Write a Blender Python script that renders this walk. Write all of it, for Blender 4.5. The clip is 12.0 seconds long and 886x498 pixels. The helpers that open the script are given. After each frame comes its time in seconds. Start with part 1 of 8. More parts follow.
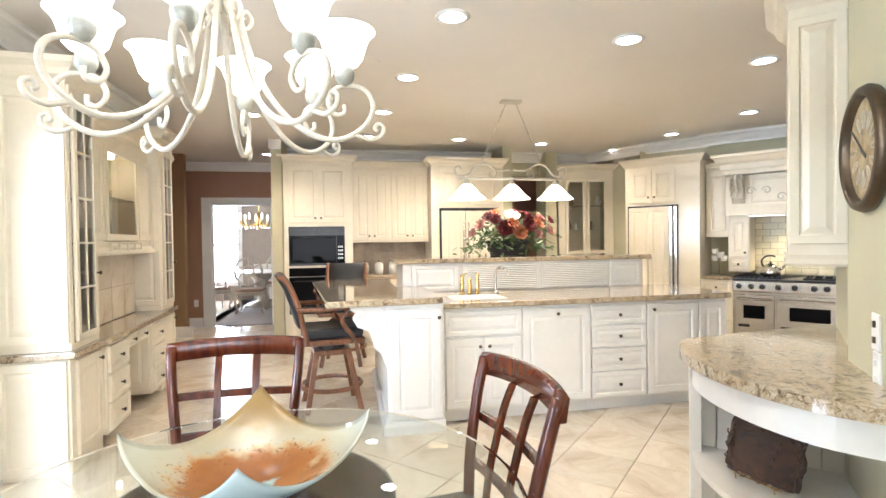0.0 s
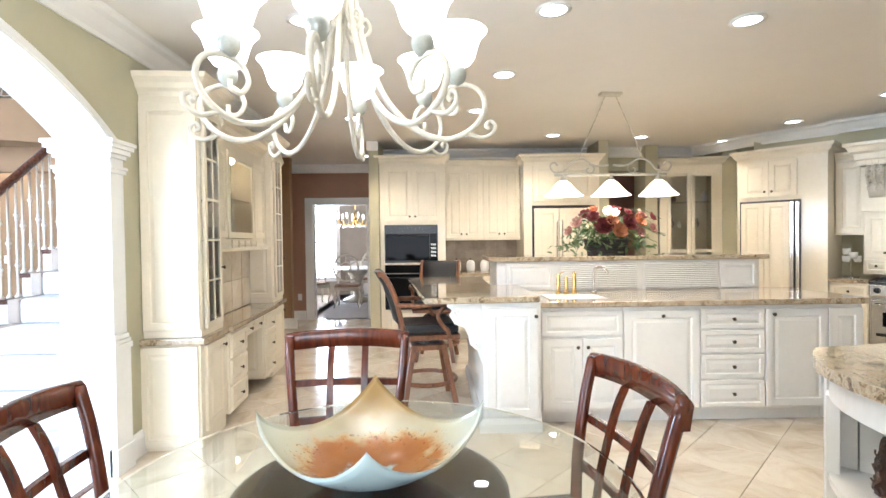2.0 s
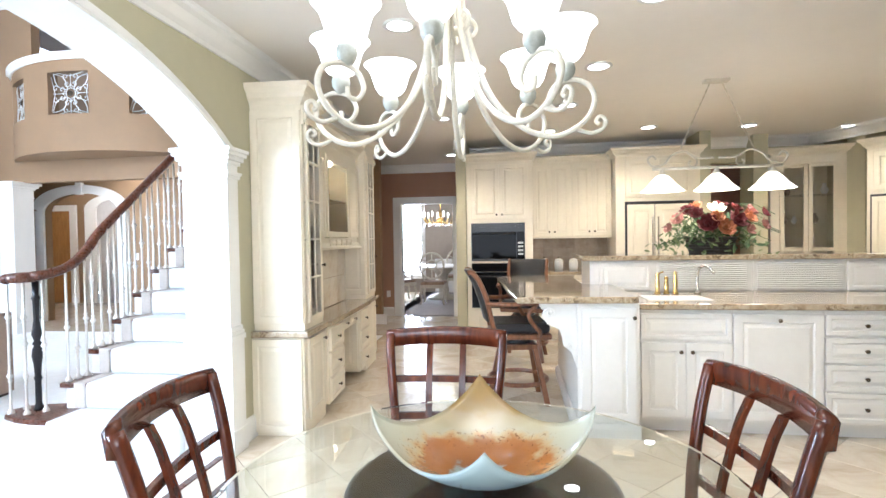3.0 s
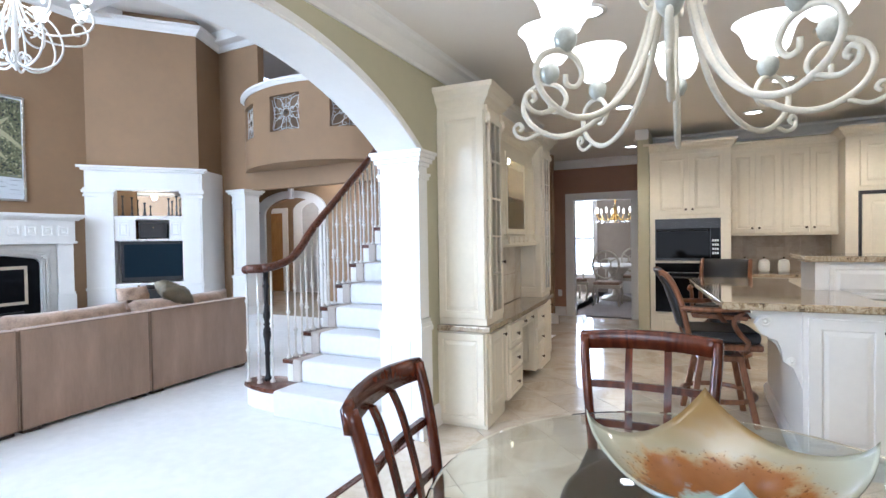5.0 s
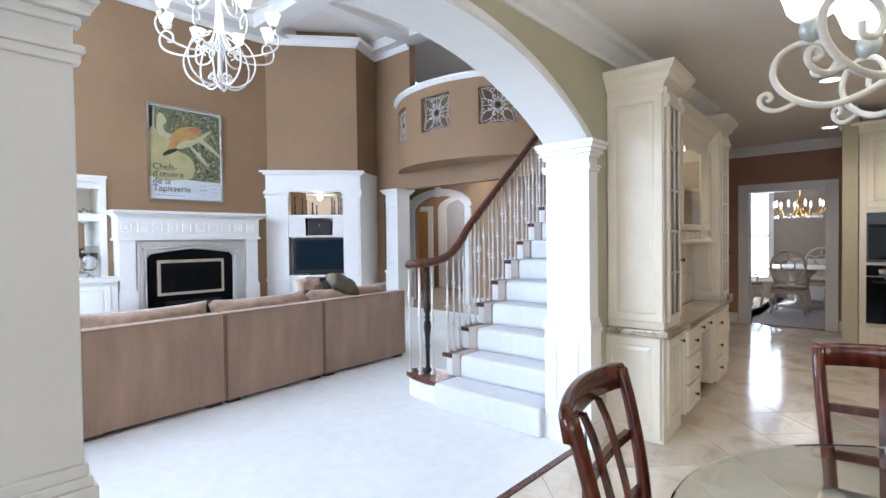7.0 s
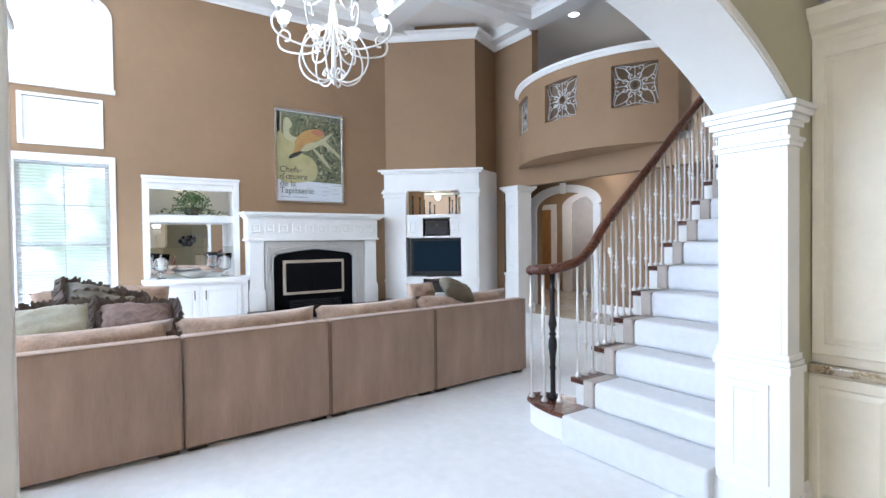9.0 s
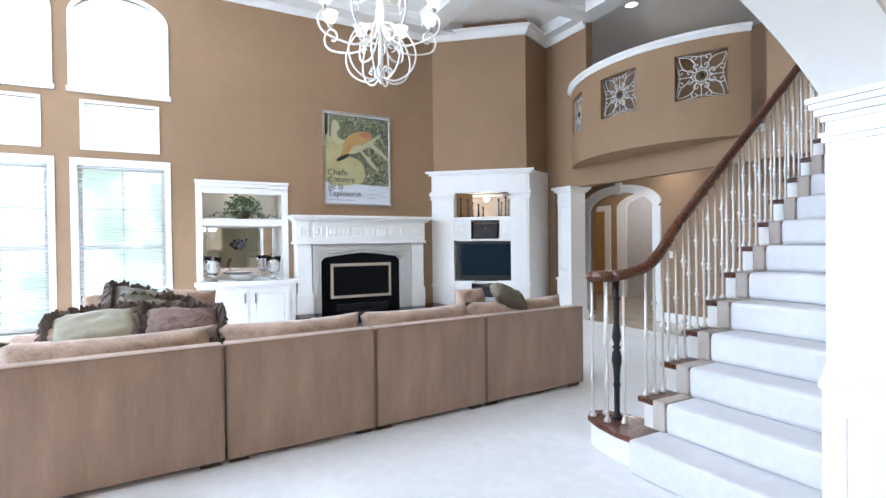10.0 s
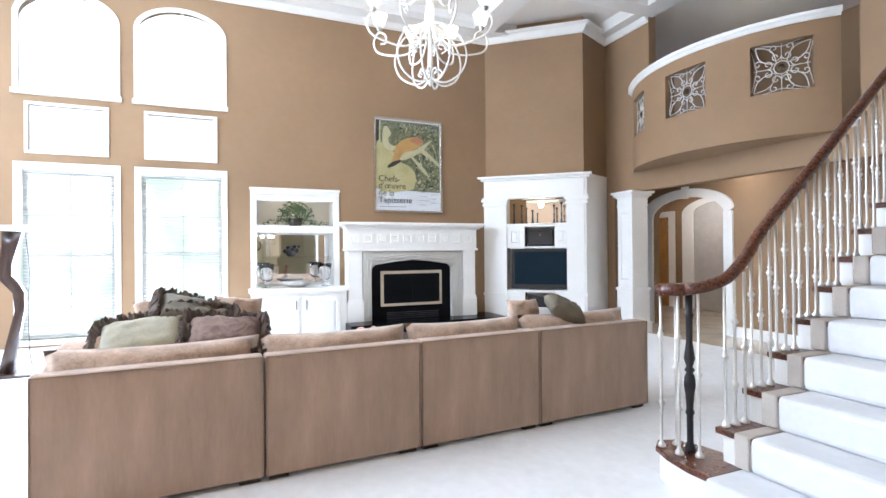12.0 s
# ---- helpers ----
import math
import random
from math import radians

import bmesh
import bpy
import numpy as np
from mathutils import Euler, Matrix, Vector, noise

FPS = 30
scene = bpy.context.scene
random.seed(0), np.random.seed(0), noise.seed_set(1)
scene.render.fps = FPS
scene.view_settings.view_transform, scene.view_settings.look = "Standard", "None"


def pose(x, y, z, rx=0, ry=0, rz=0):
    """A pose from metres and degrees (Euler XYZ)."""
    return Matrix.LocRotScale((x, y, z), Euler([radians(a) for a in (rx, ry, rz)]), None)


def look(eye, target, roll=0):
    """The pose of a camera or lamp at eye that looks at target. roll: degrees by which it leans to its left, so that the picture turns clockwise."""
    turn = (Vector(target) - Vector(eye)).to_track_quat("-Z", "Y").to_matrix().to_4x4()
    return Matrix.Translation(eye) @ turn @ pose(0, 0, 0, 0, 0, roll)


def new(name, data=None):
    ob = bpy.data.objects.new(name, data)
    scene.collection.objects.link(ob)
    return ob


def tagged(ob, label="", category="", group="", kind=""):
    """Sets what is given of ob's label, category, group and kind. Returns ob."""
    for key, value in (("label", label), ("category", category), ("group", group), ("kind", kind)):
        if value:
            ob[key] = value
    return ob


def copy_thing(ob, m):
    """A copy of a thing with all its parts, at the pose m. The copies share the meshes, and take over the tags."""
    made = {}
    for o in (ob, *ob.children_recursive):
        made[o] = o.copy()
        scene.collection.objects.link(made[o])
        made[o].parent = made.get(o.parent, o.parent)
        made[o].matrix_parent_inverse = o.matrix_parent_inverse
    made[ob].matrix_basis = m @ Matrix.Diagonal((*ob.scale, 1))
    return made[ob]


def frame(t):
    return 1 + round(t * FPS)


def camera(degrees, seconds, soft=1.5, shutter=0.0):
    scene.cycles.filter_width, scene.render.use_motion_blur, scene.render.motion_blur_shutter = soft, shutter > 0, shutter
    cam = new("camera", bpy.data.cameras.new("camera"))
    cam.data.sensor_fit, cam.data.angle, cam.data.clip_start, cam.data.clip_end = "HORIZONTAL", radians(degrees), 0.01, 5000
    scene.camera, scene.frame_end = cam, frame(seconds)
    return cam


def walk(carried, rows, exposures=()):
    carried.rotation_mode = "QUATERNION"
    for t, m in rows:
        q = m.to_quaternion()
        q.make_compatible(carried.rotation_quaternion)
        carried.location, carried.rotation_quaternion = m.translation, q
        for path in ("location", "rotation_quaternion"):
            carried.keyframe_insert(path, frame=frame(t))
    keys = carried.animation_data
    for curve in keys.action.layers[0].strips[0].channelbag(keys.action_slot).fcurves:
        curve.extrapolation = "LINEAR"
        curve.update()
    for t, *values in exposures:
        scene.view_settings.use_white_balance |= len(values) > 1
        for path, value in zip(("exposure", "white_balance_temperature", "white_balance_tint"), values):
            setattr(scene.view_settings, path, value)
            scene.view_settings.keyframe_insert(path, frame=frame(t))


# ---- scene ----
cam = camera(83.1, 12.0)
PATH = [
    (0, (-2.366, 2.166, 1.377), (-1.988, 4.13, 1.342), -0.8),
    (0.5, (-2.376, 2.174, 1.374), (-2.014, 4.14, 1.339), -0.8),
    (1, (-2.396, 2.169, 1.378), (-2.105, 4.147, 1.34), -0.8),
    (1.5, (-2.417, 2.168, 1.379), (-2.248, 4.16, 1.339), -0.7),
    (2, (-2.435, 2.168, 1.374), (-2.401, 4.168, 1.337), -0.7),
    (2.5, (-2.47, 2.165, 1.371), (-2.594, 4.161, 1.334), -0.8),
    (3, (-2.507, 2.168, 1.38), (-2.797, 4.147, 1.339), -0.9),
    (3.2, (-2.558, 2.171, 1.388), (-2.894, 4.142, 1.335), -0.6),
    (4.8, (-2.615, 2.17, 1.378), (-3.458, 3.983, 1.34), -0.7),
    (4.9, (-2.628, 2.172, 1.376), (-3.501, 3.971, 1.344), -0.7),
    (5, (-2.643, 2.174, 1.376), (-3.549, 3.957, 1.337), -0.9),
    (5.5, (-2.693, 2.15, 1.371), (-3.746, 3.85, 1.333), -0.8),
    (6, (-2.733, 2.148, 1.368), (-3.909, 3.765, 1.329), -0.8),
    (6.5, (-2.786, 2.144, 1.372), (-4.058, 3.687, 1.333), -0.7),
    (7, (-2.87, 2.139, 1.363), (-4.215, 3.619, 1.323), -0.7),
    (7.2, (-2.908, 2.154, 1.383), (-4.271, 3.616, 1.332), -0.6),
    (8.8, (-3.255, 2.528, 1.379), (-4.888, 3.682, 1.342), -0.7),
    (9, (-3.318, 2.562, 1.377), (-4.977, 3.679, 1.342), -0.7),
    (9.5, (-3.443, 2.615, 1.377), (-5.155, 3.648, 1.345), -0.7),
    (10, (-3.545, 2.672, 1.382), (-5.301, 3.629, 1.361), -0.7),
    (10.5, (-3.63, 2.738, 1.394), (-5.435, 3.6, 1.397), -0.7),
    (11, (-3.695, 2.791, 1.384), (-5.53, 3.585, 1.389), -0.6),
    (11.5, (-3.726, 2.803, 1.383), (-5.569, 3.579, 1.394), -0.5),
    (12, (-3.741, 2.806, 1.393), (-5.589, 3.57, 1.401), -0.5),
]
walk(cam, [(t, look(eye, target, roll)) for t, eye, target, roll in PATH], [(0.0, 0.6, 5550, 11), (3.0, 0.44, 5250, 10), (5.0, -0.22, 5150, 12), (7.0, -0.44, 5250, 13), (9.0, -0.48, 5300, 12), (12.0, -0.22, 5600, 13)])

# ---- world and light ----
world = bpy.data.worlds.new("world")
scene.world = world
world.use_nodes = True
_n = world.node_tree.nodes
_sky = _n.new("ShaderNodeTexSky")
_sky.sky_type = "NISHITA"
_sky.sun_disc = False
_sky.sun_elevation, _sky.sun_rotation = radians(40), radians(230)
world.node_tree.links.new(_sky.outputs[0], _n["Background"].inputs[0])
_n["Background"].inputs[1].default_value = 0.15


def lamp(name, kind, m, energy, color=(1, 1, 1), **kw):
    d = bpy.data.lights.new(name, kind)
    d.energy, d.color = energy, color
    for k, v in kw.items():
        if k == "size":
            d.size = v
        elif k == "size_y":
            d.shape = "RECTANGLE"
            d.size_y = v
        elif k == "angle":
            d.angle = v
        elif k == "radius":
            d.shadow_soft_size = v
        elif k == "spot":
            d.spot_size = v
            d.spot_blend = 0.6
    ob = new(name, d)
    ob.matrix_world = m
    return ob


lamp("sun", "SUN", look((-20, -8, 14), (-6, 3, 0)), 2.0, (1, 0.95, 0.88), angle=radians(0.6))


# ---- materials ----
def material(name, color, rough=0.5, metal=0.0, scale=8.0, vary=0.08, bump=0.0, bump_scale=60.0, spec=0.5, coat=0.0, emit=None, strength=0.0, coords="Object", stretch=(1, 1, 1), fine=0.5, rand=0.0, sheen=0.0):
    m = bpy.data.materials.new(name)
    m.use_nodes = True
    nt = m.node_tree
    b = nt.nodes["Principled BSDF"]
    b.inputs["Roughness"].default_value = rough
    b.inputs["Metallic"].default_value = metal
    b.inputs["Specular IOR Level"].default_value = spec
    b.inputs["Coat Weight"].default_value = coat
    b.inputs["Coat Roughness"].default_value = 0.06
    b.inputs["Sheen Weight"].default_value = sheen
    tc = nt.nodes.new("ShaderNodeTexCoord")
    mp = nt.nodes.new("ShaderNodeMapping")
    mp.inputs["Scale"].default_value = stretch
    nt.links.new(tc.outputs[coords], mp.inputs[0])
    big = nt.nodes.new("ShaderNodeTexNoise")
    big.inputs["Scale"].default_value = scale
    big.inputs["Detail"].default_value = 6
    nt.links.new(mp.outputs[0], big.inputs["Vector"])
    small = nt.nodes.new("ShaderNodeTexNoise")
    small.inputs["Scale"].default_value = scale * 9
    small.inputs["Detail"].default_value = 3
    nt.links.new(mp.outputs[0], small.inputs["Vector"])
    add = nt.nodes.new("ShaderNodeMath")
    add.operation = "MULTIPLY_ADD"
    nt.links.new(small.outputs[0], add.inputs[0])
    add.inputs[1].default_value = fine
    nt.links.new(big.outputs[0], add.inputs[2])
    ramp = nt.nodes.new("ShaderNodeMapRange")
    ramp.inputs["From Min"].default_value = 0.3 + 0.3 * fine
    ramp.inputs["From Max"].default_value = 0.7 + 0.7 * fine
    ramp.inputs["To Min"].default_value = 1 - vary
    ramp.inputs["To Max"].default_value = 1 + vary
    nt.links.new(add.outputs[0], ramp.inputs["Value"])
    val = ramp.outputs[0]
    if rand:
        oi = nt.nodes.new("ShaderNodeObjectInfo")
        mr = nt.nodes.new("ShaderNodeMapRange")
        mr.inputs["To Min"].default_value = 1 - rand
        mr.inputs["To Max"].default_value = 1 + rand
        nt.links.new(oi.outputs["Random"], mr.inputs["Value"])
        mul = nt.nodes.new("ShaderNodeMath")
        mul.operation = "MULTIPLY"
        nt.links.new(val, mul.inputs[0])
        nt.links.new(mr.outputs[0], mul.inputs[1])
        val = mul.outputs[0]
    hsv = nt.nodes.new("ShaderNodeHueSaturation")
    hsv.inputs["Color"].default_value = (*color, 1)
    nt.links.new(val, hsv.inputs["Value"])
    nt.links.new(hsv.outputs[0], b.inputs["Base Color"])
    rr = nt.nodes.new("ShaderNodeMapRange")
    rr.inputs["To Min"].default_value = max(0.02, rough * 0.8)
    rr.inputs["To Max"].default_value = min(1, rough * 1.2)
    nt.links.new(small.outputs[0], rr.inputs["Value"])
    nt.links.new(rr.outputs[0], b.inputs["Roughness"])
    if bump:
        nb = nt.nodes.new("ShaderNodeTexNoise")
        nb.inputs["Scale"].default_value = bump_scale
        nb.inputs["Detail"].default_value = 4
        nt.links.new(mp.outputs[0], nb.inputs["Vector"])
        bp = nt.nodes.new("ShaderNodeBump")
        bp.inputs["Strength"].default_value = bump
        bp.inputs["Distance"].default_value = 0.01
        nt.links.new(nb.outputs[0], bp.inputs["Height"])
        nt.links.new(bp.outputs[0], b.inputs["Normal"])
    if emit:
        b.inputs["Emission Color"].default_value = (*emit, 1)
        b.inputs["Emission Strength"].default_value = strength
    return m


def stone(name, colors, scale, rough, coat=0.0, rand=0.0, veins=0.0):
    """Mottled stone: several colours mixed by noise, with veins."""
    m = material(name, colors[0], rough, coat=coat)
    nt = m.node_tree
    b = nt.nodes["Principled BSDF"]
    tc = nt.nodes.new("ShaderNodeTexCoord")
    src = tc.outputs["Object"]
    warp = nt.nodes.new("ShaderNodeTexNoise")
    warp.inputs["Scale"].default_value = scale * 0.35
    warp.inputs["Detail"].default_value = 5
    nt.links.new(src, warp.inputs["Vector"])
    mix = nt.nodes.new("ShaderNodeMixRGB")
    mix.inputs[0].default_value = 0.25
    nt.links.new(src, mix.inputs[1])
    nt.links.new(warp.outputs["Color"], mix.inputs[2])
    n1 = nt.nodes.new("ShaderNodeTexNoise")
    n1.inputs["Scale"].default_value = scale
    n1.inputs["Detail"].default_value = 10
    n1.inputs["Roughness"].default_value = 0.68
    n1.inputs["Distortion"].default_value = veins
    nt.links.new(mix.outputs[0], n1.inputs["Vector"])
    cr = nt.nodes.new("ShaderNodeValToRGB")
    el = cr.color_ramp.elements
    for i, c in enumerate(colors):
        p = 0.3 + 0.42 * i / max(1, len(colors) - 1)
        e = el[i] if i < 2 else el.new(p)
        e.position = p
        e.color = (*c, 1)
    nt.links.new(n1.outputs[0], cr.inputs[0])
    out = cr.outputs[0]
    if rand:
        oi = nt.nodes.new("ShaderNodeObjectInfo")
        mr = nt.nodes.new("ShaderNodeMapRange")
        mr.inputs["To Min"].default_value = 1 - rand
        mr.inputs["To Max"].default_value = 1 + rand
        nt.links.new(oi.outputs["Random"], mr.inputs["Value"])
        hs = nt.nodes.new("ShaderNodeHueSaturation")
        nt.links.new(out, hs.inputs["Color"])
        nt.links.new(mr.outputs[0], hs.inputs["Value"])
        out = hs.outputs[0]
    nt.links.new(out, b.inputs["Base Color"])
    return m


def wood(name, c1, c2, rough=0.3, coat=0.4, stretch=(3, 3, 0.6), scale=6):
    m = material(name, c1, rough, coat=coat)
    nt = m.node_tree
    b = nt.nodes["Principled BSDF"]
    tc = nt.nodes.new("ShaderNodeTexCoord")
    mp = nt.nodes.new("ShaderNodeMapping")
    mp.inputs["Scale"].default_value = stretch
    nt.links.new(tc.outputs["Object"], mp.inputs[0])
    n1 = nt.nodes.new("ShaderNodeTexNoise")
    n1.inputs["Scale"].default_value = scale
    n1.inputs["Detail"].default_value = 8
    n1.inputs["Distortion"].default_value = 1.5
    nt.links.new(mp.outputs[0], n1.inputs["Vector"])
    cr = nt.nodes.new("ShaderNodeValToRGB")
    cr.color_ramp.elements[0].position, cr.color_ramp.elements[1].position = 0.35, 0.65
    cr.color_ramp.elements[0].color, cr.color_ramp.elements[1].color = (*c1, 1), (*c2, 1)
    nt.links.new(n1.outputs[0], cr.inputs[0])
    nt.links.new(cr.outputs[0], b.inputs["Base Color"])
    return m


def glass(name, color=(1, 1, 1), rough=0.0, ior=1.45):
    m = bpy.data.materials.new(name)
    m.use_nodes = True
    nt = m.node_tree
    b = nt.nodes["Principled BSDF"]
    b.inputs["Base Color"].default_value = (*color, 1)
    b.inputs["Roughness"].default_value = rough
    b.inputs["IOR"].default_value = ior
    b.inputs["Transmission Weight"].default_value = 1
    return m


def glow(name, color, strength):
    m = bpy.data.materials.new(name)
    m.use_nodes = True
    b = m.node_tree.nodes["Principled BSDF"]
    b.inputs["Base Color"].default_value = (0.9, 0.88, 0.84, 1)
    b.inputs["Emission Color"].default_value = (*color, 1)
    b.inputs["Emission Strength"].default_value = strength
    return m


CREAM = material("cream_glazed_paint", (0.80, 0.73, 0.585), 0.38, vary=0.06, scale=3, bump=0.05, coat=0.15)
GROOVE = material("glaze_in_grooves", (0.5, 0.43, 0.3), 0.5, vary=0.15)
ISLE = material("white_cabinet_paint", (0.82, 0.80, 0.76), 0.35, vary=0.04, scale=3, bump=0.04, coat=0.15)
TRIM = material("white_trim_paint", (0.82, 0.81, 0.78), 0.35, vary=0.03, scale=4, bump=0.03)
SAGE = material("sage_wall_paint", (0.50, 0.47, 0.325), 0.8, vary=0.06, scale=1.5, bump=0.15, bump_scale=180)
TAN = material("tan_wall_paint", (0.275, 0.175, 0.095), 0.75, vary=0.12, scale=0.9, bump=0.15, bump_scale=120)
BROWN = material("brown_wall_paint", (0.37, 0.215, 0.15), 0.75, vary=0.08, scale=1.2, bump=0.15, bump_scale=150)
CEIL = material("ceiling_paint", (0.80, 0.76, 0.70), 0.85, vary=0.03, scale=1.0, bump=0.2, bump_scale=150)
CARPET = material("white_carpet", (0.88, 0.885, 0.89), 0.95, vary=0.07, scale=1.3, bump=0.6, bump_scale=350, fine=0.9)
GREYCARPET = material("grey_carpet", (0.36, 0.33, 0.31), 0.95, vary=0.1, scale=5, bump=0.6, bump_scale=300)
TILE = stone("travertine_tile", [(0.50, 0.40, 0.28), (0.66, 0.57, 0.44), (0.74, 0.67, 0.55), (0.60, 0.50, 0.37)], 3.0, 0.14, coat=0.3, rand=0.07, veins=0.6)
GROUT = material("tile_grout", (0.42, 0.34, 0.25), 0.85, vary=0.1, scale=10)
GRANITE = stone("polished_granite", [(0.035, 0.028, 0.022), (0.16, 0.115, 0.07), (0.38, 0.29, 0.175), (0.56, 0.48, 0.35), (0.27, 0.20, 0.125), (0.08, 0.06, 0.04)], 24.0, 0.06, coat=0.6, veins=1.2)
CHERRY = wood("cherry_wood", (0.13, 0.028, 0.010), (0.05, 0.010, 0.005), 0.25, 0.15)
CHERRY.node_tree.nodes["Principled BSDF"].inputs["Specular IOR Level"].default_value = 0.45
STOOLWOOD = wood("walnut_stool_wood", (0.24, 0.10, 0.045), (0.13, 0.05, 0.022), 0.35, 0.1)
TREADWOOD = wood("stained_oak", (0.12, 0.04, 0.02), (0.06, 0.02, 0.01), 0.28, 0.0)
TREADWOOD.node_tree.nodes["Principled BSDF"].inputs["Specular IOR Level"].default_value = 0.45
DARKWOOD = wood("dark_pedestal_wood", (0.055, 0.032, 0.025), (0.03, 0.018, 0.014), 0.3, 0.3)
LEATHER = material("black_leather", (0.018, 0.018, 0.02), 0.38, vary=0.2, bump=0.3, bump_scale=90)
VELOUR = material("tan_corduroy", (0.36, 0.25, 0.18), 0.9, vary=0.22, scale=1.3, bump=0.4, bump_scale=60, stretch=(5, 5, 0.9), sheen=0.3, fine=0.4)
CUSHION = material("tan_cushion_velvet", (0.35, 0.245, 0.175), 0.85, vary=0.5, scale=7, bump=0.3, bump_scale=60, sheen=0.2)
PIPING = material("dark_piping", (0.28, 0.2, 0.14), 0.8)
BLACKGLASS = material("black_glass", (0.006, 0.006, 0.007), 0.04, spec=0.05, vary=0)
BLACK = material("black_plastic", (0.015, 0.015, 0.016), 0.3, vary=0.1)
STEEL = material("brushed_steel", (0.62, 0.6, 0.57), 0.25, 1.0, vary=0.06, stretch=(1, 1, 20))
BRASS = material("polished_brass", (0.75, 0.55, 0.22), 0.2, 1.0, vary=0.05)
BRONZE = material("aged_bronze", (0.10, 0.075, 0.05), 0.4, 0.8, vary=0.3)
PEWTER = material("silver_baluster_metal", (0.66, 0.64, 0.60), 0.4, 0.55, vary=0.1)
IRON = material("antique_cream_iron", (0.58, 0.54, 0.45), 0.5, 0.15, vary=0.18, scale=14)
DARKIRON = material("dark_turned_iron", (0.03, 0.028, 0.03), 0.4, 0.6, vary=0.2)
MIRROR = material("mirror_glass", (0.85, 0.85, 0.85), 0.01, 1.0, vary=0)
PANE = glass("clear_pane")
TABLEGLASS = glass("table_glass", (0.93, 0.98, 0.96))
SHADE = glow("lit_shade_glass", (1.0, 0.9, 0.76), 3.2)
PENSHADE = glow("lit_pendant_glass", (1.0, 0.86, 0.64), 2.2)
CANGLOW = glow("lit_downlight_lens", (1.0, 0.93, 0.82), 12.0)


# ---- mesh helpers ----
def part(name, bm, mat, parent=None, label="", smooth=False, kind="", loc=None):
    me = bpy.data.meshes.new(name)
    bmesh.ops.recalc_face_normals(bm, faces=bm.faces[:])
    bm.to_mesh(me)
    bm.free()
    if smooth:
        for p in me.polygons:
            p.use_smooth = True
    me.materials.append(mat)
    ob = new(name, me)
    if parent is not None:
        ob.parent = parent
    if loc is not None:
        ob.location = loc
    if label:
        ob["label"] = label
    if kind:
        ob["kind"] = kind
    return ob


def thing(name, label, category, loc=(0, 0, 0), rz=0.0, group=""):
    e = new(name)
    e.matrix_basis = pose(loc[0], loc[1], loc[2], 0, 0, rz)
    return tagged(e, label, category, group)


def structure(name, bm, mat, label="", smooth=False):
    ob = part(name, bm, mat, None, label, smooth, "structure")
    return ob


def box(bm, x0, x1, y0, y1, z0, z1, bevel=0.0):
    vs = [bm.verts.new(p) for p in ((x0, y0, z0), (x1, y0, z0), (x1, y1, z0), (x0, y1, z0), (x0, y0, z1), (x1, y0, z1), (x1, y1, z1), (x0, y1, z1))]
    fs = [bm.faces.new([vs[i] for i in f]) for f in ((3, 2, 1, 0), (4, 5, 6, 7), (0, 1, 5, 4), (1, 2, 6, 5), (2, 3, 7, 6), (3, 0, 4, 7))]
    if bevel:
        es = list({e for f in fs for e in f.edges})
        bmesh.ops.bevel(bm, geom=es, offset=bevel, segments=2, affect="EDGES", profile=0.5)
    return vs


def boxes(*rows, bevel=0.0):
    bm = bmesh.new()
    for r in rows:
        box(bm, *r, bevel=bevel)
    return bm


def prism(bm, pts, z0, z1, bevel=0.0):
    """An outline in x and y, raised from z0 to z1."""
    lo = [bm.verts.new((x, y, z0)) for x, y in pts]
    hi = [bm.verts.new((x, y, z1)) for x, y in pts]
    n = len(pts)
    fs = [bm.faces.new(lo[::-1]), bm.faces.new(hi)]
    fs += [bm.faces.new((lo[i], lo[(i + 1) % n], hi[(i + 1) % n], hi[i])) for i in range(n)]
    if bevel:
        es = list({e for f in fs[:2] for e in f.edges})
        bmesh.ops.bevel(bm, geom=es, offset=bevel, segments=3, affect="EDGES", profile=0.5)
    return bm


def sweep(bm, path, profile, closed=False, up=(0, 0, 1)):
    """A profile (out, up) swept along a path with mitred corners; out is to the right of the way."""
    P = [Vector(p) for p in path]
    n = len(P)
    rings = []
    for i, p in enumerate(P):
        a = P[i] - P[i - 1] if (i > 0 or closed) else P[1] - P[0]
        b = P[(i + 1) % n] - p if (i < n - 1 or closed) else P[-1] - P[-2]
        a.normalize(), b.normalize()
        u = Vector(up)
        ra, rb = a.cross(u).normalized(), b.cross(u).normalized()
        r = (ra + rb)
        r = r.normalized() / max(0.3, r.normalized().dot(ra)) if r.length > 1e-5 else ra
        rings.append([bm.verts.new(p + r * o + u * h) for o, h in profile])
    m = len(profile)
    for i in range(n if closed else n - 1):
        A, B = rings[i], rings[(i + 1) % n]
        for j in range(m):
            bm.faces.new((A[j], A[(j + 1) % m], B[(j + 1) % m], B[j]))
    if not closed:
        bm.faces.new(rings[0])
        bm.faces.new(rings[-1][::-1])
    return bm


CROWN = [(0, 0), (0, -0.14), (0.015, -0.14), (0.02, -0.115), (0.045, -0.09), (0.075, -0.045), (0.105, -0.03), (0.11, -0.01), (0.125, 0)]
CABCROWN = [(-0.02, 0.11), (-0.02, 0), (0.0, 0), (0.012, 0.02), (0.03, 0.035), (0.04, 0.06), (0.065, 0.085), (0.07, 0.11)]
BASE = [(0, 0), (0.018, 0), (0.018, 0.12), (0.012, 0.14), (0.006, 0.155), (0, 0.16)]


def scaled(profile, s):
    return [(a * s, b * s) for a, b in profile]


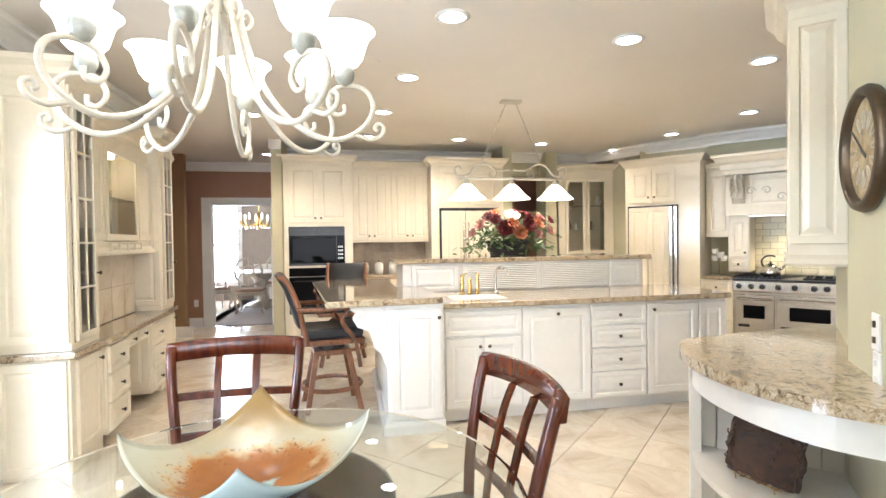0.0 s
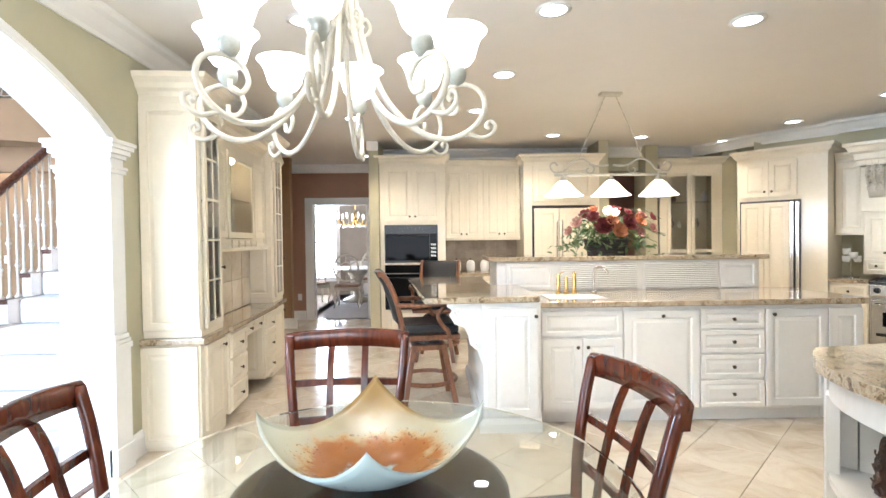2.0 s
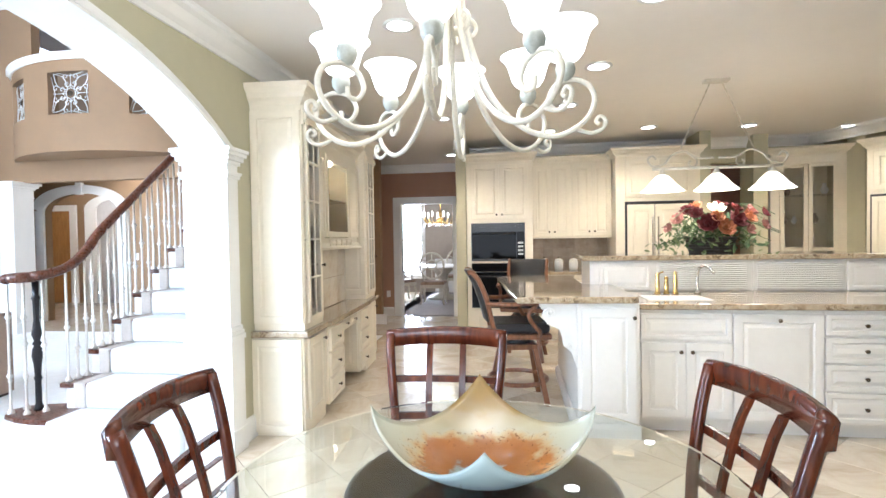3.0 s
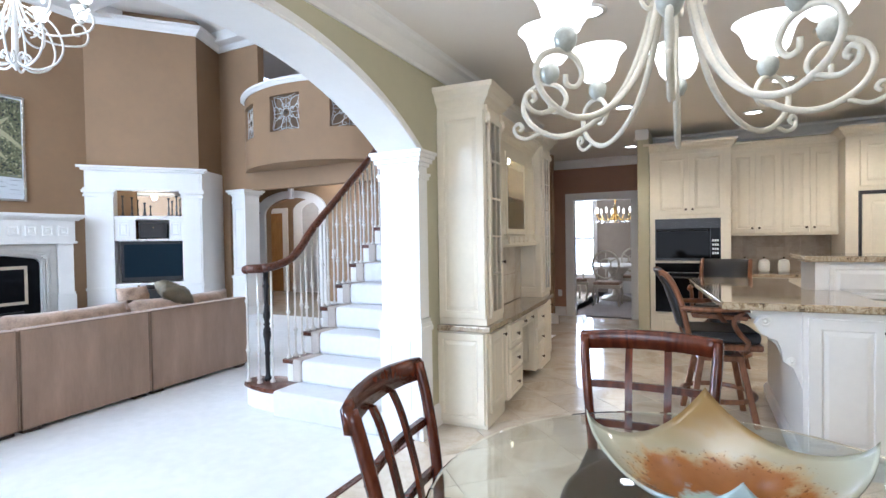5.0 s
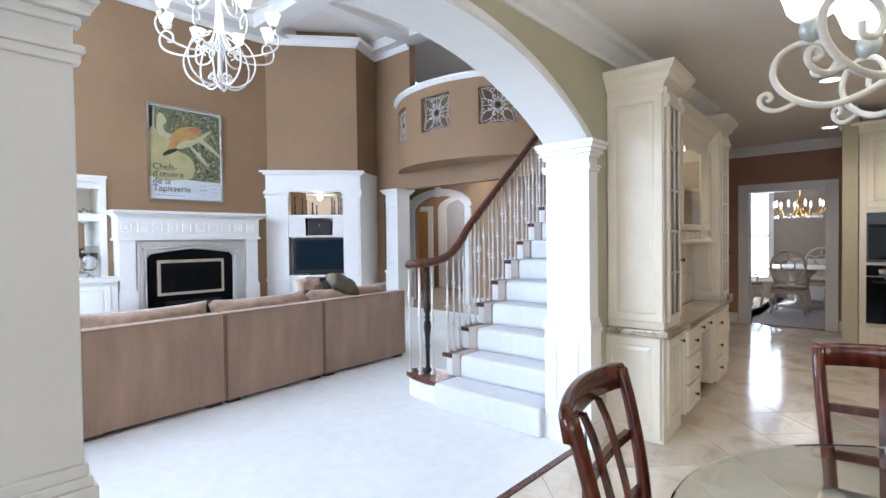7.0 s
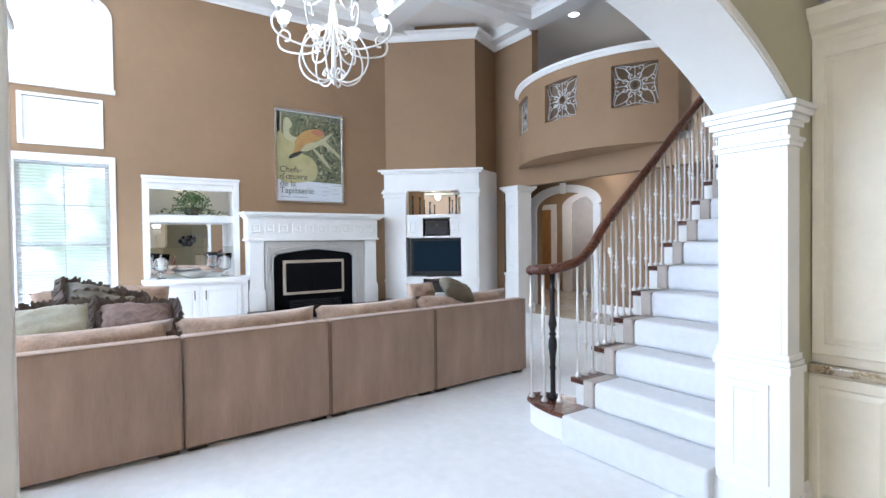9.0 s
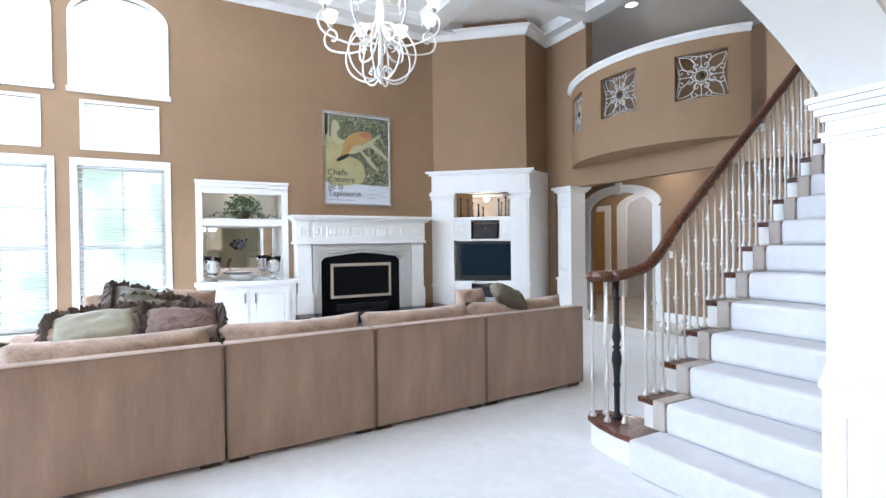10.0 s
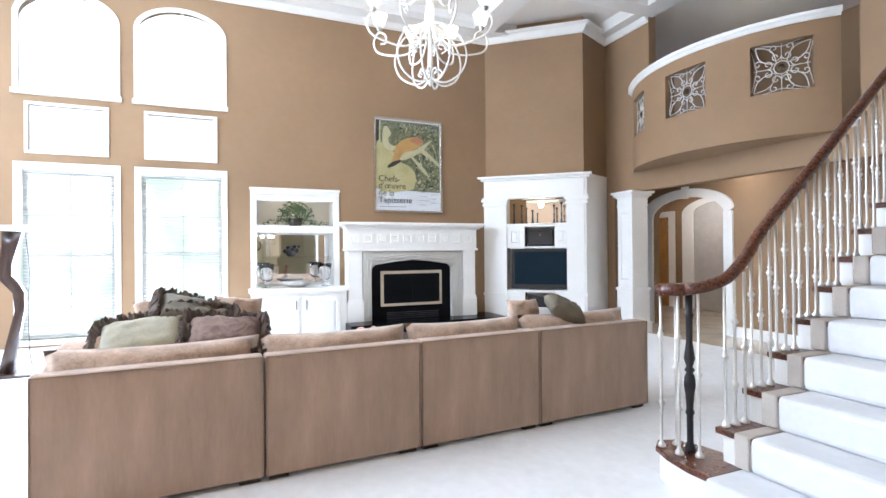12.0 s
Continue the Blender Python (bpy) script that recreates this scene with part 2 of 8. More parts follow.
def tube(bm, pts, r, seg=8, taper=None):
    """A round bar along points."""
    P = [Vector(p) for p in pts]
    rings = []
    t0 = (P[1] - P[0]).normalized()
    nrm = t0.orthogonal().normalized()
    for i, p in enumerate(P):
        t = (P[min(i + 1, len(P) - 1)] - P[max(i - 1, 0)])
        if t.length < 1e-9:
            t = t0
        t = t.normalized()
        nrm = (nrm - t * nrm.dot(t))
        nrm = nrm.normalized() if nrm.length > 1e-6 else t.orthogonal().normalized()
        bi = t.cross(nrm)
        rr = r if taper is None else r * taper(i / (len(P) - 1))
        rings.append([bm.verts.new(p + (nrm * math.cos(2 * math.pi * k / seg) + bi * math.sin(2 * math.pi * k / seg)) * rr) for k in range(seg)])
    for A, B in zip(rings, rings[1:]):
        for j in range(seg):
            bm.faces.new((A[j], A[(j + 1) % seg], B[(j + 1) % seg], B[j]))
    bm.faces.new(rings[0][::-1])
    bm.faces.new(rings[-1])
    return bm


def lathe(bm, profile, seg=24, at=(0, 0, 0), caps=True):
    """A profile of (radius, z) turned round the z axis."""
    x, y, z = at
    rings = [[bm.verts.new((x + r * math.cos(2 * math.pi * k / seg), y + r * math.sin(2 * math.pi * k / seg), z + h)) for k in range(seg)] for r, h in profile]
    for A, B in zip(rings, rings[1:]):
        for j in range(seg):
            bm.faces.new((A[j], A[(j + 1) % seg], B[(j + 1) % seg], B[j]))
    if caps:
        bm.faces.new(rings[0][::-1])
        bm.faces.new(rings[-1])
    return bm


def bar(bm, a, b, w, d, up=(0, 0, 1), bevel=0.0):
    """A square bar from a to b, w wide across and d deep."""
    a, b = Vector(a), Vector(b)
    t = (b - a).normalized()
    s = t.cross(Vector(up))
    s = s.normalized() if s.length > 1e-4 else Vector((1, 0, 0))
    u = s.cross(t)
    c = [(-w / 2, -d / 2), (w / 2, -d / 2), (w / 2, d / 2), (-w / 2, d / 2)]
    A = [bm.verts.new(a + s * i + u * j) for i, j in c]
    B = [bm.verts.new(b + s * i + u * j) for i, j in c]
    fs = [bm.faces.new(A[::-1]), bm.faces.new(B)] + [bm.faces.new((A[i], A[(i + 1) % 4], B[(i + 1) % 4], B[i])) for i in range(4)]
    if bevel:
        bmesh.ops.bevel(bm, geom=list({e for f in fs for e in f.edges}), offset=bevel, segments=2, affect="EDGES", profile=0.5)
    return bm


def spiral(cx, cz, r0, r1, a0, a1, n=16):
    """Points (u, z) of a spiral round (cx, cz)."""
    return [(cx + (r0 + (r1 - r0) * i / n) * math.cos(radians(a0 + (a1 - a0) * i / n)), cz + (r0 + (r1 - r0) * i / n) * math.sin(radians(a0 + (a1 - a0) * i / n))) for i in range(n + 1)]


def smooth_curve(pts, n=6):
    """A Catmull-Rom line through points."""
    P = [Vector(p) for p in pts]
    P = [2 * P[0] - P[1]] + P + [2 * P[-1] - P[-2]]
    out = []
    for i in range(1, len(P) - 2):
        for k in range(n):
            t = k / n
            out.append(0.5 * ((2 * P[i]) + (P[i + 1] - P[i - 1]) * t + (2 * P[i - 1] - 5 * P[i] + 4 * P[i + 1] - P[i + 2]) * t * t + (3 * P[i] - P[i - 1] - 3 * P[i + 1] + P[i + 2]) * t ** 3))
    out.append(P[-2])
    return out


def raised(w, h, frame=0.055, t=0.02, flat=False):
    """A raised-panel front, w by h in x and z, its face towards -y, its back at y = 0."""
    bm = bmesh.new()
    steps = [(0, 0), (0, t - 0.003), (0.003, t), (frame, t), (frame + 0.006, t - 0.008), (frame + 0.012, t - 0.008)]
    if not flat:
        steps += [(frame + 0.035, t - 0.001)]
    if min(w, h) < 2 * steps[-1][0] + 0.02:
        k = (min(w, h) / 2 - 0.01) / steps[-1][0]
        steps = [(a * k, b) for a, b in steps]
    rings = []
    for inset, d in steps:
        rings.append([bm.verts.new((x, -d, z)) for x, z in ((inset, inset), (w - inset, inset), (w - inset, h - inset), (inset, h - inset))])
    for A, B in zip(rings, rings[1:]):
        for j in range(4):
            bm.faces.new((A[j], A[(j + 1) % 4], B[(j + 1) % 4], B[j]))
    bm.faces.new(rings[-1])
    bm.faces.new(rings[0][::-1])
    return bm


def turned(bm, m):
    bmesh.ops.transform(bm, matrix=m, verts=bm.verts[:])
    return bm


def knob(parent, x, y, z, pull=False, name="knob", mat=None):
    """A small bronze knob that stands out towards -y."""
    bm = bmesh.new()
    lathe(bm, [(0.006, 0), (0.005, 0.012), (0.013, 0.018), (0.014, 0.024), (0.008, 0.029)], 10)
    if pull:
        bar(bm, (0, 0.0, 0.022), (0, -0.035, 0.024), 0.008, 0.008)
    turned(bm, pose(x, y, z, 90))
    return part(name, bm, mat or BRONZE, parent, "dark bronze " + name, True)


def front(parent, name, x, z, w, h, y=0.0, mat=None, knobs=(), flat=False):
    """A door or drawer front on a cabinet's face, with knobs at (x, z) of its own."""
    d = part(name, raised(w, h, flat=flat, frame=0.055 if h > 0.25 else 0.03), mat or CREAM, parent)
    d.location = (x, y, z)
    for kx, kz in knobs:
        knob(d, kx, -0.02, kz)
    return d
# ---- walls, floors, ceilings ----
KC = 2.70            # kitchen ceiling
LC = 5.35            # living room ceiling
XA, XB = -4.36, -4.62  # arch wall: kitchen face, living face
Y0, Y1 = 2.36, 5.17  # arch opening
WX = -11.72          # fireplace wall
BACK = 9.0           # wall under the balcony


def arch_outline(y0, y1, spring, rise, n=24):
    c, r = (y0 + y1) / 2, (y1 - y0) / 2
    return [(c - r * math.cos(math.pi * i / n), spring + rise * math.sin(math.pi * i / n)) for i in range(n + 1)]


def segment_outline(y0, y1, spring, rise, n=32):
    """A shallow circular arch that meets its piers at an angle."""
    c, h = (y0 + y1) / 2, (y1 - y0) / 2
    r = (h * h + rise * rise) / (2 * rise)
    return [(y0 + 2 * h * i / n, spring + rise - r + math.sqrt(r * r - (y0 + 2 * h * i / n - c) ** 2)) for i in range(n + 1)]


def holed_wall(name, axis, plane0, plane1, u0, u1, z0, z1, mat, arches, label):
    """A wall from u0 to u1 with openings (outline points u, z from the sill's start to its end), through its thickness."""
    bm = bmesh.new()
    cols = []
    for a in arches:
        cols.append(a)
    def P(u, z, p):
        return (p, u, z) if axis == "x" else (u, p, z)
    def slab(poly):
        A = [bm.verts.new(P(u, z, plane0)) for u, z in poly]
        B = [bm.verts.new(P(u, z, plane1)) for u, z in poly]
        bm.faces.new(A)
        bm.faces.new(B[::-1])
        for i in range(len(poly)):
            bm.faces.new((A[i], B[i], B[(i + 1) % len(poly)], A[(i + 1) % len(poly)]))
    last = u0
    for a in arches:
        ua, ub, low = a[0][0], a[-1][0], a[0][1]
        slab([(last, z0), (ua, z0), (ua, z1), (last, z1)])
        top = [q for q in a]
        for (p, q) in zip(top, top[1:]):
            if q[0] - p[0] > 1e-5:
                slab([(p[0], p[1]), (q[0], q[1]), (q[0], z1), (p[0], z1)])
        last = ub
    slab([(last, z0), (u1, z0), (u1, z1), (last, z1)])
    bmesh.ops.remove_doubles(bm, verts=bm.verts[:], dist=1e-5)
    inner = [f for f in bm.faces if sum(1 for e in f.edges if len(e.link_faces) > 2) >= 1 and abs(f.normal[0 if axis == "x" else 1]) < 0.01]
    return structure(name, bm, mat, label)


structure("floor", boxes((XA - 0.02, 4.3, -1.5, 11.0, -0.2, -0.012)), GROUT, "grout bed under travertine tiles")
structure("ground_slab", boxes((-12.2, XA - 0.02, -3.0, 15.0, -0.3, -0.03), (XA - 0.02, 4.3, 11.1, 15.0, -0.3, -0.03)), GROUT, "plain slab under the carpets")
structure("living_carpet", boxes((-12.0, XB + 0.2, -3.0, 9.15, -0.03, 0.0)), CARPET, "white cut-pile carpet")
structure("threshold", boxes((-4.42, -4.375, Y0 - 0.2, Y1 + 0.2, -0.03, 0.006), bevel=0.002), TREADWOOD, "stained wooden threshold strip")
structure("hall_floor", boxes((-14.0, XB, 9.15, 15.0, -0.03, 0.0)), TILE, "travertine hall floor")
structure("dining_carpet", boxes((XB - 0.2, 1.0, 11.1, 15.0, -0.03, 0.0)), GREYCARPET, "grey carpet of the dining room")

a = segment_outline(Y0, Y1, 1.985, 0.43)
holed_wall("wall_arch", "x", XA, XB + 0.004, -1.5, 7.9, 0, KC, SAGE, [[(Y0, 1.985)] + a[1:-1] + [(Y1, 1.985)]], "sage wall")
structure("wall_hall_side", boxes((-5.2, -5.05, 7.9, 11.1, 0, KC), (-5.05, XA - 0.001, 7.9, 7.95, 0, KC)), BROWN, "brown wall past the desk")
structure("hall_floor_kitchen", boxes((-5.05, XA - 0.02, 7.95, 11.1, -0.03, -0.001)), TILE, "travertine floor")
structure("ceiling_side", boxes((-5.05, XA, 7.9, 11.1, KC, KC + 0.1)), CEIL, "ceiling")
structure("wall_arch_upper", boxes((XB, XA, -3.0, 11.1, KC + 0.002, LC)), TAN, "tan wall above the arch")
structure("wall_arch_back", boxes((XB - 0.02, XB, -3.0, Y0 - 0.01, 0, KC), (XB - 0.02, XB, Y1 + 0.01, 7.9, 0, KC), (-5.22, -5.2, 7.9, 9.0, 0, KC)), TAN, "tan living room face of the arch wall")

# kitchen shell
structure("ceiling", boxes((XA, 4.3, -1.5, 11.1, KC, KC + 0.1)), CEIL, "smooth warm white ceiling")
structure("wall_east", boxes((4.2, 4.35, -1.5, 11.1, 0, KC)), SAGE, "plain sage wall")
structure("wall_south", boxes((XA, 4.3, -1.65, -1.5, 0, KC)), SAGE, "plain sage wall")
DX0, DX1, DH = -4.56 + 0.0, -3.58, 2.03
structure("wall_dining", boxes((-5.05, -4.56, 10.96, 11.1, 0, KC), (-3.60, 4.3, 10.96, 11.1, 0, KC), (-4.56, -3.60, 10.96, 11.1, DH, KC)), BROWN, "brown wall with a cased doorway")
bm = bmesh.new()
sweep(bm, [(XA, -1.5, KC), (XA, 7.9, KC), (-5.05, 7.9, KC), (-5.05, 10.96, KC), (-3.3, 10.96, KC), (-3.3, 9.6, KC), (-0.19, 9.57, KC), (1.42, 9.57, KC), (1.86, 8.60, KC), (2.36, 8.0, KC), (2.30, 7.94, KC), (3.2, 6.87, KC)], CROWN)
structure("crown_moulding", bm, TRIM, "painted crown moulding")

# living shell
WINS = ((0.18, 1.355), (1.517, 2.69))
W2 = WX - 0.22


def plate(bm, y0, y1, z0, z1):
    box(bm, W2, WX, y0, y1, z0, z1)


bm = bmesh.new()
plate(bm, -3.0, 0.18, 0, LC)
plate(bm, 1.355, 1.517, 0, LC)
plate(bm, 2.69, 3.0, 0, LC)
plate(bm, 3.0, 4.32, 2.36, LC)
plate(bm, 4.32, 9.2, 0, LC)
for y0, y1 in WINS:
    plate(bm, y0, y1, 0, 0.25)
    plate(bm, y0, y1, 2.59, 2.70)
    plate(bm, y0, y1, 3.37, 3.48)
    plate(bm, y0, y0 + 0.12, 2.70, 3.37)
    plate(bm, y1 - 0.13, y1, 2.70, 3.37)
    out = arch_outline(y0, y1, 4.5, 0.37, 16)
    for p, q in zip(out, out[1:]):
        A = [bm.verts.new((WX, y, z)) for y, z in ((p[0], p[1]), (q[0], q[1]), (q[0], LC), (p[0], LC))]
        B = [bm.verts.new((W2, v.co.y, v.co.z)) for v in A]
        bm.faces.new(A), bm.faces.new(B[::-1])
        for i in range(4):
            bm.faces.new((A[i], B[i], B[(i + 1) % 4], A[(i + 1) % 4]))
structure("wall_fireplace", bm, TAN, "tan faux-finished plaster wall")
structure("wall_living_south", boxes((W2, XA, -3.15, -3.0, 0, LC)), TAN, "plain tan wall")
structure("living_ceiling", boxes((W2, XB, -3.0, 15.0, LC, LC + 0.1)), CEIL, "coffered ceiling field")

# chimney corner that holds the television, and the wall beyond it
bm = bmesh.new()
prism(bm, [(-11.72, 6.95), (-10.635, 8.243), (-10.98, 9.02), (-11.95, 9.02), (-11.95, 6.95)], 2.70, LC)
structure("wall_corner", bm, TAN, "tan wall of the angled corner")
structure("wall_corner_side", prism(bmesh.new(), [(-10.66, 8.24), (-10.98, 9.0), (-11.02, 9.0), (-10.70, 8.24)], 2.30, 2.70), TRIM, "white return of the corner")
structure("wall_north", boxes((-14.0, -9.93, BACK, BACK + 0.15, 2.36, LC), (-9.93, -6.97, BACK, BACK + 0.15, 2.36, 2.70), (-6.97, -5.9, BACK, BACK + 0.15, 2.36, LC), (-5.9, XB, BACK, BACK + 0.15, 3.4, LC), (-14.0, -10.75, BACK, BACK + 0.15, 0, 2.36)), TAN, "tan wall round the balcony")
bm = bmesh.new()
for q in ((-14.0, -10.93, 0, 2.7), (-9.46, -4.7, 0, 2.7)):
    box(bm, q[0], q[1], 10.1, 10.22, q[2], q[3])
oa = arch_outline(-10.93, -9.46, 1.97, 0.33, 20)
for p, q in zip(oa, oa[1:]):
    A = [bm.verts.new((u, 10.1, z)) for u, z in ((p[0], p[1]), (q[0], q[1]), (q[0], 2.7), (p[0], 2.7))]
    B = [bm.verts.new((v.co.x, 10.22, v.co.z)) for v in A]
    bm.faces.new(A), bm.faces.new(B[::-1])
    for i in range(4):
        bm.faces.new((A[i], B[i], B[(i + 1) % 4], A[(i + 1) % 4]))
structure("hall_wall", bm, TAN, "tan hall wall with an arched opening")
structure("hall_ceiling", boxes((-14.0, XB, BACK + 0.15, 15, 2.71, 2.8)), CEIL, "hall ceiling")
structure("hall_end_wall", boxes((-14.1, -14.0, 9.0, 12.7, 0, LC), (-8.6, -8.5, 10.22, 12.7, 0, 2.7)), TAN, "hall end wall")
structure("gallery_wall", boxes((-14.0, XB, 12.2, 12.3, 2.8, LC)), TAN, "gallery back wall")
structure("hall_back_wall", boxes((-14.0, -6.4, 12.6, 12.7, 0, 2.7)), TAN, "hall back wall")

# balcony
BC, BR = (-8.72, 10.57), 2.22
a0, a1 = math.atan2(BACK - BC[1], -10.3 - BC[0]), math.atan2(BACK - BC[1], -7.14 - BC[0])
def arc(r, n=40, lo=None, hi=None):
    s, e = math.pi + math.asin((BC[1] - BACK) / BR), 2 * math.pi - math.asin((BC[1] - BACK) / BR)
    s, e = (s if lo is None else lo), (e if hi is None else hi)
    return [(BC[0] + r * math.cos(s + (e - s) * i / n), BC[1] + r * math.sin(s + (e - s) * i / n)) for i in range(n + 1)]
bm = bmesh.new()
degs = [(math.degrees(math.pi + math.asin((BC[1] - BACK) / BR)), 232.0, 0), (232.0, 248.4, 1), (248.4, 262.7, 0), (262.7, 279.2, 1), (279.2, 292.7, 0), (292.7, 308.7, 1), (308.7, 360 - math.degrees(math.asin((BC[1] - BACK) / BR)), 0)]
for d0, d1, hole in degs:
    o, i_ = arc(BR, 8, radians(d0), radians(d1)), arc(BR - 0.15, 8, radians(d0), radians(d1))
    for z0, z1 in (((2.69, 3.21), (3.80, 3.965)) if hole else ((2.69, 3.965),)):
        prism(bm, o + i_[::-1], z0, z1)
structure("balcony", bm, TAN, "curved tan balcony front with openings")
structure("balcony_floor", prism(bmesh.new(), arc(BR - 0.01, 40), 2.691, 2.80), TAN, "underside of the balcony")
structure("gallery_floor", boxes((-14.0, XB, BACK + 0.16, 12.2, 2.805, 2.83)), CARPET, "gallery carpet")
# ---- kitchen cabinets ----
def cabinet(name, label, loc, rz, w, d, z0, z1, fronts, mat=None, crown=0.0, kick=False, group="", wings=(True, True)):
    """A cabinet unit in its own frame: x along its face, y into the wall, z up; fronts are (name, x, z, w, h, knobs[, flat])."""
    mat = mat or CREAM
    t = thing(name, label, "cabinet", (loc[0], loc[1], 0), rz, group)
    lo = z0 + (0.1 if kick else 0)
    part("carcass", boxes((0, w, 0, d, lo, z1), bevel=0.003), mat, t)
    if kick:
        part("toe_kick", boxes((0.0, w, 0.07, d, z0, lo - 0.002)), mat, t)
    if crown:
        bm = bmesh.new()
        path = [(w, 0, z1), (0, 0, z1)]
        if wings[0]:
            path.append((0, d, z1))
        if wings[1]:
            path.insert(0, (w, d, z1))
        sweep(bm, path[::-1], scaled(CABCROWN, crown))
        part("crown", bm, mat, t)
    for f in fronts:
        front(t, f[0], f[1], f[2], f[3], f[4], 0, mat, f[5], *(f[6:]))
    return t


def pair(x0, x1, z0, z1, low=True, kz=0.06):
    """Two doors side by side, their knobs at the meeting edge."""
    m = (x0 + x1) / 2
    w = m - x0 - 0.003
    kzz = kz if low else (z1 - z0) - kz
    return [("door", x0 + 0.002, z0, w, z1 - z0, ((w - 0.035, kzz),)), ("door", m + 0.002, z0, w, z1 - z0, ((0.035, kzz),))]


# north wall
NY = 8.92
oven = cabinet("oven_cabinet", "tall cream glazed cabinet housing black built-in ovens", (-3.165, NY), 0, 0.88, 0.66, 0, 2.40,
               pair(0.06, 0.82, 1.63, 2.36) + [("drawer", 0.08, 0.12, 0.72, 0.28, ((0.36, 0.14),))], crown=1.0, kick=True)
mw = thing("microwave_oven", "black built-in microwave oven in a cream cabinet", "oven", (-3.165, NY, 0))
part("trim_frame", boxes((0.06, 0.775, -0.012, 0.3, 1.07, 1.58), bevel=0.004), BLACK, mw, "gloss black frame")
part("door", boxes((0.075, 0.66, -0.03, -0.013, 1.10, 1.46), bevel=0.006), BLACKGLASS, mw, "black glass door")
part("window", boxes((0.16, 0.56, -0.034, -0.031, 1.20, 1.40), bevel=0.001), BLACKGLASS, mw)
part("control_panel", boxes((0.67, 0.765, -0.028, -0.013, 1.10, 1.46), bevel=0.003), BLACKGLASS, mw)
part("vent", boxes(*[(0.09, 0.75, -0.022, -0.013, 1.48 + 0.016 * i, 1.488 + 0.016 * i) for i in range(5)]), BLACK, mw)
ov = thing("wall_oven", "black glass wall oven with a bar handle", "oven", (-3.165, NY, 0))
part("door", boxes((0.06, 0.775, -0.03, 0.3, 0.44, 0.92), bevel=0.006), BLACKGLASS, ov, "black glass oven door")
part("control_panel", boxes((0.06, 0.775, -0.02, 0.3, 0.93, 1.04), bevel=0.004), BLACKGLASS, ov)
bm = tube(bmesh.new(), [(0.12, -0.03, 0.87), (0.12, -0.07, 0.87), (0.715, -0.07, 0.87), (0.715, -0.03, 0.87)], 0.009)
part("handle", bm, BLACK, ov, smooth=True)
part("handle", tube(bmesh.new(), [(0.10, -0.03, 1.435), (0.10, -0.055, 1.435), (0.63, -0.055, 1.435), (0.63, -0.03, 1.435)], 0.008), BLACK, mw, smooth=True)
for k in range(4):
    for j in range(3):
        part("button", boxes((0.685 + 0.024 * j, 0.702 + 0.024 * j, -0.031, -0.0285, 1.15 + 0.05 * k, 1.175 + 0.05 * k), bevel=0.001), PEWTER, mw)
for x in (-2.283, -1.752):
    cabinet("wall_cabinet", "cream glazed wall cabinet with two raised-panel doors", (x, 9.2), 0, 0.53, 0.35, 1.36, 2.40, pair(0.012, 0.518, 1.39, 2.36), crown=0.75, wings=(False, False), group="north wall cabinets")
cabinet("base_cabinet", "cream base cabinet under the granite worktop", (-2.283, 8.95), 0, 1.061, 0.6, 0, 0.88, [("drawer", 0.01 + 0.35 * i, 0.68, 0.34, 0.17, ((0.17, 0.085),)) for i in range(3)] + [("door", 0.01 + 0.35 * i, 0.12, 0.34, 0.54, ((0.3, 0.48),)) for i in range(3)], kick=True)
part("worktop", boxes((-2.283, -1.222, 8.92, 9.545, 0.88, 0.92), bevel=0.006), GRANITE)
tagged(bpy.data.objects["worktop"], "polished brown granite worktop on cream cabinets", "worktop")
SPLASH = stone("tumbled_backsplash_tile", [(0.28, 0.22, 0.16), (0.42, 0.35, 0.27), (0.5, 0.44, 0.35)], 6, 0.5, rand=0.12)
sp = structure("backsplash", boxes((-2.283, -1.222, 9.54, 9.552, 0.922, 1.36)), GROUT, "tumbled stone backsplash")
for i in range(7):
    for j in range(3):
        part("tile", boxes((-2.278 + 0.151 * i, -2.278 + 0.151 * i + 0.147, 9.528, 9.5385, 0.926 + 0.146 * j, min(1.358, 0.926 + 0.146 * j + 0.142)), bevel=0.0015), SPLASH, sp)
for x in (-2.10, -1.90, -1.70):
    c = thing("canister", "cream ceramic canister with a dark knob", "canister", (x - 0.02, 9.32, 0.921), 0, "canisters on the worktop")
    part("jar", lathe(bmesh.new(), [(0.035, 0), (0.055, 0.006), (0.062, 0.07), (0.058, 0.12), (0.05, 0.128)], 16), TRIM, c, smooth=True)
    part("lid", lathe(bmesh.new(), [(0.053, 0.129), (0.053, 0.142), (0.02, 0.155), (0.008, 0.158)], 16), TRIM, c, smooth=True)
    part("knob", lathe(bmesh.new(), [(0.006, 0.158), (0.014, 0.17), (0.006, 0.182)], 10), BRONZE, c, smooth=True)
fr1 = cabinet("refrigerator_cabinet", "tall cream cabinet round a panelled refrigerator", (-1.221, NY), 0, 1.03, 0.66, 0, 2.40, pair(0.12, 0.94, 1.87, 2.36), crown=1.0)
fg = thing("refrigerator", "built-in refrigerator behind cream raised panels", "refrigerator", (-1.221, NY - 0.003, 0))
part("case", boxes((0.11, 0.95, -0.02, 0.4, 0.08, 1.82), bevel=0.003), BLACK, fg, "black refrigerator case")
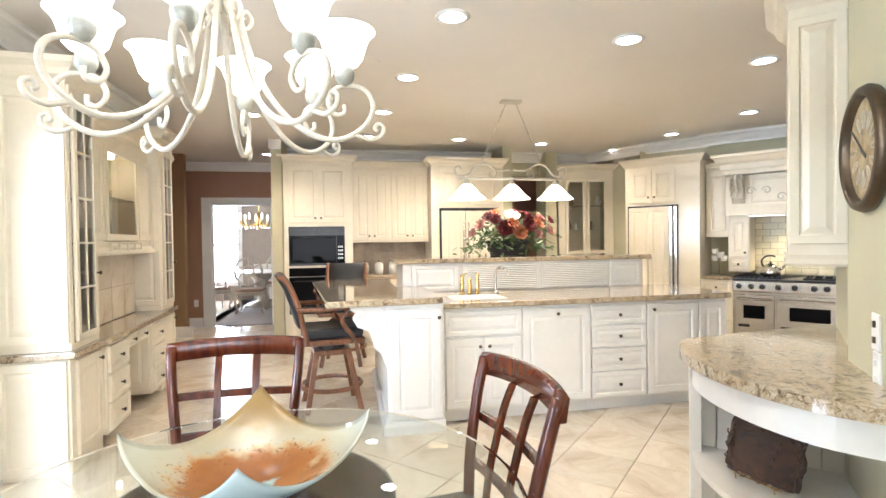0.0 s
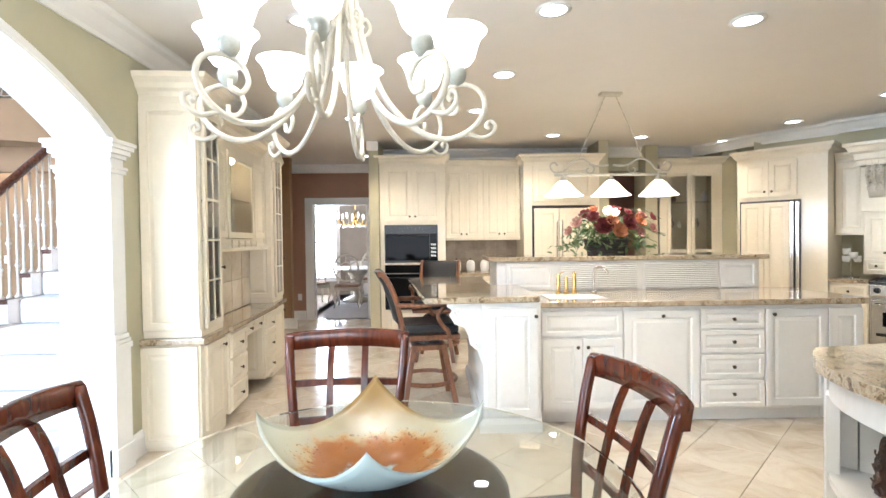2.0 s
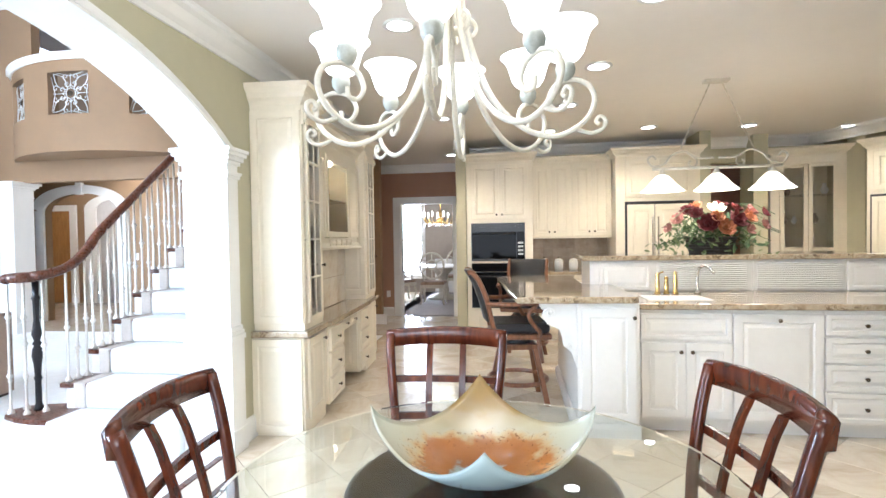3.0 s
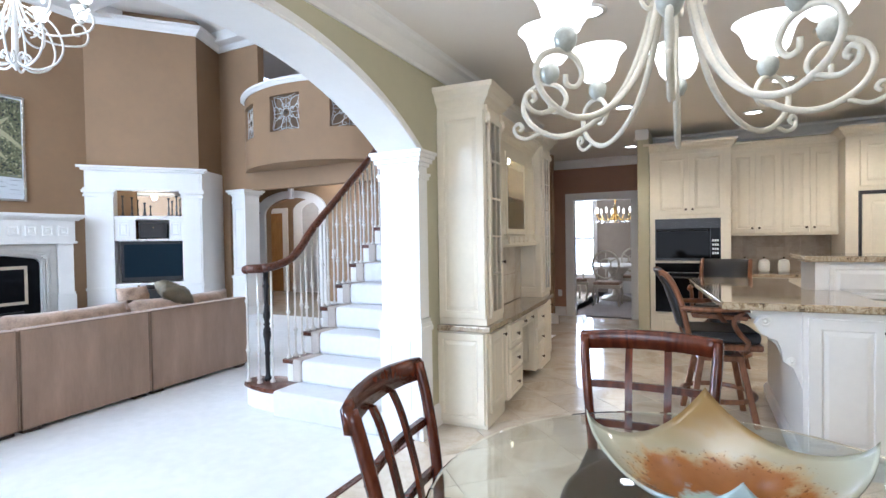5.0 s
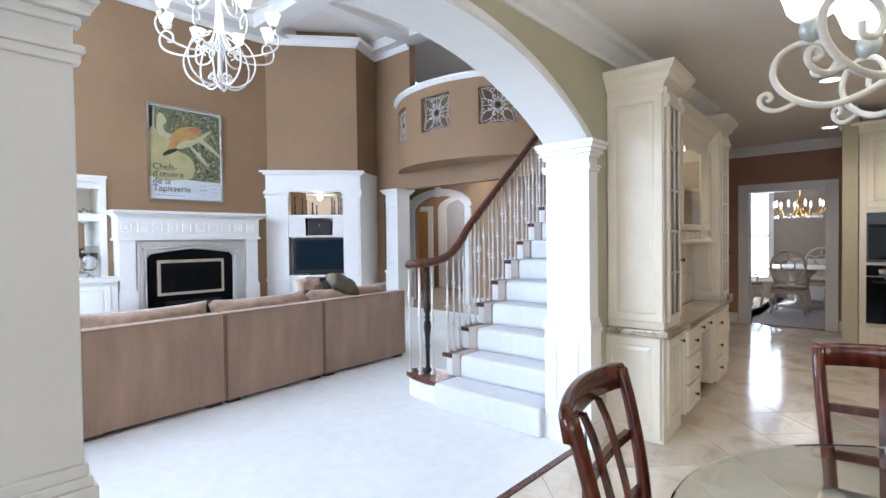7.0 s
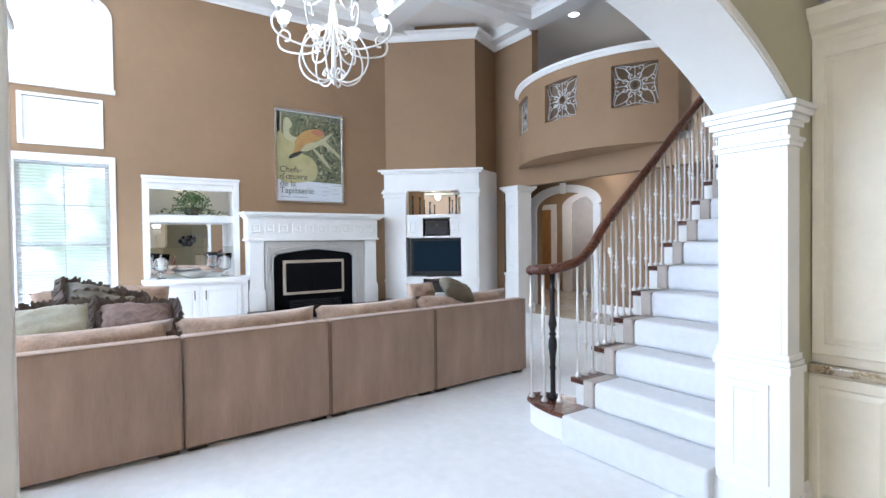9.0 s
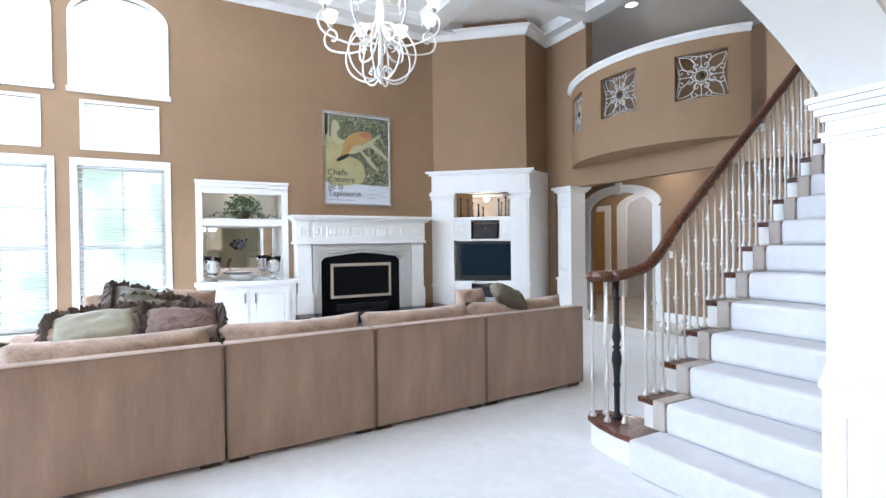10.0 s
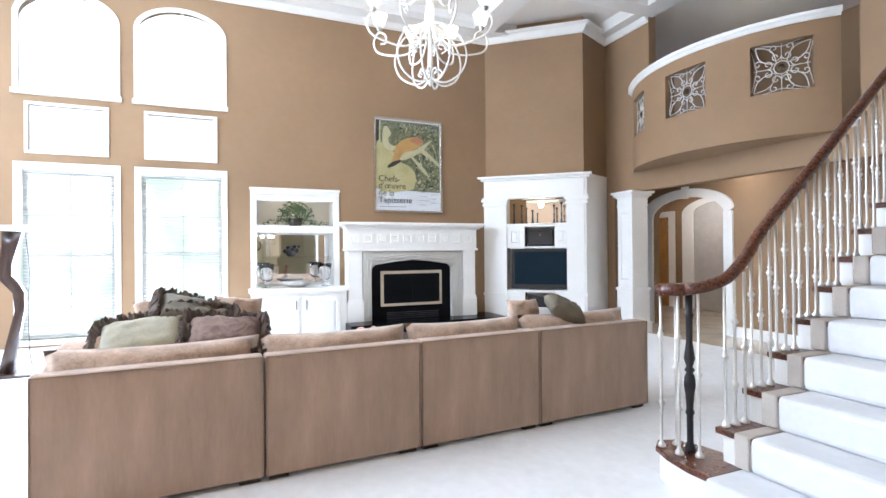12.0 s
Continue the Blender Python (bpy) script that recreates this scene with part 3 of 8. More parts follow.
for nm, x, w in (("freezer_door", 0.135, 0.33), ("refrigerator_door", 0.475, 0.46)):
    d = part(nm, raised(w, 1.66, 0.07), CREAM, fg, "cream panelled door")
    d.location = (x, -0.02, 0.12)
    part("handle", turned(bar(bmesh.new(), (0, 0, 0.5), (0, 0, 1.5), 0.018, 0.02, (0, 1, 0), 0.004), pose(w - 0.03 if x < 0.3 else 0.03, -0.045, 0)), STEEL, d, "steel strip handle")

# passage and angled glass cabinet
structure("wall_kitchen_north", boxes((-3.17, -0.19, 9.58, 9.7, 0, KC), (-0.19, 1.60, 9.58, 9.7, 2.36, KC), (0.70, 4.3, 9.83, 9.95, 0, 2.36)), SAGE, "sage wall behind the kitchen cabinets")
structure("wall_passage", boxes((-0.19, 0.7, 10.6, 10.7, 0, KC)), BROWN, "brown wall at the end of the passage")
structure("wall_kitchen_jamb", boxes((-0.185, -0.05, 8.96, 9.7, 0, KC), (0.62, 0.80, 9.35, 9.7, 0, KC)), SAGE, "sage wall end")
structure("wall_stub", boxes((-3.30, -3.17, 8.86, 9.60, 0, KC)), SAGE, "sage wall end beside the ovens")
bm = bmesh.new()
sweep(bm, [(-3.17, 8.86, KC - 0.13), (-3.30, 8.86, KC - 0.13), (-3.30, 9.6, KC - 0.13)][::1], [(a, b) for a, b in scaled(CABCROWN, 1.15)])
structure("stub_capital", bm, TRIM, "painted capital of the wall end")
cc = thing("corner_cabinet", "cream corner cabinet with two glass doors", "cabinet", (0.86, 9.42, 0), -12)
part("carcass", boxes((0, 0.84, 0, 0.02, 0, 1.14), (0, 0.84, 0, 0.02, 2.29, 2.40), (0, 0.10, 0, 0.02, 1.14, 2.29), (0.74, 0.84, 0, 0.02, 1.14, 2.29), (0, 0.02, 0.02, 0.4, 0, 2.4), (0.82, 0.84, 0.02, 0.4, 0, 2.4), (0, 0.84, 0.4, 0.42, 0, 2.4), (0.02, 0.82, 0.02, 0.4, 1.1, 1.13)), CREAM, cc)
for x in (0.105, 0.425):
    d = part("door", boxes((0, 0.045, 0, 0.018, 0, 1.14), (0.265, 0.31, 0, 0.018, 0, 1.14), (0.045, 0.265, 0, 0.018, 0, 0.045), (0.045, 0.265, 0, 0.018, 1.095, 1.14), bevel=0.002), CREAM, cc)
    d.location = (x, -0.022, 1.145)
    part("pane", boxes((0.044, 0.266, 0.007, 0.010, 0.044, 1.096)), PANE, d)
for z in (1.5, 1.88):
    part("shelf", boxes((0.02, 0.82, 0.06, 0.39, z, z + 0.008)), PANE, cc, "glass shelf")
bm = bmesh.new()
sweep(bm, [(0, 0.3, 2.4), (0, 0, 2.4), (0.84, 0, 2.4), (0.84, 0.3, 2.4)], [(a, b) for a, b in CABCROWN])
part("crown", bm, CREAM, cc)
for i, (x, z, s) in enumerate(((0.2, 1.509, 0.05), (0.32, 1.509, 0.035), (0.55, 1.509, 0.045), (0.66, 1.889, 0.05), (0.24, 1.889, 0.04))):
    v = thing("vase", "small pale glazed vase on a glass shelf", "vase", (0, 0, 0))
    v.matrix_basis = pose(0.86, 9.42, 0, 0, 0, -12) @ pose(x, 0.2, z)
    part("body", lathe(bmesh.new(), [(s * 0.5, 0), (s, s * 1.2), (s * 0.4, s * 2.6), (s * 0.55, s * 3)], 14), TRIM if i % 2 else SPLASH, v, smooth=True)
structure("wall_corner_east", prism(bmesh.new(), [(1.68, 9.24), (1.80, 9.10), (4.3, 9.1), (4.3, 9.8), (1.68, 9.8)], 0, KC), SAGE, "sage corner column")

# angled range wall: local frame with x along the wall, y into it
AX, AY, AR = 2.12, 7.25, -50
def angled(x, y=0.0):
    m = pose(AX, AY, 0, 0, 0, AR) @ Vector((x, y, 0))
    return (m.x, m.y)
m4 = pose(AX, AY, 0, 0, 0, AR)
bm = bmesh.new()
box(bm, -1.32, 3.2, 0.66, 0.8, 0, KC)
turned(bm, m4)
structure("wall_range", bm, SAGE, "sage wall behind the range")
fr2 = cabinet("refrigerator_cabinet", "tall cream cabinet beside a second panelled refrigerator", angled(-1.30), AR, 0.90, 0.655, 0, 2.28, pair(0.06, 0.62, 1.83, 2.25), crown=1.0)
fg2 = thing("refrigerator", "second built-in refrigerator with cream panels and steel edge", "refrigerator", (*angled(-1.30, -0.003), 0), AR)
part("case", boxes((0.04, 0.655, -0.03, 0.4, 0.08, 1.785), bevel=0.003), BLACK, fg2, "black refrigerator case")
for x, w in ((0.06, 0.24), (0.305, 0.25)):
    d = part("door", raised(w, 1.64, 0.05), CREAM, fg2, "cream panelled door")
    d.location = (x, -0.03, 0.12)
part("handle", boxes((0.565, 0.6, -0.075, -0.03, 0.12, 1.76), (0.615, 0.65, -0.06, -0.03, 0.12, 1.76), bevel=0.006), STEEL, fg2, "full-height steel handle")
cabinet("wall_cabinet", "cream wall cabinet beside the hood", angled(-0.395, 0.30), AR, 0.30, 0.35, 1.37, 2.2, [("door", 0.01, 1.39, 0.27, 0.79, ())], crown=0.8, wings=(False, False))
cabinet("spice_cabinet", "narrow cream cabinet with a small drawer beside the range", angled(-0.13, 0.20), AR, 0.225, 0.45, 0.95, 1.62, [("door", 0.01, 1.13, 0.205, 0.47, ((0.17, 0.05),)), ("drawer", 0.01, 0.97, 0.205, 0.14, ((0.1, 0.07),))])
cabinet("spice_cabinet", "narrow cream cabinet on the far side of the range", angled(1.03, 0.20), AR, 0.225, 0.45, 0.95, 1.62, [("door", 0.01, 1.13, 0.205, 0.47, ((0.17, 0.05),)), ("drawer", 0.01, 0.97, 0.205, 0.14, ((0.1, 0.07),))])
cabinet("base_cabinet", "cream base cabinet with drawers beside the range", angled(-0.395, 0.03), AR, 0.34, 0.62, 0, 0.86, [("drawer", 0.01 , 0.69, 0.32, 0.15, ((0.16, 0.08),)), ("drawer", 0.01, 0.40, 0.32, 0.27, ((0.16, 0.14),)), ("drawer", 0.01, 0.12, 0.32, 0.26, ((0.16, 0.14),))], kick=True)
cabinet("base_cabinet", "cream base cabinet past the range", angled(1.01, 0.03), AR, 0.9, 0.62, 0, 0.86, [("drawer", 0.01 + 0.44 * i, 0.69, 0.43, 0.15, ((0.2, 0.08),)) for i in range(2)] + [("door", 0.01 + 0.44 * i, 0.12, 0.43, 0.55, ((0.2, 0.5),)) for i in range(2)], kick=True)
for x0, x1 in ((-0.397, -0.056), (1.008, 1.9)):
    bm = boxes((x0, x1, -0.01, 0.655, 0.862, 0.90), bevel=0.006)
    turned(bm, m4)
    tagged(part("worktop", bm, GRANITE), "brown granite worktop on cream cabinets by the range", "worktop")
hood = thing("range_hood", "carved cream mantel hood with corbels and dentil moulding", "range hood", (AX, AY, 0), AR)
part("body", boxes((-0.13, 1.28, 0.1, 0.655, 1.62, 2.089)), CREAM, hood)
part("panel", raised(0.95, 0.36, 0.03), CREAM, hood, loc=(0.10, 0.1, 1.72))
bm = bmesh.new()
sweep(bm, [(-0.13, 0.655, 2.09), (-0.13, -0.06, 2.09), (1.28, -0.06, 2.09), (1.28, 0.655, 2.09)], [(-0.1, 0), (0.0, 0), (0.01, 0.05), (0.03, 0.06), (0.04, 0.12), (0.07, 0.14), (0.10, 0.19), (0.12, 0.20), (0.12, 0.23), (-0.1, 0.23)])
part("mantel", bm, CREAM, hood)
part("dentil_band", boxes(*[(-0.10 + 0.05 * i, -0.07 + 0.05 * i, -0.085, -0.058, 2.10, 2.135) for i in range(28)]), CREAM, hood, kind="stuff")
part("top", boxes((-0.13, 1.28, -0.06, 0.655, 2.09, 2.31)), CREAM, hood)
for x in (-0.08, 1.08):
    prof_ = [(0.1, 2.085), (-0.05, 2.085), (-0.065, 2.05), (-0.055, 2.0), (-0.02, 1.96), (0.02, 1.93), (0.035, 1.88), (0.04, 1.82), (0.07, 1.78), (0.1, 1.76)]
    bm = bmesh.new()
    A = [bm.verts.new((x + 0.01, y, z)) for y, z in prof_]
    B = [bm.verts.new((x + 0.14, y, z)) for y, z in prof_]
    bm.faces.new(A), bm.faces.new(B[::-1])
    for i in range(len(prof_)):
        bm.faces.new((A[i], A[(i + 1) % len(prof_)], B[(i + 1) % len(prof_)], B[i]))
    cb = part("corbel", bm, IRON, hood, "carved acanthus corbel")
    for k in range(5):
        for sx in (-1, 0, 1):
            y, z = prof_[2 + k]
            P = smooth_curve([(x + 0.075 + sx * 0.04, y, z + 0.03), (x + 0.075 + sx * 0.055, y - 0.018, z), (x + 0.075 + sx * 0.062, y - 0.026, z - 0.03), (x + 0.075 + sx * 0.05, y - 0.012, z - 0.045)], 3)
            part("leaf", tube(bmesh.new(), P, 0.017, 6, lambda a: 1 - 0.6 * a), IRON, cb, smooth=True)
for x, s in ((0.2, 1), (0.8, 1), (0.5, -1)):
    bm = bmesh.new()
    for sx in (-1, 1):
        tube(bm, [(x + sx * (0.02 + u), 0.075, (1.90 if s > 0 and x != 0.5 else 1.82) + h) for u, h in spiral(0.06, 0, 0.05, 0.012, 180, -250, 14)], 0.008, 6)
    part("applique", bm, IRON, hood, "carved scroll ornament")
lamp("hood_light", "SPOT", hood.matrix_basis @ pose(0.56, 0.35, 1.595), 30, (1, 0.78, 0.42), radius=0.05, spot=2.2)
part("hood_liner", boxes((0.10, 1.03, 0.12, 0.6, 1.60, 1.619)), STEEL, hood)
BRICKMAT = material("glazed_cream_brick", (0.74, 0.68, 0.5), 0.25, vary=0.08, rand=0.06, coat=0.3)
bk = bmesh.new()
box(bk, -0.13, 1.9, 0.646, 0.658, 0.90, 1.62)
turned(bk, m4)
bsp = structure("range_backsplash", bk, GROUT, "grout bed of the brick backsplash")
for j in range(9):
    for i in range(13):
        x = 0.10 + 0.157 * i - (0.078 if j % 2 else 0)
        x0, x1 = max(0.098, x), min(1.88, x + 0.150)
        if x1 - x0 < 0.02:
            continue
        b = boxes((x0, x1, 0.636, 0.6445, 0.905 + 0.079 * j, 0.978 + 0.079 * j), bevel=0.0015)
        turned(b, m4)
        part("brick", b, BRICKMAT, bsp)

# range
rg = thing("range", "stainless steel range cooker with two ovens", "range cooker", (AX, AY, 0), AR)
part("body", boxes((-0.05, 1.0, 0.0, 0.63, 0.12, 0.86), bevel=0.003), STEEL, rg)
part("control_panel", boxes((-0.05, 1.0, -0.06, 0.0, 0.735, 0.86), bevel=0.012), STEEL, rg)
part("cooktop", boxes((-0.05, 1.0, -0.06, 0.63, 0.862, 0.885), bevel=0.004), BLACK, rg, "black enamel cooktop")
for i, x in enumerate((0.02, 0.14, 0.25, 0.40, 0.55, 0.72, 0.83, 0.94)):
    bm = lathe(bmesh.new(), [(0.03, 0), (0.03, 0.008), (0.022, 0.01), (0.022, 0.03), (0.018, 0.034)], 14)
    box(bm, -0.004, 0.004, -0.022, 0.022, 0.03, 0.042)
    turned(bm, pose(x, -0.06, 0.80, 90))
    part("knob", bm, BLACK, rg, "black range knob")
for x0, x1, wx0, wx1 in ((-0.03, 0.36, 0.06, 0.27), (0.38, 0.98, 0.50, 0.86)):
    d = part("oven_door", boxes((x0, x1, -0.035, -0.001, 0.20, 0.70), bevel=0.006), STEEL, rg, "pale enamelled oven door")
    part("window", boxes((wx0, wx1, -0.040, -0.0355, 0.43, 0.58), bevel=0.002), BLACKGLASS, d, "black oven window")
    part("handle", tube(bmesh.new(), [(x0 + 0.03, -0.035, 0.655), (x0 + 0.03, -0.075, 0.655), (x1 - 0.03, -0.075, 0.655), (x1 - 0.03, -0.035, 0.655)], 0.010, 8), STEEL, d, smooth=True)
    part("badge", boxes((x0 + 0.04, x0 + 0.15, -0.0385, -0.0355, 0.33, 0.36)), BLACK, d)
for x in (0.0, 0.22, 0.62):
    w = 0.19 if x < 0.5 else 0.34
    bm = boxes(*[(x + w * k / 4, x + w * k / 4 + 0.012, 0.0, 0.55, 0.892, 0.908) for k in range(5)], *[(x, x + w + 0.012, 0.0 + 0.135 * k, 0.012 + 0.135 * k, 0.886, 0.900) for k in range(5)])
    part("grate", bm, BLACK, rg, "cast iron grate")
kt = thing("kettle", "stainless steel kettle with a black handle", "kettle", (*angled(0.30, 0.22), 0.909), AR)
part("body", lathe(bmesh.new(), [(0.09, 0), (0.105, 0.02), (0.10, 0.07), (0.075, 0.11), (0.045, 0.128), (0.04, 0.13)], 24), STEEL, kt, smooth=True)
part("lid", lathe(bmesh.new(), [(0.042, 0.131), (0.03, 0.14), (0.01, 0.145), (0.012, 0.16), (0.004, 0.168)], 16), BLACK, kt, smooth=True)
part("spout", tube(bmesh.new(), [(0.08, 0, 0.07), (0.12, 0, 0.10), (0.14, 0, 0.13)], 0.018, 10, lambda a: 1 - 0.4 * a), STEEL, kt, smooth=True)
part("handle", tube(bmesh.new(), smooth_curve([(-0.07, 0, 0.10), (-0.09, 0, 0.17), (-0.05, 0, 0.225), (0.01, 0, 0.235), (0.05, 0, 0.22)], 4), 0.010, 8), BLACK, kt, smooth=True)
mg = thing("mug_stand", "wire stand with white mugs on the worktop", "mug stand", (*angled(-0.25, 0.3), 0.901), AR)
part("stand", tube(bmesh.new(), [(0, 0, 0), (0, 0, 0.36)], 0.006, 6), STEEL, mg)
part("base", lathe(bmesh.new(), [(0.07, 0), (0.07, 0.008)], 16), STEEL, mg)
for k in range(5):
    a = k * 1.3
    part("mug", lathe(bmesh.new(), [(0.025, 0), (0.036, 0.02), (0.038, 0.07), (0.034, 0.07), (0.03, 0.01)], 12, (0.055 * math.cos(a), 0.055 * math.sin(a), 0.17 + 0.04 * (k % 3))), TRIM, mg, smooth=True)

# ---- island ----
IY = 5.80
units = (("sink_cabinet", -1.665, 0.600, [("false_front", 0.005, 0.66, 0.59, 0.18, ((),))[0:5] + ((),)] + [(n, x - 0.0, z, w, h, k) for n, x, z, w, h, k in pair(0.005, 0.595, 0.12, 0.64, False)], "white island sink cabinet with two doors"),
         ("base_cabinet", -1.063, 0.565, [("door", 0.005, 0.12, 0.555, 0.72, ((0.28, 0.68),))], "white island cabinet with one wide raised-panel door"),
         ("drawer_cabinet", -0.496, 0.480, [("drawer", 0.005, z, 0.47, h, ((0.235, h / 2),)) for z, h in ((0.70, 0.14), (0.52, 0.165), (0.335, 0.17), (0.12, 0.20))], "white island cabinet with four drawers"),
         ("base_cabinet", -0.014, 0.470, [("door", 0.005, 0.12, 0.46, 0.72, ((0.05, 0.68),))], "white island cabinet with one raised-panel door"),
         ("base_cabinet", 0.458, 0.26, [("door", 0.005, 0.12, 0.25, 0.72, ())], "narrow white island end cabinet"))
for n, x, w, fr, lab in units:
    cabinet(n, lab, (x, IY), 0, w, 0.78, 0, 0.868, fr, ISLE, kick=True, group="island cabinets")
tagged(part("granite_counter", prism(bmesh.new(), [(-1.70, 5.755), (0.74, 5.755), (0.76, 5.78), (0.76, 6.62), (-1.70, 6.62)], 0.87, 0.912, 0.008), GRANITE), "polished mottled granite island counter", "countertop")
sink = thing("sink", "cream undermount kitchen sink in the granite", "sink", (-1.35, 5.92, 0))
part("basin", boxes((-0.22, 0.22, 0.0, 0.02, 0.9125, 0.9165), (-0.22, 0.22, 0.30, 0.32, 0.9125, 0.9165), (-0.22, -0.20, 0.02, 0.30, 0.9125, 0.9165), (0.20, 0.22, 0.02, 0.30, 0.9125, 0.9165), (-0.2, 0.2, 0.02, 0.3, 0.9125, 0.914)), TRIM, sink, "cream enamel basin")
fc = thing("faucet", "curved steel faucet behind the sink", "faucet", (-1.10, 6.34, 0.913))
part("spout", tube(bmesh.new(), smooth_curve([(0, 0, 0), (0, 0, 0.14), (0.01, -0.02, 0.21), (0.05, -0.08, 0.22), (0.08, -0.12, 0.17)], 5), 0.010, 8), STEEL, fc, smooth=True)
part("base", lathe(bmesh.new(), [(0.025, 0), (0.025, 0.01), (0.014, 0.03)], 14), STEEL, fc, smooth=True)
bf = thing("brass_faucet", "polished brass mixer tap with side lever", "faucet", (-1.33, 6.34, 0.913))
for k, (dx, h) in enumerate(((-0.07, 0.16), (0.0, 0.13), (0.07, 0.17))):
    part("post", lathe(bmesh.new(), [(0.024, 0), (0.024, 0.012), (0.016, 0.02), (0.019, h * 0.5), (0.014, h * 0.8), (0.017, h), (0.005, h + 0.01)], 14, (dx, 0.01 * k, 0)), BRASS, bf, smooth=True)
part("lever", tube(bmesh.new(), [(-0.07, 0, 0.16), (-0.04, -0.05, 0.18)], 0.007, 8), BRASS, bf, smooth=True)
# raised bar
bar_t = thing("raised_bar", "white raised bar cabinet with louvred tambour fronts", "cabinet", (0, 6.625, 0))
part("carcass", boxes((-1.88, 0.49, 0, 0.55, 0.0, 1.168), bevel=0.003), ISLE, bar_t)
for x0, x1 in ((-1.31, -0.63), (-0.55, 0.095)):
    tm = part("tambour_door", boxes((x0 - 0.02, x1 + 0.02, -0.012, -0.001, 0.915, 1.155)), ISLE, bar_t)
    for k in range(13):
        b = bmesh.new()
        box(b, x0, x1, -0.006, 0.006, 0, 0.013, bevel=0.002)
        turned(b, pose(0, -0.02, 0.925 + 0.017 * k, 24))
        part("slat", b, ISLE, tm)
part("panel", raised(0.42, 0.235, 0.03), ISLE, bar_t, loc=(-1.80, -0.001, 0.917))
part("panel", raised(0.33, 0.235, 0.03), ISLE, bar_t, loc=(0.13, -0.001, 0.917))
tagged(part("granite_counter", prism(bmesh.new(), [(-1.95, 6.57), (0.55, 6.57), (0.55, 7.25), (-1.95, 7.25)], 1.17, 1.212, 0.008), GRANITE), "polished granite top of the raised bar", "countertop")
# side panel with corbel
sp = thing("island_end", "white island end cabinet with carved corbels", "cabinet", (0, 0, 0))
part("carcass", boxes((-2.10, -1.69, 5.68, 7.3, 0, 0.925), bevel=0.003), ISLE, sp)
part("door", raised(0.36, 0.78, 0.06), ISLE, sp, "white panelled door", loc=(-2.075, 5.68, 0.11))
knob(sp, -1.73, 5.66, 0.83)
part("base_moulding", sweep(bmesh.new(), [(-1.69, 5.68, 0), (-2.10, 5.68, 0), (-2.10, 7.3, 0)][::-1], [(0, 0), (0.03, 0), (0.03, 0.06), (0.012, 0.09), (0, 0.095)][::-1]), ISLE, sp)
prof = [(0, 0)] + [(-0.25, 0), (-0.25, -0.03), (-0.21, -0.05), (-0.235, -0.09), (-0.20, -0.15), (-0.12, -0.18), (-0.10, -0.24), (-0.09, -0.30), (-0.04, -0.34), (-0.01, -0.42), (0, -0.46)]
for y in (5.70, 6.4, 7.1):
    bm = bmesh.new()
    A = [bm.verts.new((-2.101 + u, y, 0.925 + h)) for u, h in prof]
    B = [bm.verts.new((-2.101 + u, y + 0.07, 0.925 + h)) for u, h in prof]
    bm.faces.new(A), bm.faces.new(B[::-1])
    for i in range(len(prof)):
        bm.faces.new((A[i], A[(i + 1) % len(prof)], B[(i + 1) % len(prof)], B[i]))
    for u, h, r in ((-0.18, -0.07, 0.035), (-0.05, -0.30, 0.025)):
        turned_rose = lathe(bmesh.new(), [(r, 0), (r, 0.008), (r * 0.6, 0.012), (r * 0.5, 0.006), (r * 0.3, 0.016), (0.002, 0.02)], 12)
        turned(turned_rose, pose(-2.101 + u, y, 0.925 + h, 90))
        me = bpy.data.meshes.new("rosette")
        turned_rose.to_mesh(me)
        turned_rose.free()
        bm.from_mesh(me)
    part("corbel", bm, ISLE, sp, "carved corbel")
tagged(part("eating_counter", prism(bmesh.new(), [(-2.51, 5.60), (-1.702, 5.645), (-1.702, 6.56), (-1.96, 6.56), (-1.96, 7.3), (-1.9, 7.62), (-2.55, 7.60), (-2.71, 7.36)], 0.927, 0.972, 0.01), GRANITE), "polished granite eating counter overhanging white corbels", "countertop")

# peninsula with rounded shelves
PEN = [(-0.87, 4.20), (-1.01, 4.02), (-1.09, 3.82), (-1.115, 3.58), (-1.07, 3.36), (-0.96, 3.21), (-0.86, 3.12)]
PC = smooth_curve([(x, y, 0) for x, y in PEN], 4)
def inset(k):
    c = Vector((-0.55, 3.68, 0))
    return [((p - c) * ((p - c).length - k) / (p - c).length + c) for p in PC]
pn = [(p.x, p.y) for p in PC] + [(-0.45, 2.85), (-0.3, 3.5), (0.6, 3.9), (0.6, 4.41)]
tagged(part("granite_counter", prism(bmesh.new(), pn, 0.872, 0.914, 0.01), GRANITE), "polished granite top of the rounded peninsula", "countertop")
pen = thing("peninsula", "white rounded peninsula with open beadboard shelves", "cabinet", (0, 0, 0))
ins = [(p.x, p.y) for p in inset(0.05)]
inn = [(p.x, p.y) for p in inset(0.10)]
low = [(-0.45, 2.9), (-0.35, 3.5), (0.5, 3.95), (0.5, 4.32)]
part("apron", prism(bmesh.new(), ins + [(x, y) for x, y in inn[::-1]], 0.76, 0.871), ISLE, pen)
part("plinth", prism(bmesh.new(), ins + low, 0.0, 0.10), ISLE, pen)
part("shelf", prism(bmesh.new(), ins + low, 0.44, 0.465, 0.004), ISLE, pen)
part("bottom_shelf", prism(bmesh.new(), ins + low, 0.101, 0.12), ISLE, pen)
part("side_panel", prism(bmesh.new(), [(-0.89, 4.11), (-0.87, 4.15), (0.48, 4.36), (0.48, 4.31)], 0.12, 0.871), ISLE, pen)
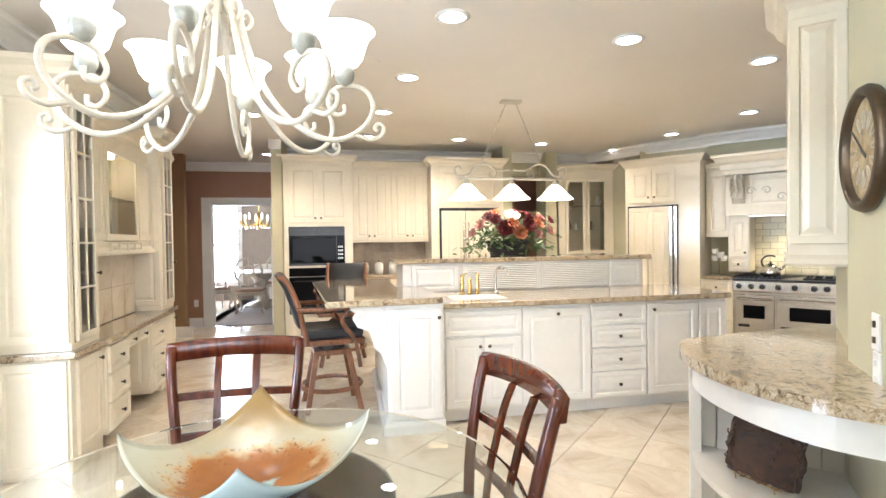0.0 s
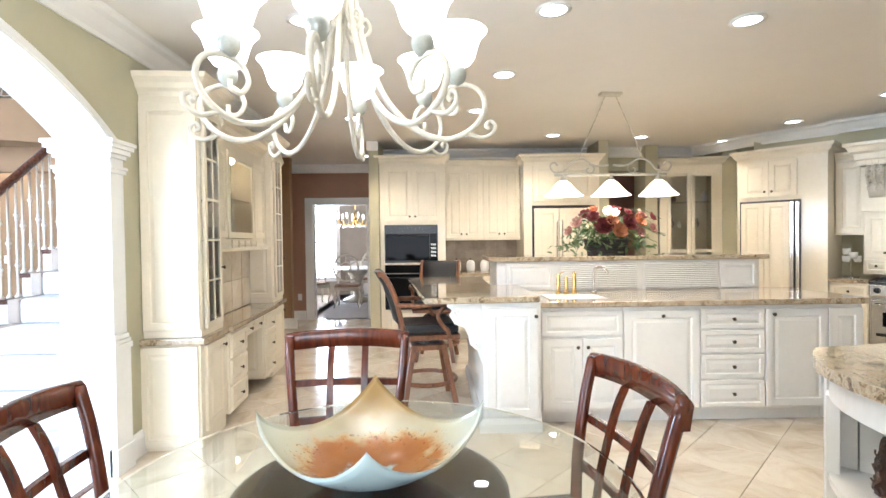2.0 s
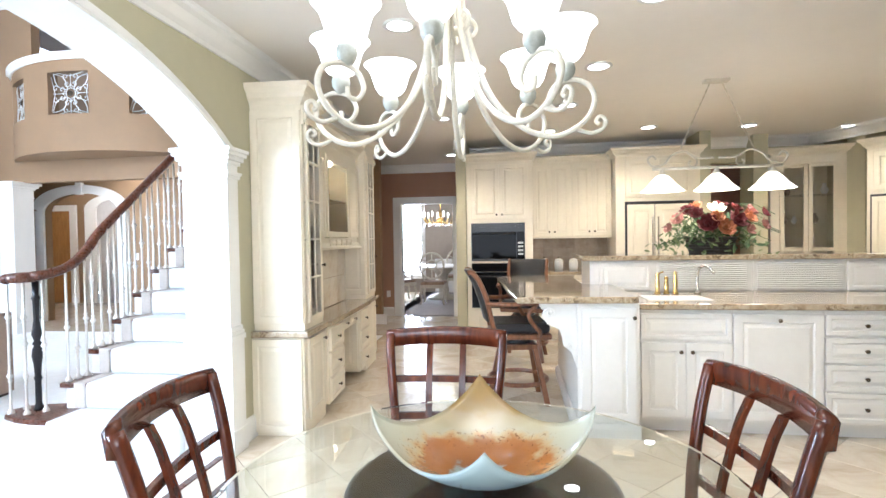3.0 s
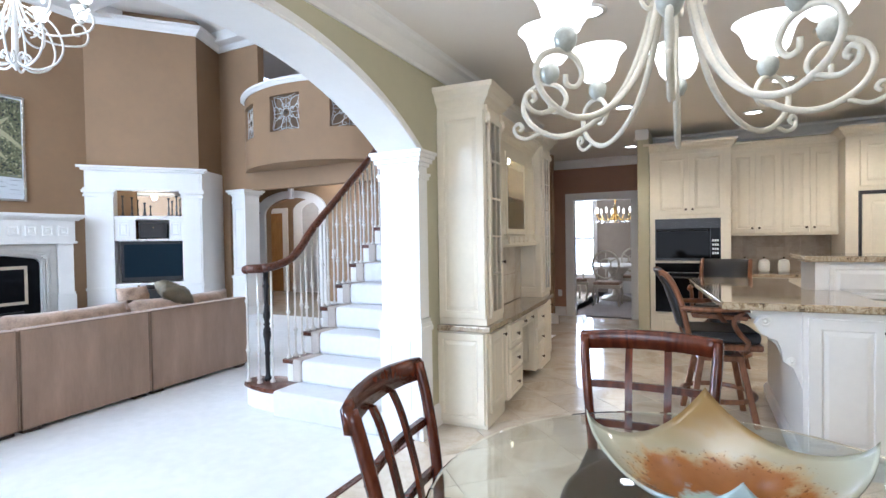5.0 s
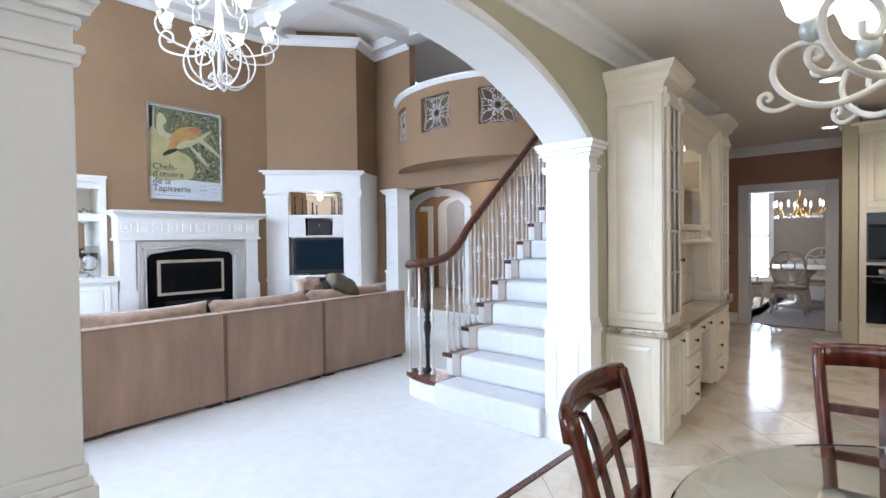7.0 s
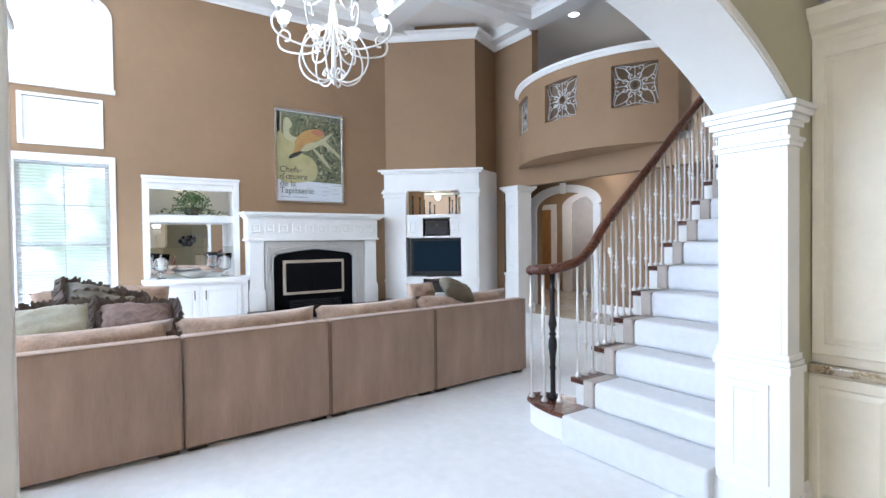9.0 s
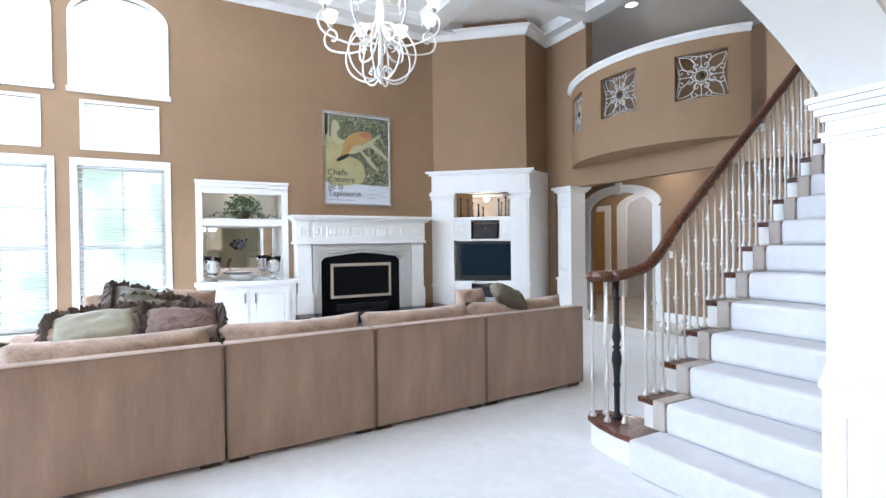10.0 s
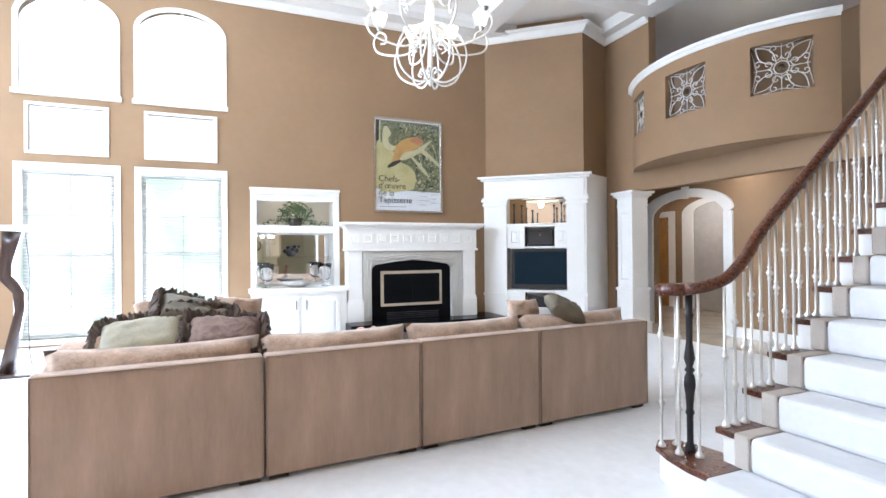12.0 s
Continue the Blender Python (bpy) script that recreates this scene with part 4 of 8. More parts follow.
for k in range(9):
    u0, u1 = k / 9, (k + 1) / 9 - 0.008
    a, b = Vector((-0.86, 4.10)), Vector((-0.42, 3.62))
    p, q = a.lerp(b, u0), a.lerp(b, u1)
    n = Vector((-0.73, -0.67)) * 0.006
    part("board", prism(bmesh.new(), [(p.x, p.y), (q.x, q.y), (q.x - n.x * 2, q.y - n.y * 2), (p.x - n.x * 2, p.y - n.y * 2)], 0.121, 0.871), ISLE, pen)
part("post", prism(bmesh.new(), [(-0.94, 4.05), (-0.88, 4.12), (-0.85, 4.09), (-0.91, 4.02)], 0.12, 0.76), ISLE, pen)
structure("wall_peninsula", prism(bmesh.new(), [(-0.56, 3.685), (-0.44, 3.60), (-1.85, 1.66), (-1.97, 1.74)], 0.0, KC), SAGE, "sage wall end that holds the clock")
bm = boxes((-0.002, 0.20, 0.0, 0.5, 1.28, 2.34), bevel=0.002)
uc = thing("end_wall_cabinet", "cream wall cabinet end with raised panel and crown", "cabinet", (-0.495, 4.0, 0), -45)
part("carcass", bm, CREAM, uc)
part("panel", raised(0.196, 0.95, 0.035), CREAM, uc, loc=(0.001, -0.001, 1.34))
part("crown", sweep(bmesh.new(), [(-0.002, 0.5, 2.335), (-0.002, 0, 2.335), (0.2, 0, 2.335)], scaled(CABCROWN, 1.3)), CREAM, uc)
part("light_rail", sweep(bmesh.new(), [(-0.002, 0.5, 1.245), (-0.002, 0, 1.245), (0.2, 0, 1.245)], [(-0.02, 0), (0.004, 0), (0.014, 0.012), (0.008, 0.03), (0.016, 0.05), (-0.02, 0.05)]), CREAM, uc)
b_ = boxes((0.203, 0.33, 0.0, 0.6, 0, KC), (-0.002, 0.203, 0.502, 0.6, 1.31, KC))
turned(b_, pose(-0.495, 4.0, 0, 0, 0, -45))
structure("wall_cabinet_support", b_, SAGE, "sage wall beside the end cabinet")
# clock
CLK = Vector((-0.56, 3.685)) + Vector((math.cos(radians(54)), math.sin(radians(54)))) * -0.245
clk = thing("wall_clock", "round antique wall clock with dark bronze rim", "clock", (CLK.x, CLK.y, 1.652), 54 - 180)
def up_y(bm):
    return turned(bm, pose(0, 0, 0, 90))
part("rim", up_y(lathe(bmesh.new(), [(0.168, 0.012), (0.17, 0.034), (0.18, 0.044), (0.197, 0.038), (0.205, 0.02), (0.20, 0.003)], 40)), BRONZE, clk, "dark bronze rim", True)
part("dial", up_y(lathe(bmesh.new(), [(0.001, 0.003), (0.172, 0.003), (0.172, 0.014), (0.001, 0.014)], 40, caps=False)), stone("antique_dial", [(0.22, 0.16, 0.09), (0.45, 0.36, 0.2), (0.6, 0.5, 0.32)], 18, 0.6), clk, "aged scrollwork dial")
bm = bmesh.new()
for k in range(12):
    a = radians(30 * k)
    for s in (-1, 1):
        tube(bm, [((0.095 + 0.03 * math.cos(t)) * math.cos(a + s * 0.1 * math.sin(t)), -0.021, (0.095 + 0.03 * math.cos(t)) * math.sin(a + s * 0.1 * math.sin(t))) for t in [i * 0.7 for i in range(9)]], 0.0022, 4)
part("scrollwork", bm, IRON, clk)
part("minute_hand", bar(bmesh.new(), (0, -0.027, 0), (-0.10, -0.027, 0.075), 0.008, 0.002, (0, 1, 0)), BLACK, clk)
part("hour_hand", bar(bmesh.new(), (0, -0.029, 0), (0.05, -0.029, -0.03), 0.012, 0.002, (0, 1, 0)), BLACK, clk)
OUT = Vector((math.cos(radians(54)), math.sin(radians(54))))
for s, z, nm, lab in ((-0.30, 1.07, "double_switch", "white wall plate with two switches"), (-0.31, 0.95, "outlet", "white wall outlet plate above the counter")):
    p = Vector((-0.56, 3.685)) + OUT * s
    w = thing(nm, lab, "switch", (p.x, p.y, z), 54 - 180)
    part("plate", boxes((-0.035, 0.035, -0.007, 0, -0.058, 0.058), bevel=0.003), TRIM, w)
    part("toggle", boxes((-0.006, 0.006, -0.014, -0.007, 0.015, 0.035), (-0.006, 0.006, -0.014, -0.007, -0.035, -0.015)), BRONZE if "switch" in nm else TRIM, w)
# carved plaque on the shelf
plq = thing("carved_plaque", "dark carved wooden plaque with scalloped edge", "plaque", (-0.86, 3.74, 0.466), -74)
out = []
for i in range(64):
    a = 2 * math.pi * i / 64
    k = 1 + 0.05 * math.cos(8 * a) + 0.025 * math.sin(22 * a)
    out.append((0.132 * k * max(-1, min(1, 1.25 * math.cos(a))), 0.10 * k * max(-1, min(1, 1.25 * math.sin(a)))))
bm = prism(bmesh.new(), out, 0, 0.02, 0.004)
turned(bm, pose(0, 0.0, 0.112, 90 - 14))
PLAQUE = wood("carved_dark_wood", (0.09, 0.045, 0.025), (0.03, 0.015, 0.01), 0.35, 0.2, (1, 1, 1), 12)
part("board", bm, PLAQUE, plq)
bm = tube(bmesh.new(), [(0.92 * x, -0.004, 0.92 * y) for x, y in out + out[:1]], 0.006, 6)
for k in range(4):
    box(bm, -0.06 + 0.01 * k, 0.06 - 0.008 * k, -0.006, 0.0, 0.05 - 0.03 * k, 0.058 - 0.03 * k)
for k in range(16):
    a = 2 * math.pi * k / 16
    cx, cz = 0.118 * max(-1, min(1, 1.25 * math.cos(a))), 0.088 * max(-1, min(1, 1.25 * math.sin(a)))
    tube(bm, [(u, -0.006, z) for u, z in spiral(cx, cz, 0.018, 0.005, 57.3 * a, 57.3 * a + 400, 10)], 0.0032, 5)
turned(bm, pose(0, -0.022, 0.112, -14))
part("carving", bm, PLAQUE, plq)
st = part("easel", tube(bmesh.new(), [(-0.07, -0.07, 0.004), (-0.07, -0.075, 0.03), (-0.07, -0.03, 0.004), (0.07, -0.03, 0.004), (0.07, -0.075, 0.03), (0.07, -0.07, 0.004)], 0.003, 6), BRASS, plq, "brass wire easel")
# ---- hutch and desk along the arch wall ----
HT = pose(-3.99, 5.49, 0, 0, 0, 93.5)
def hloc(x, y, z=0):
    v = HT @ Vector((x, y, z))
    return (v.x, v.y, v.z)


def glass_tower(x, name):
    t = thing(name, "tall cream hutch tower with a divided glass door", "cabinet", hloc(x, 0), 93.5)
    w, d, z0, z1 = 0.40, 0.37, 0.745, 2.34
    part("carcass", boxes((0, 0.045, 0.0, d, z0, z1), (w - 0.045, w, 0.0, d, z0, z1), (0.045, w - 0.045, d - 0.02, d, z0, z1), (0.045, w - 0.045, 0, d, z1 - 0.06, z1), (0.045, w - 0.045, 0, d, z0, z0 + 0.04), bevel=0.002), CREAM, t)
    sd = raised(0.36, 1.50, 0.05)
    turned(sd, pose(-0.0005, 0.365, z0 + 0.05, 0, 0, -90))
    part("side_panel", sd, CREAM, t)
    dr = part("door", boxes((0.05, 0.09, 0, 0.02, 0.05, 1.52), (0.31, 0.35, 0, 0.02, 0.05, 1.52), (0.09, 0.31, 0, 0.02, 0.05, 0.09), (0.09, 0.31, 0, 0.02, 1.48, 1.52), (0.193, 0.207, 0.002, 0.018, 0.09, 1.48), *[(0.09, 0.31, 0.003, 0.017, 0.362 + 0.278 * k, 0.376 + 0.278 * k) for k in range(4)], bevel=0.0015), CREAM, t, loc=(0, -0.022, z0))
    part("pane", boxes((0.09, 0.31, 0.008, 0.011, 0.09, 1.48)), PANE, dr)
    knob(dr, 0.33, 0, 0.45)
    for k in range(4):
        part("shelf", boxes((0.046, w - 0.046, 0.03, d - 0.03, z0 + 0.36 + 0.278 * k, z0 + 0.368 + 0.278 * k)), PANE, t, "glass shelf")
    for px in (0.0, w - 0.045):
        bm = bmesh.new()
        box(bm, px + 0.004, px + 0.041, -0.02, 0, z1 - 0.14, z1 - 0.005, bevel=0.006)
        lathe(bm, [(0.005, 0), (0.018, 0.02), (0.012, 0.05), (0.004, 0.07)], 8, (px + 0.022, -0.025, z1 - 0.12))
        part("corbel", bm, CREAM, t, "small carved corbel")
    path = [(w + 0.0, 0.15, z1), (w, 0, z1), (0, 0, z1), (0, d, z1)]
    part("crown", sweep(bmesh.new(), path[::-1], [(a, b) for a, b in scaled(CABCROWN, 1.25)]), CREAM, t)
    part("top", boxes((0, w, 0, d, z1, z1 + 0.13)), CREAM, t)
    return t


glass_tower(0.02, "hutch_tower")
glass_tower(1.86, "hutch_tower")
mid = thing("hutch_bridge", "cream bridge cabinet with a lit arched glass front", "cabinet", hloc(0.42, 0.09), 93.5)
MW = 1.44
part("carcass", boxes((0, MW, 0.26, 0.28, 1.30, 2.22), (0, MW, 0, 0.26, 2.14, 2.22), (0, MW, 0, 0.26, 1.36, 1.40), (0, 0.36, 0, 0.26, 1.40, 2.14), (1.08, MW, 0, 0.26, 1.40, 2.14), bevel=0.002), CREAM, mid)
part("door", raised(0.33, 0.72, 0.05), CREAM, mid, loc=(0.015, -0.001, 1.41))
part("door", raised(0.33, 0.72, 0.05), CREAM, mid, loc=(1.095, -0.001, 1.41))
gd = part("glass_door", boxes((0.37, 0.42, 0, 0.02, 1.41, 2.13), (1.02, 1.07, 0, 0.02, 1.41, 2.13), (0.42, 1.02, 0, 0.02, 1.41, 1.46), (0.42, 1.02, 0, 0.02, 2.08, 2.13), bevel=0.002), CREAM, mid, loc=(0, -0.022, 0))
part("pane", boxes((0.42, 1.02, 0.008, 0.011, 1.46, 2.08)), PANE, gd)
part("shelf", boxes((0.37, 1.07, 0.02, 0.25, 1.74, 1.75)), PANE, mid, "glass shelf")
part("valance", sweep(bmesh.new(), [(MW, 0, 1.30), (0, 0, 1.30)][::-1], [(-0.02, 0), (0.05, 0), (0.05, 0.02), (0.03, 0.035), (0.01, 0.06), (-0.02, 0.06)]), CREAM, mid)
for k in range(4):
    part("small_drawer", raised(0.16, 0.07, 0.015, 0.014), CREAM, mid, loc=(0.39 + 0.168 * k, -0.03, 1.325))
part("crown", sweep(bmesh.new(), [(MW, 0, 2.22), (0, 0, 2.22)][::-1], scaled(CABCROWN, 1.3)), CREAM, mid)
part("top", boxes((0, MW, 0, 0.28, 2.22, 2.36)), CREAM, mid)
part("downlight", lathe(bmesh.new(), [(0.03, 2.128), (0.03, 2.139)], 16, (0.72, 0.13, 0)), CANGLOW, mid, "small lit cabinet light")
lamp("hutch_light", "POINT", Matrix.Translation(hloc(1.14, 0.16, 2.09)), 2.5, (1, 0.8, 0.5), radius=0.03)
bowl_s = thing("gilt_bowl", "small gilt bowl on the lit glass shelf", "bowl", hloc(1.14, 0.22, 1.751), 0)
part("body", lathe(bmesh.new(), [(0.03, 0), (0.05, 0.03), (0.07, 0.06), (0.065, 0.06), (0.03, 0.01)], 16), BRASS, bowl_s, smooth=True)
# base units
def hunit(name, label, x, y, w, d, z0, z1, fronts, side=True):
    t = cabinet(name, label, hloc(x, y)[:2], 93.5, w, d, z0, z1, fronts)
    if side:
        h = z1 - z0 - 0.04
        s = raised(d - 0.03, h, 0.05)
        turned(s, pose(-0.0005, d - 0.015, z0 + 0.03, 0, 0, -90))
        part("side_panel", s, CREAM, t)
    return t
hunit("hutch_cabinet", "cream hutch base cabinet with bracket feet", 0.0, 0.0, 0.44, 0.40, 0.0, 0.70, [("door", 0.06, 0.10, 0.34, 0.58, ((0.30, 0.53),))])
hunit("drawer_cabinet", "cream pedestal of three desk drawers", 0.442, -0.03, 0.40, 0.42, 0.08, 0.70, [("drawer", 0.02, 0.10 + 0.2 * k, 0.36, 0.18, ((0.18, 0.09),)) for k in range(3)])
hunit("knee_drawer_cabinet", "cream knee-space drawer rail", 0.844, -0.005, 0.556, 0.40, 0.58, 0.70, [("drawer", 0.02, 0.585, 0.25, 0.10, ((0.12, 0.05),)), ("drawer", 0.285, 0.585, 0.25, 0.10, ((0.12, 0.05),))], False)
hunit("drawer_cabinet", "second cream pedestal of three desk drawers", 1.402, -0.03, 0.38, 0.42, 0.08, 0.70, [("drawer", 0.02, 0.10 + 0.2 * k, 0.34, 0.18, ((0.17, 0.09),)) for k in range(3)])
hunit("hutch_cabinet", "cream far hutch base cabinet", 1.784, 0.0, 0.48, 0.40, 0.0, 0.70, [("door", 0.06, 0.10, 0.38, 0.58, ((0.34, 0.53),))], False)
bm = prism(bmesh.new(), [(-0.03, -0.035), (0.43, -0.035), (0.44, -0.065), (1.79, -0.065), (1.80, -0.035), (2.29, -0.035), (2.29, 0.41), (-0.03, 0.41)], 0.702, 0.744, 0.008)
turned(bm, HT)
tagged(part("granite_worktop", bm, GRANITE), "polished granite desk and hutch top", "countertop")
bm = boxes((0.42, 1.86, 0.235, 0.25, 0.7455, 1.30))
turned(bm, HT)
bs = structure("desk_backsplash", bm, GROUT, "stone splashback over the desk")
for i in range(5):
    for j in range(2):
        b = boxes((0.44 + 0.284 * i, 0.715 + 0.284 * i, 0.222, 0.2345, 0.75 + 0.275 * j, 1.02 + 0.275 * j), bevel=0.002)
        turned(b, HT)
        part("tile", b, TILE, bs)
bm = bmesh.new()
box(bm, 0.62, 0.86, 0.206, 0.2215, 0.86, 1.22, bevel=0.005)
turned(bm, HT)
pq = tagged(part("carved_stone_tile", bm, SPLASH), "carved beige stone plaque over the desk", "tile")
for k in range(2):
    for j in range(2):
        b = lathe(bmesh.new(), [(0.05, 0), (0.045, 0.012), (0.02, 0.004), (0.012, 0.014), (0.001, 0.016)], 10)
        turned(b, HT @ pose(0.69 + 0.1 * k, 0.205, 0.95 + 0.16 * j, 90))
        part("rosette", b, SPLASH, pq)
# ---- arch trim, casings, baseboards ----
bm = bmesh.new()
ol = segment_outline(Y0, Y1, 1.985, 0.43)
for p, q in zip(ol, ol[1:]):
    a = Vector((0, p[0], p[1])); b = Vector((0, q[0], q[1]))
    c = Vector((0, (Y0 + Y1) / 2, 1.6))
    na, nb = (a - c).normalized(), (b - c).normalized()
    for x0, x1, lo, hi in ((XB - 0.03, XA + 0.028, -0.012, 0.0), (XA + 0.001, XA + 0.034, 0.0005, 0.045), (XB - 0.045, XB - 0.021, 0.0, 0.09)):
        V = [bm.verts.new((x, v.y + n.y * r, v.z + n.z * r)) for x in (x0, x1) for v, n, r in ((a, na, lo), (b, nb, lo), (b, nb, hi), (a, na, hi))]
        for f in ((0, 1, 2, 3), (7, 6, 5, 4), (0, 4, 5, 1), (2, 6, 7, 3), (1, 5, 6, 2), (3, 7, 4, 0)):
            bm.faces.new([V[i] for i in f])
structure("arch_casing", bm, TRIM, "white arch soffit and casing")


def arch_post(y, s, back, lip=0.0):
    """Panelled white pier lining one side of the arch; s is the way into the opening, back the width of its kitchen face."""
    t = thing("arch_pier", "white panelled pier with capital lining the arch", "column", ((XA + XB) / 2, y, 0), 0)
    w = (XA - XB) / 2
    def lr(a, b, z0, z1, g=0.0):
        return (-w - g - 0.02, w + 0.004 + g, min(a * s, b * s), max(a * s, b * s), z0, z1)
    def kf(z0, z1, g=0.0, over=0.0):
        a, b = -(back + g) * s, (0.035 + lip + over) * s
        return (w + 0.0045, w + 0.032 + g, min(a, b), max(a, b), z0, z1)
    part("shaft", boxes(lr(-0.004, 0.035, 0.83, 1.90), kf(0.83, 1.90), bevel=0.003), TRIM, t)
    part("pedestal", boxes(lr(-0.004, 0.05, 0.0, 0.74, 0.012), lr(-0.004, 0.06, 0.74, 0.775, 0.02), lr(-0.004, 0.05, 0.775, 0.80, 0.014), lr(-0.004, 0.042, 0.80, 0.83, 0.007), lr(-0.004, 0.062, 0, 0.16, 0.022), bevel=0.004), TRIM, t)
    part("pedestal_face", boxes(kf(0.0, 0.74, 0.014, 0.0145), kf(0.74, 0.775, 0.022, 0.0245), kf(0.775, 0.80, 0.016, 0.0145), kf(0.80, 0.8295, 0.009, 0.0075), kf(0, 0.16, 0.024, 0.027), bevel=0.004), TRIM, t)
    f = raised(w * 2 - 0.06, 0.48, 0.04, 0.005)
    turned(f, pose(w - 0.03 if s > 0 else -w + 0.02, 0.051 * s, 0.20, 0, 0, 180 if s > 0 else 0))
    part("panel", f, TRIM, t)
    rows = ((1.79, 1.815, 0.012), (1.815, 1.835, 0.02), (1.88, 1.905, 0.014), (1.905, 1.935, 0.03), (1.935, 1.96, 0.045), (1.96, 1.985, 0.055))
    part("capital", boxes(*[lr(-0.004, 0.035 + g, z0, z1, g) for z0, z1, g in rows], *[kf(z0, z1, g, g + 0.001) for z0, z1, g in rows], bevel=0.004), TRIM, t)


arch_post(Y0, 1, 0.40, 0.045)
arch_post(Y1, -1, 0.09)
bm = bmesh.new()
for a, b in (((XA, 5.29, 0), (XA, 5.50, 0)), ((XA, -1.5, 0), (XA, Y0 - 0.43, 0)), ((-4.98, 10.96, 0), (-4.70, 10.96, 0)), ((-3.46, 10.96, 0), (-3.30, 10.96, 0))):
    sweep(bm, [a, b], BASE)
structure("baseboard", bm, TRIM, "painted baseboard")
dcs = structure("door_casing", boxes((-4.69, -4.56, 10.935, 10.962, 0, 2.13), (-3.60, -3.47, 10.935, 10.962, 0, 2.13), (-4.56, -3.60, 10.935, 10.962, 2.02, 2.13), (-4.56, -4.545, 10.95, 11.11, 0, 2.02), (-3.615, -3.60, 10.95, 11.11, 0, 2.02), (-4.56, -3.60, 10.95, 11.11, 2.005, 2.02), bevel=0.003), TRIM, "white door casing")
ow = thing("outlet", "white wall outlet plate on the brown wall", "outlet", (-4.80, 10.955, 0.40))
part("plate", boxes((-0.035, 0.035, -0.006, 0, -0.058, 0.058), bevel=0.002), TRIM, ow)

# ---- dining room ----
structure("dining_walls", boxes((-6.2, 1.2, 15.0, 15.1, 0, KC), (1.1, 1.2, 11.1, 15.0, 0, KC), (-6.3, -6.2, 11.1, 15.1, 0, KC)), material("taupe_wall_paint", (0.36, 0.31, 0.26), 0.8, vary=0.05), "taupe dining room walls")
structure("dining_ceiling", boxes((-6.2, 1.2, 11.1, 15.1, KC, KC + 0.1)), CEIL, "dining room ceiling")
structure("dining_chair_rail", boxes((-4.6, 1.1, 14.97, 14.999, 0.0, 0.86)), TRIM, "white wainscot")
DAY = glow("daylight_beyond_window", (0.93, 0.97, 1.0), 7.0)
lamp("dining_window_light", "AREA", pose(-5.3, 14.8, 1.4, -90, 0, 0), 60, (0.95, 0.97, 1), size=1.2, size_y=1.8)
lamp("dining_lamp", "POINT", Matrix.Translation((-4.2, 13.4, 2.2)), 12, (1, 0.85, 0.62), radius=0.3)
dw = structure("window_dining", boxes((-5.9, -4.95, 14.955, 14.975, 0.45, 2.25)), DAY, "bright window pane")
part("window_frame", boxes((-6.0, -5.9, 14.94, 15.0, 0.35, 2.35), (-4.95, -4.85, 14.94, 15.0, 0.35, 2.35), (-5.9, -4.95, 14.94, 15.0, 2.25, 2.35), (-5.9, -4.95, 14.94, 15.0, 0.35, 0.45), (-5.9, -4.95, 14.94, 14.953, 1.32, 1.37), bevel=0.003), TRIM, dw)
dtab = thing("dining_table", "pale dining table with a glass top", "table", (-4.2, 13.6, 0))
part("top", lathe(bmesh.new(), [(0.01, 0.74), (0.75, 0.74), (0.76, 0.75), (0.75, 0.765), (0.01, 0.765)], 40), TRIM, dtab, smooth=False)
part("pedestal", lathe(bmesh.new(), [(0.35, 0), (0.3, 0.06), (0.1, 0.12), (0.09, 0.4), (0.14, 0.55), (0.28, 0.73)], 20), IRON, dtab, smooth=True)


def round_chair(loc, rz):
    t = thing("dining_chair", "antique cream armchair with a pierced round back", "chair", loc, rz, "dining room chairs")
    part("seat", boxes((-0.25, 0.25, -0.22, 0.22, 0.42, 0.48), bevel=0.02), CUSHION, t)
    bm = tube(bmesh.new(), [(0.25 * math.cos(a), -0.24, 0.82 + 0.27 * math.sin(a)) for a in [i * math.pi / 12 for i in range(25)]], 0.022, 8)
    tube(bm, [(0.10 * math.cos(a), -0.24, 0.84 + 0.10 * math.sin(a)) for a in [i * math.pi / 8 for i in range(17)]], 0.014, 6)
    for k in range(6):
        a = radians(60 * k + 30)
        tube(bm, [(0.10 * math.cos(a), -0.24, 0.84 + 0.10 * math.sin(a)), (0.24 * math.cos(a), -0.24, 0.82 + 0.26 * math.sin(a))], 0.014, 6)
    part("backrest", bm, IRON, t, smooth=True)
    part("apron", boxes((-0.26, 0.26, -0.24, 0.24, 0.35, 0.42), bevel=0.01), IRON, t)
    for x in (-0.23, 0.23):
        for y in (-0.2, 0.2):
            part("leg", tube(bmesh.new(), [(x, y, 0.36), (x * 1.12, y * 1.12, 0.22), (x * 0.98, y, 0.08), (x * 1.08, y * 1.1, 0)], 0.028, 8, lambda a: 1 - 0.4 * a), IRON, t, smooth=True)
        part("armrest", tube(bmesh.new(), [(x, -0.24, 0.68), (x * 1.15, -0.05, 0.66), (x * 1.15, 0.12, 0.62), (x, 0.14, 0.47)], 0.018, 8), IRON, t, smooth=True)


round_chair((-4.25, 12.65, 0), 0)
round_chair((-5.05, 13.2, 0), -60)
round_chair((-3.45, 12.95, 0), 45)
round_chair((-4.0, 14.5, 0), 180)

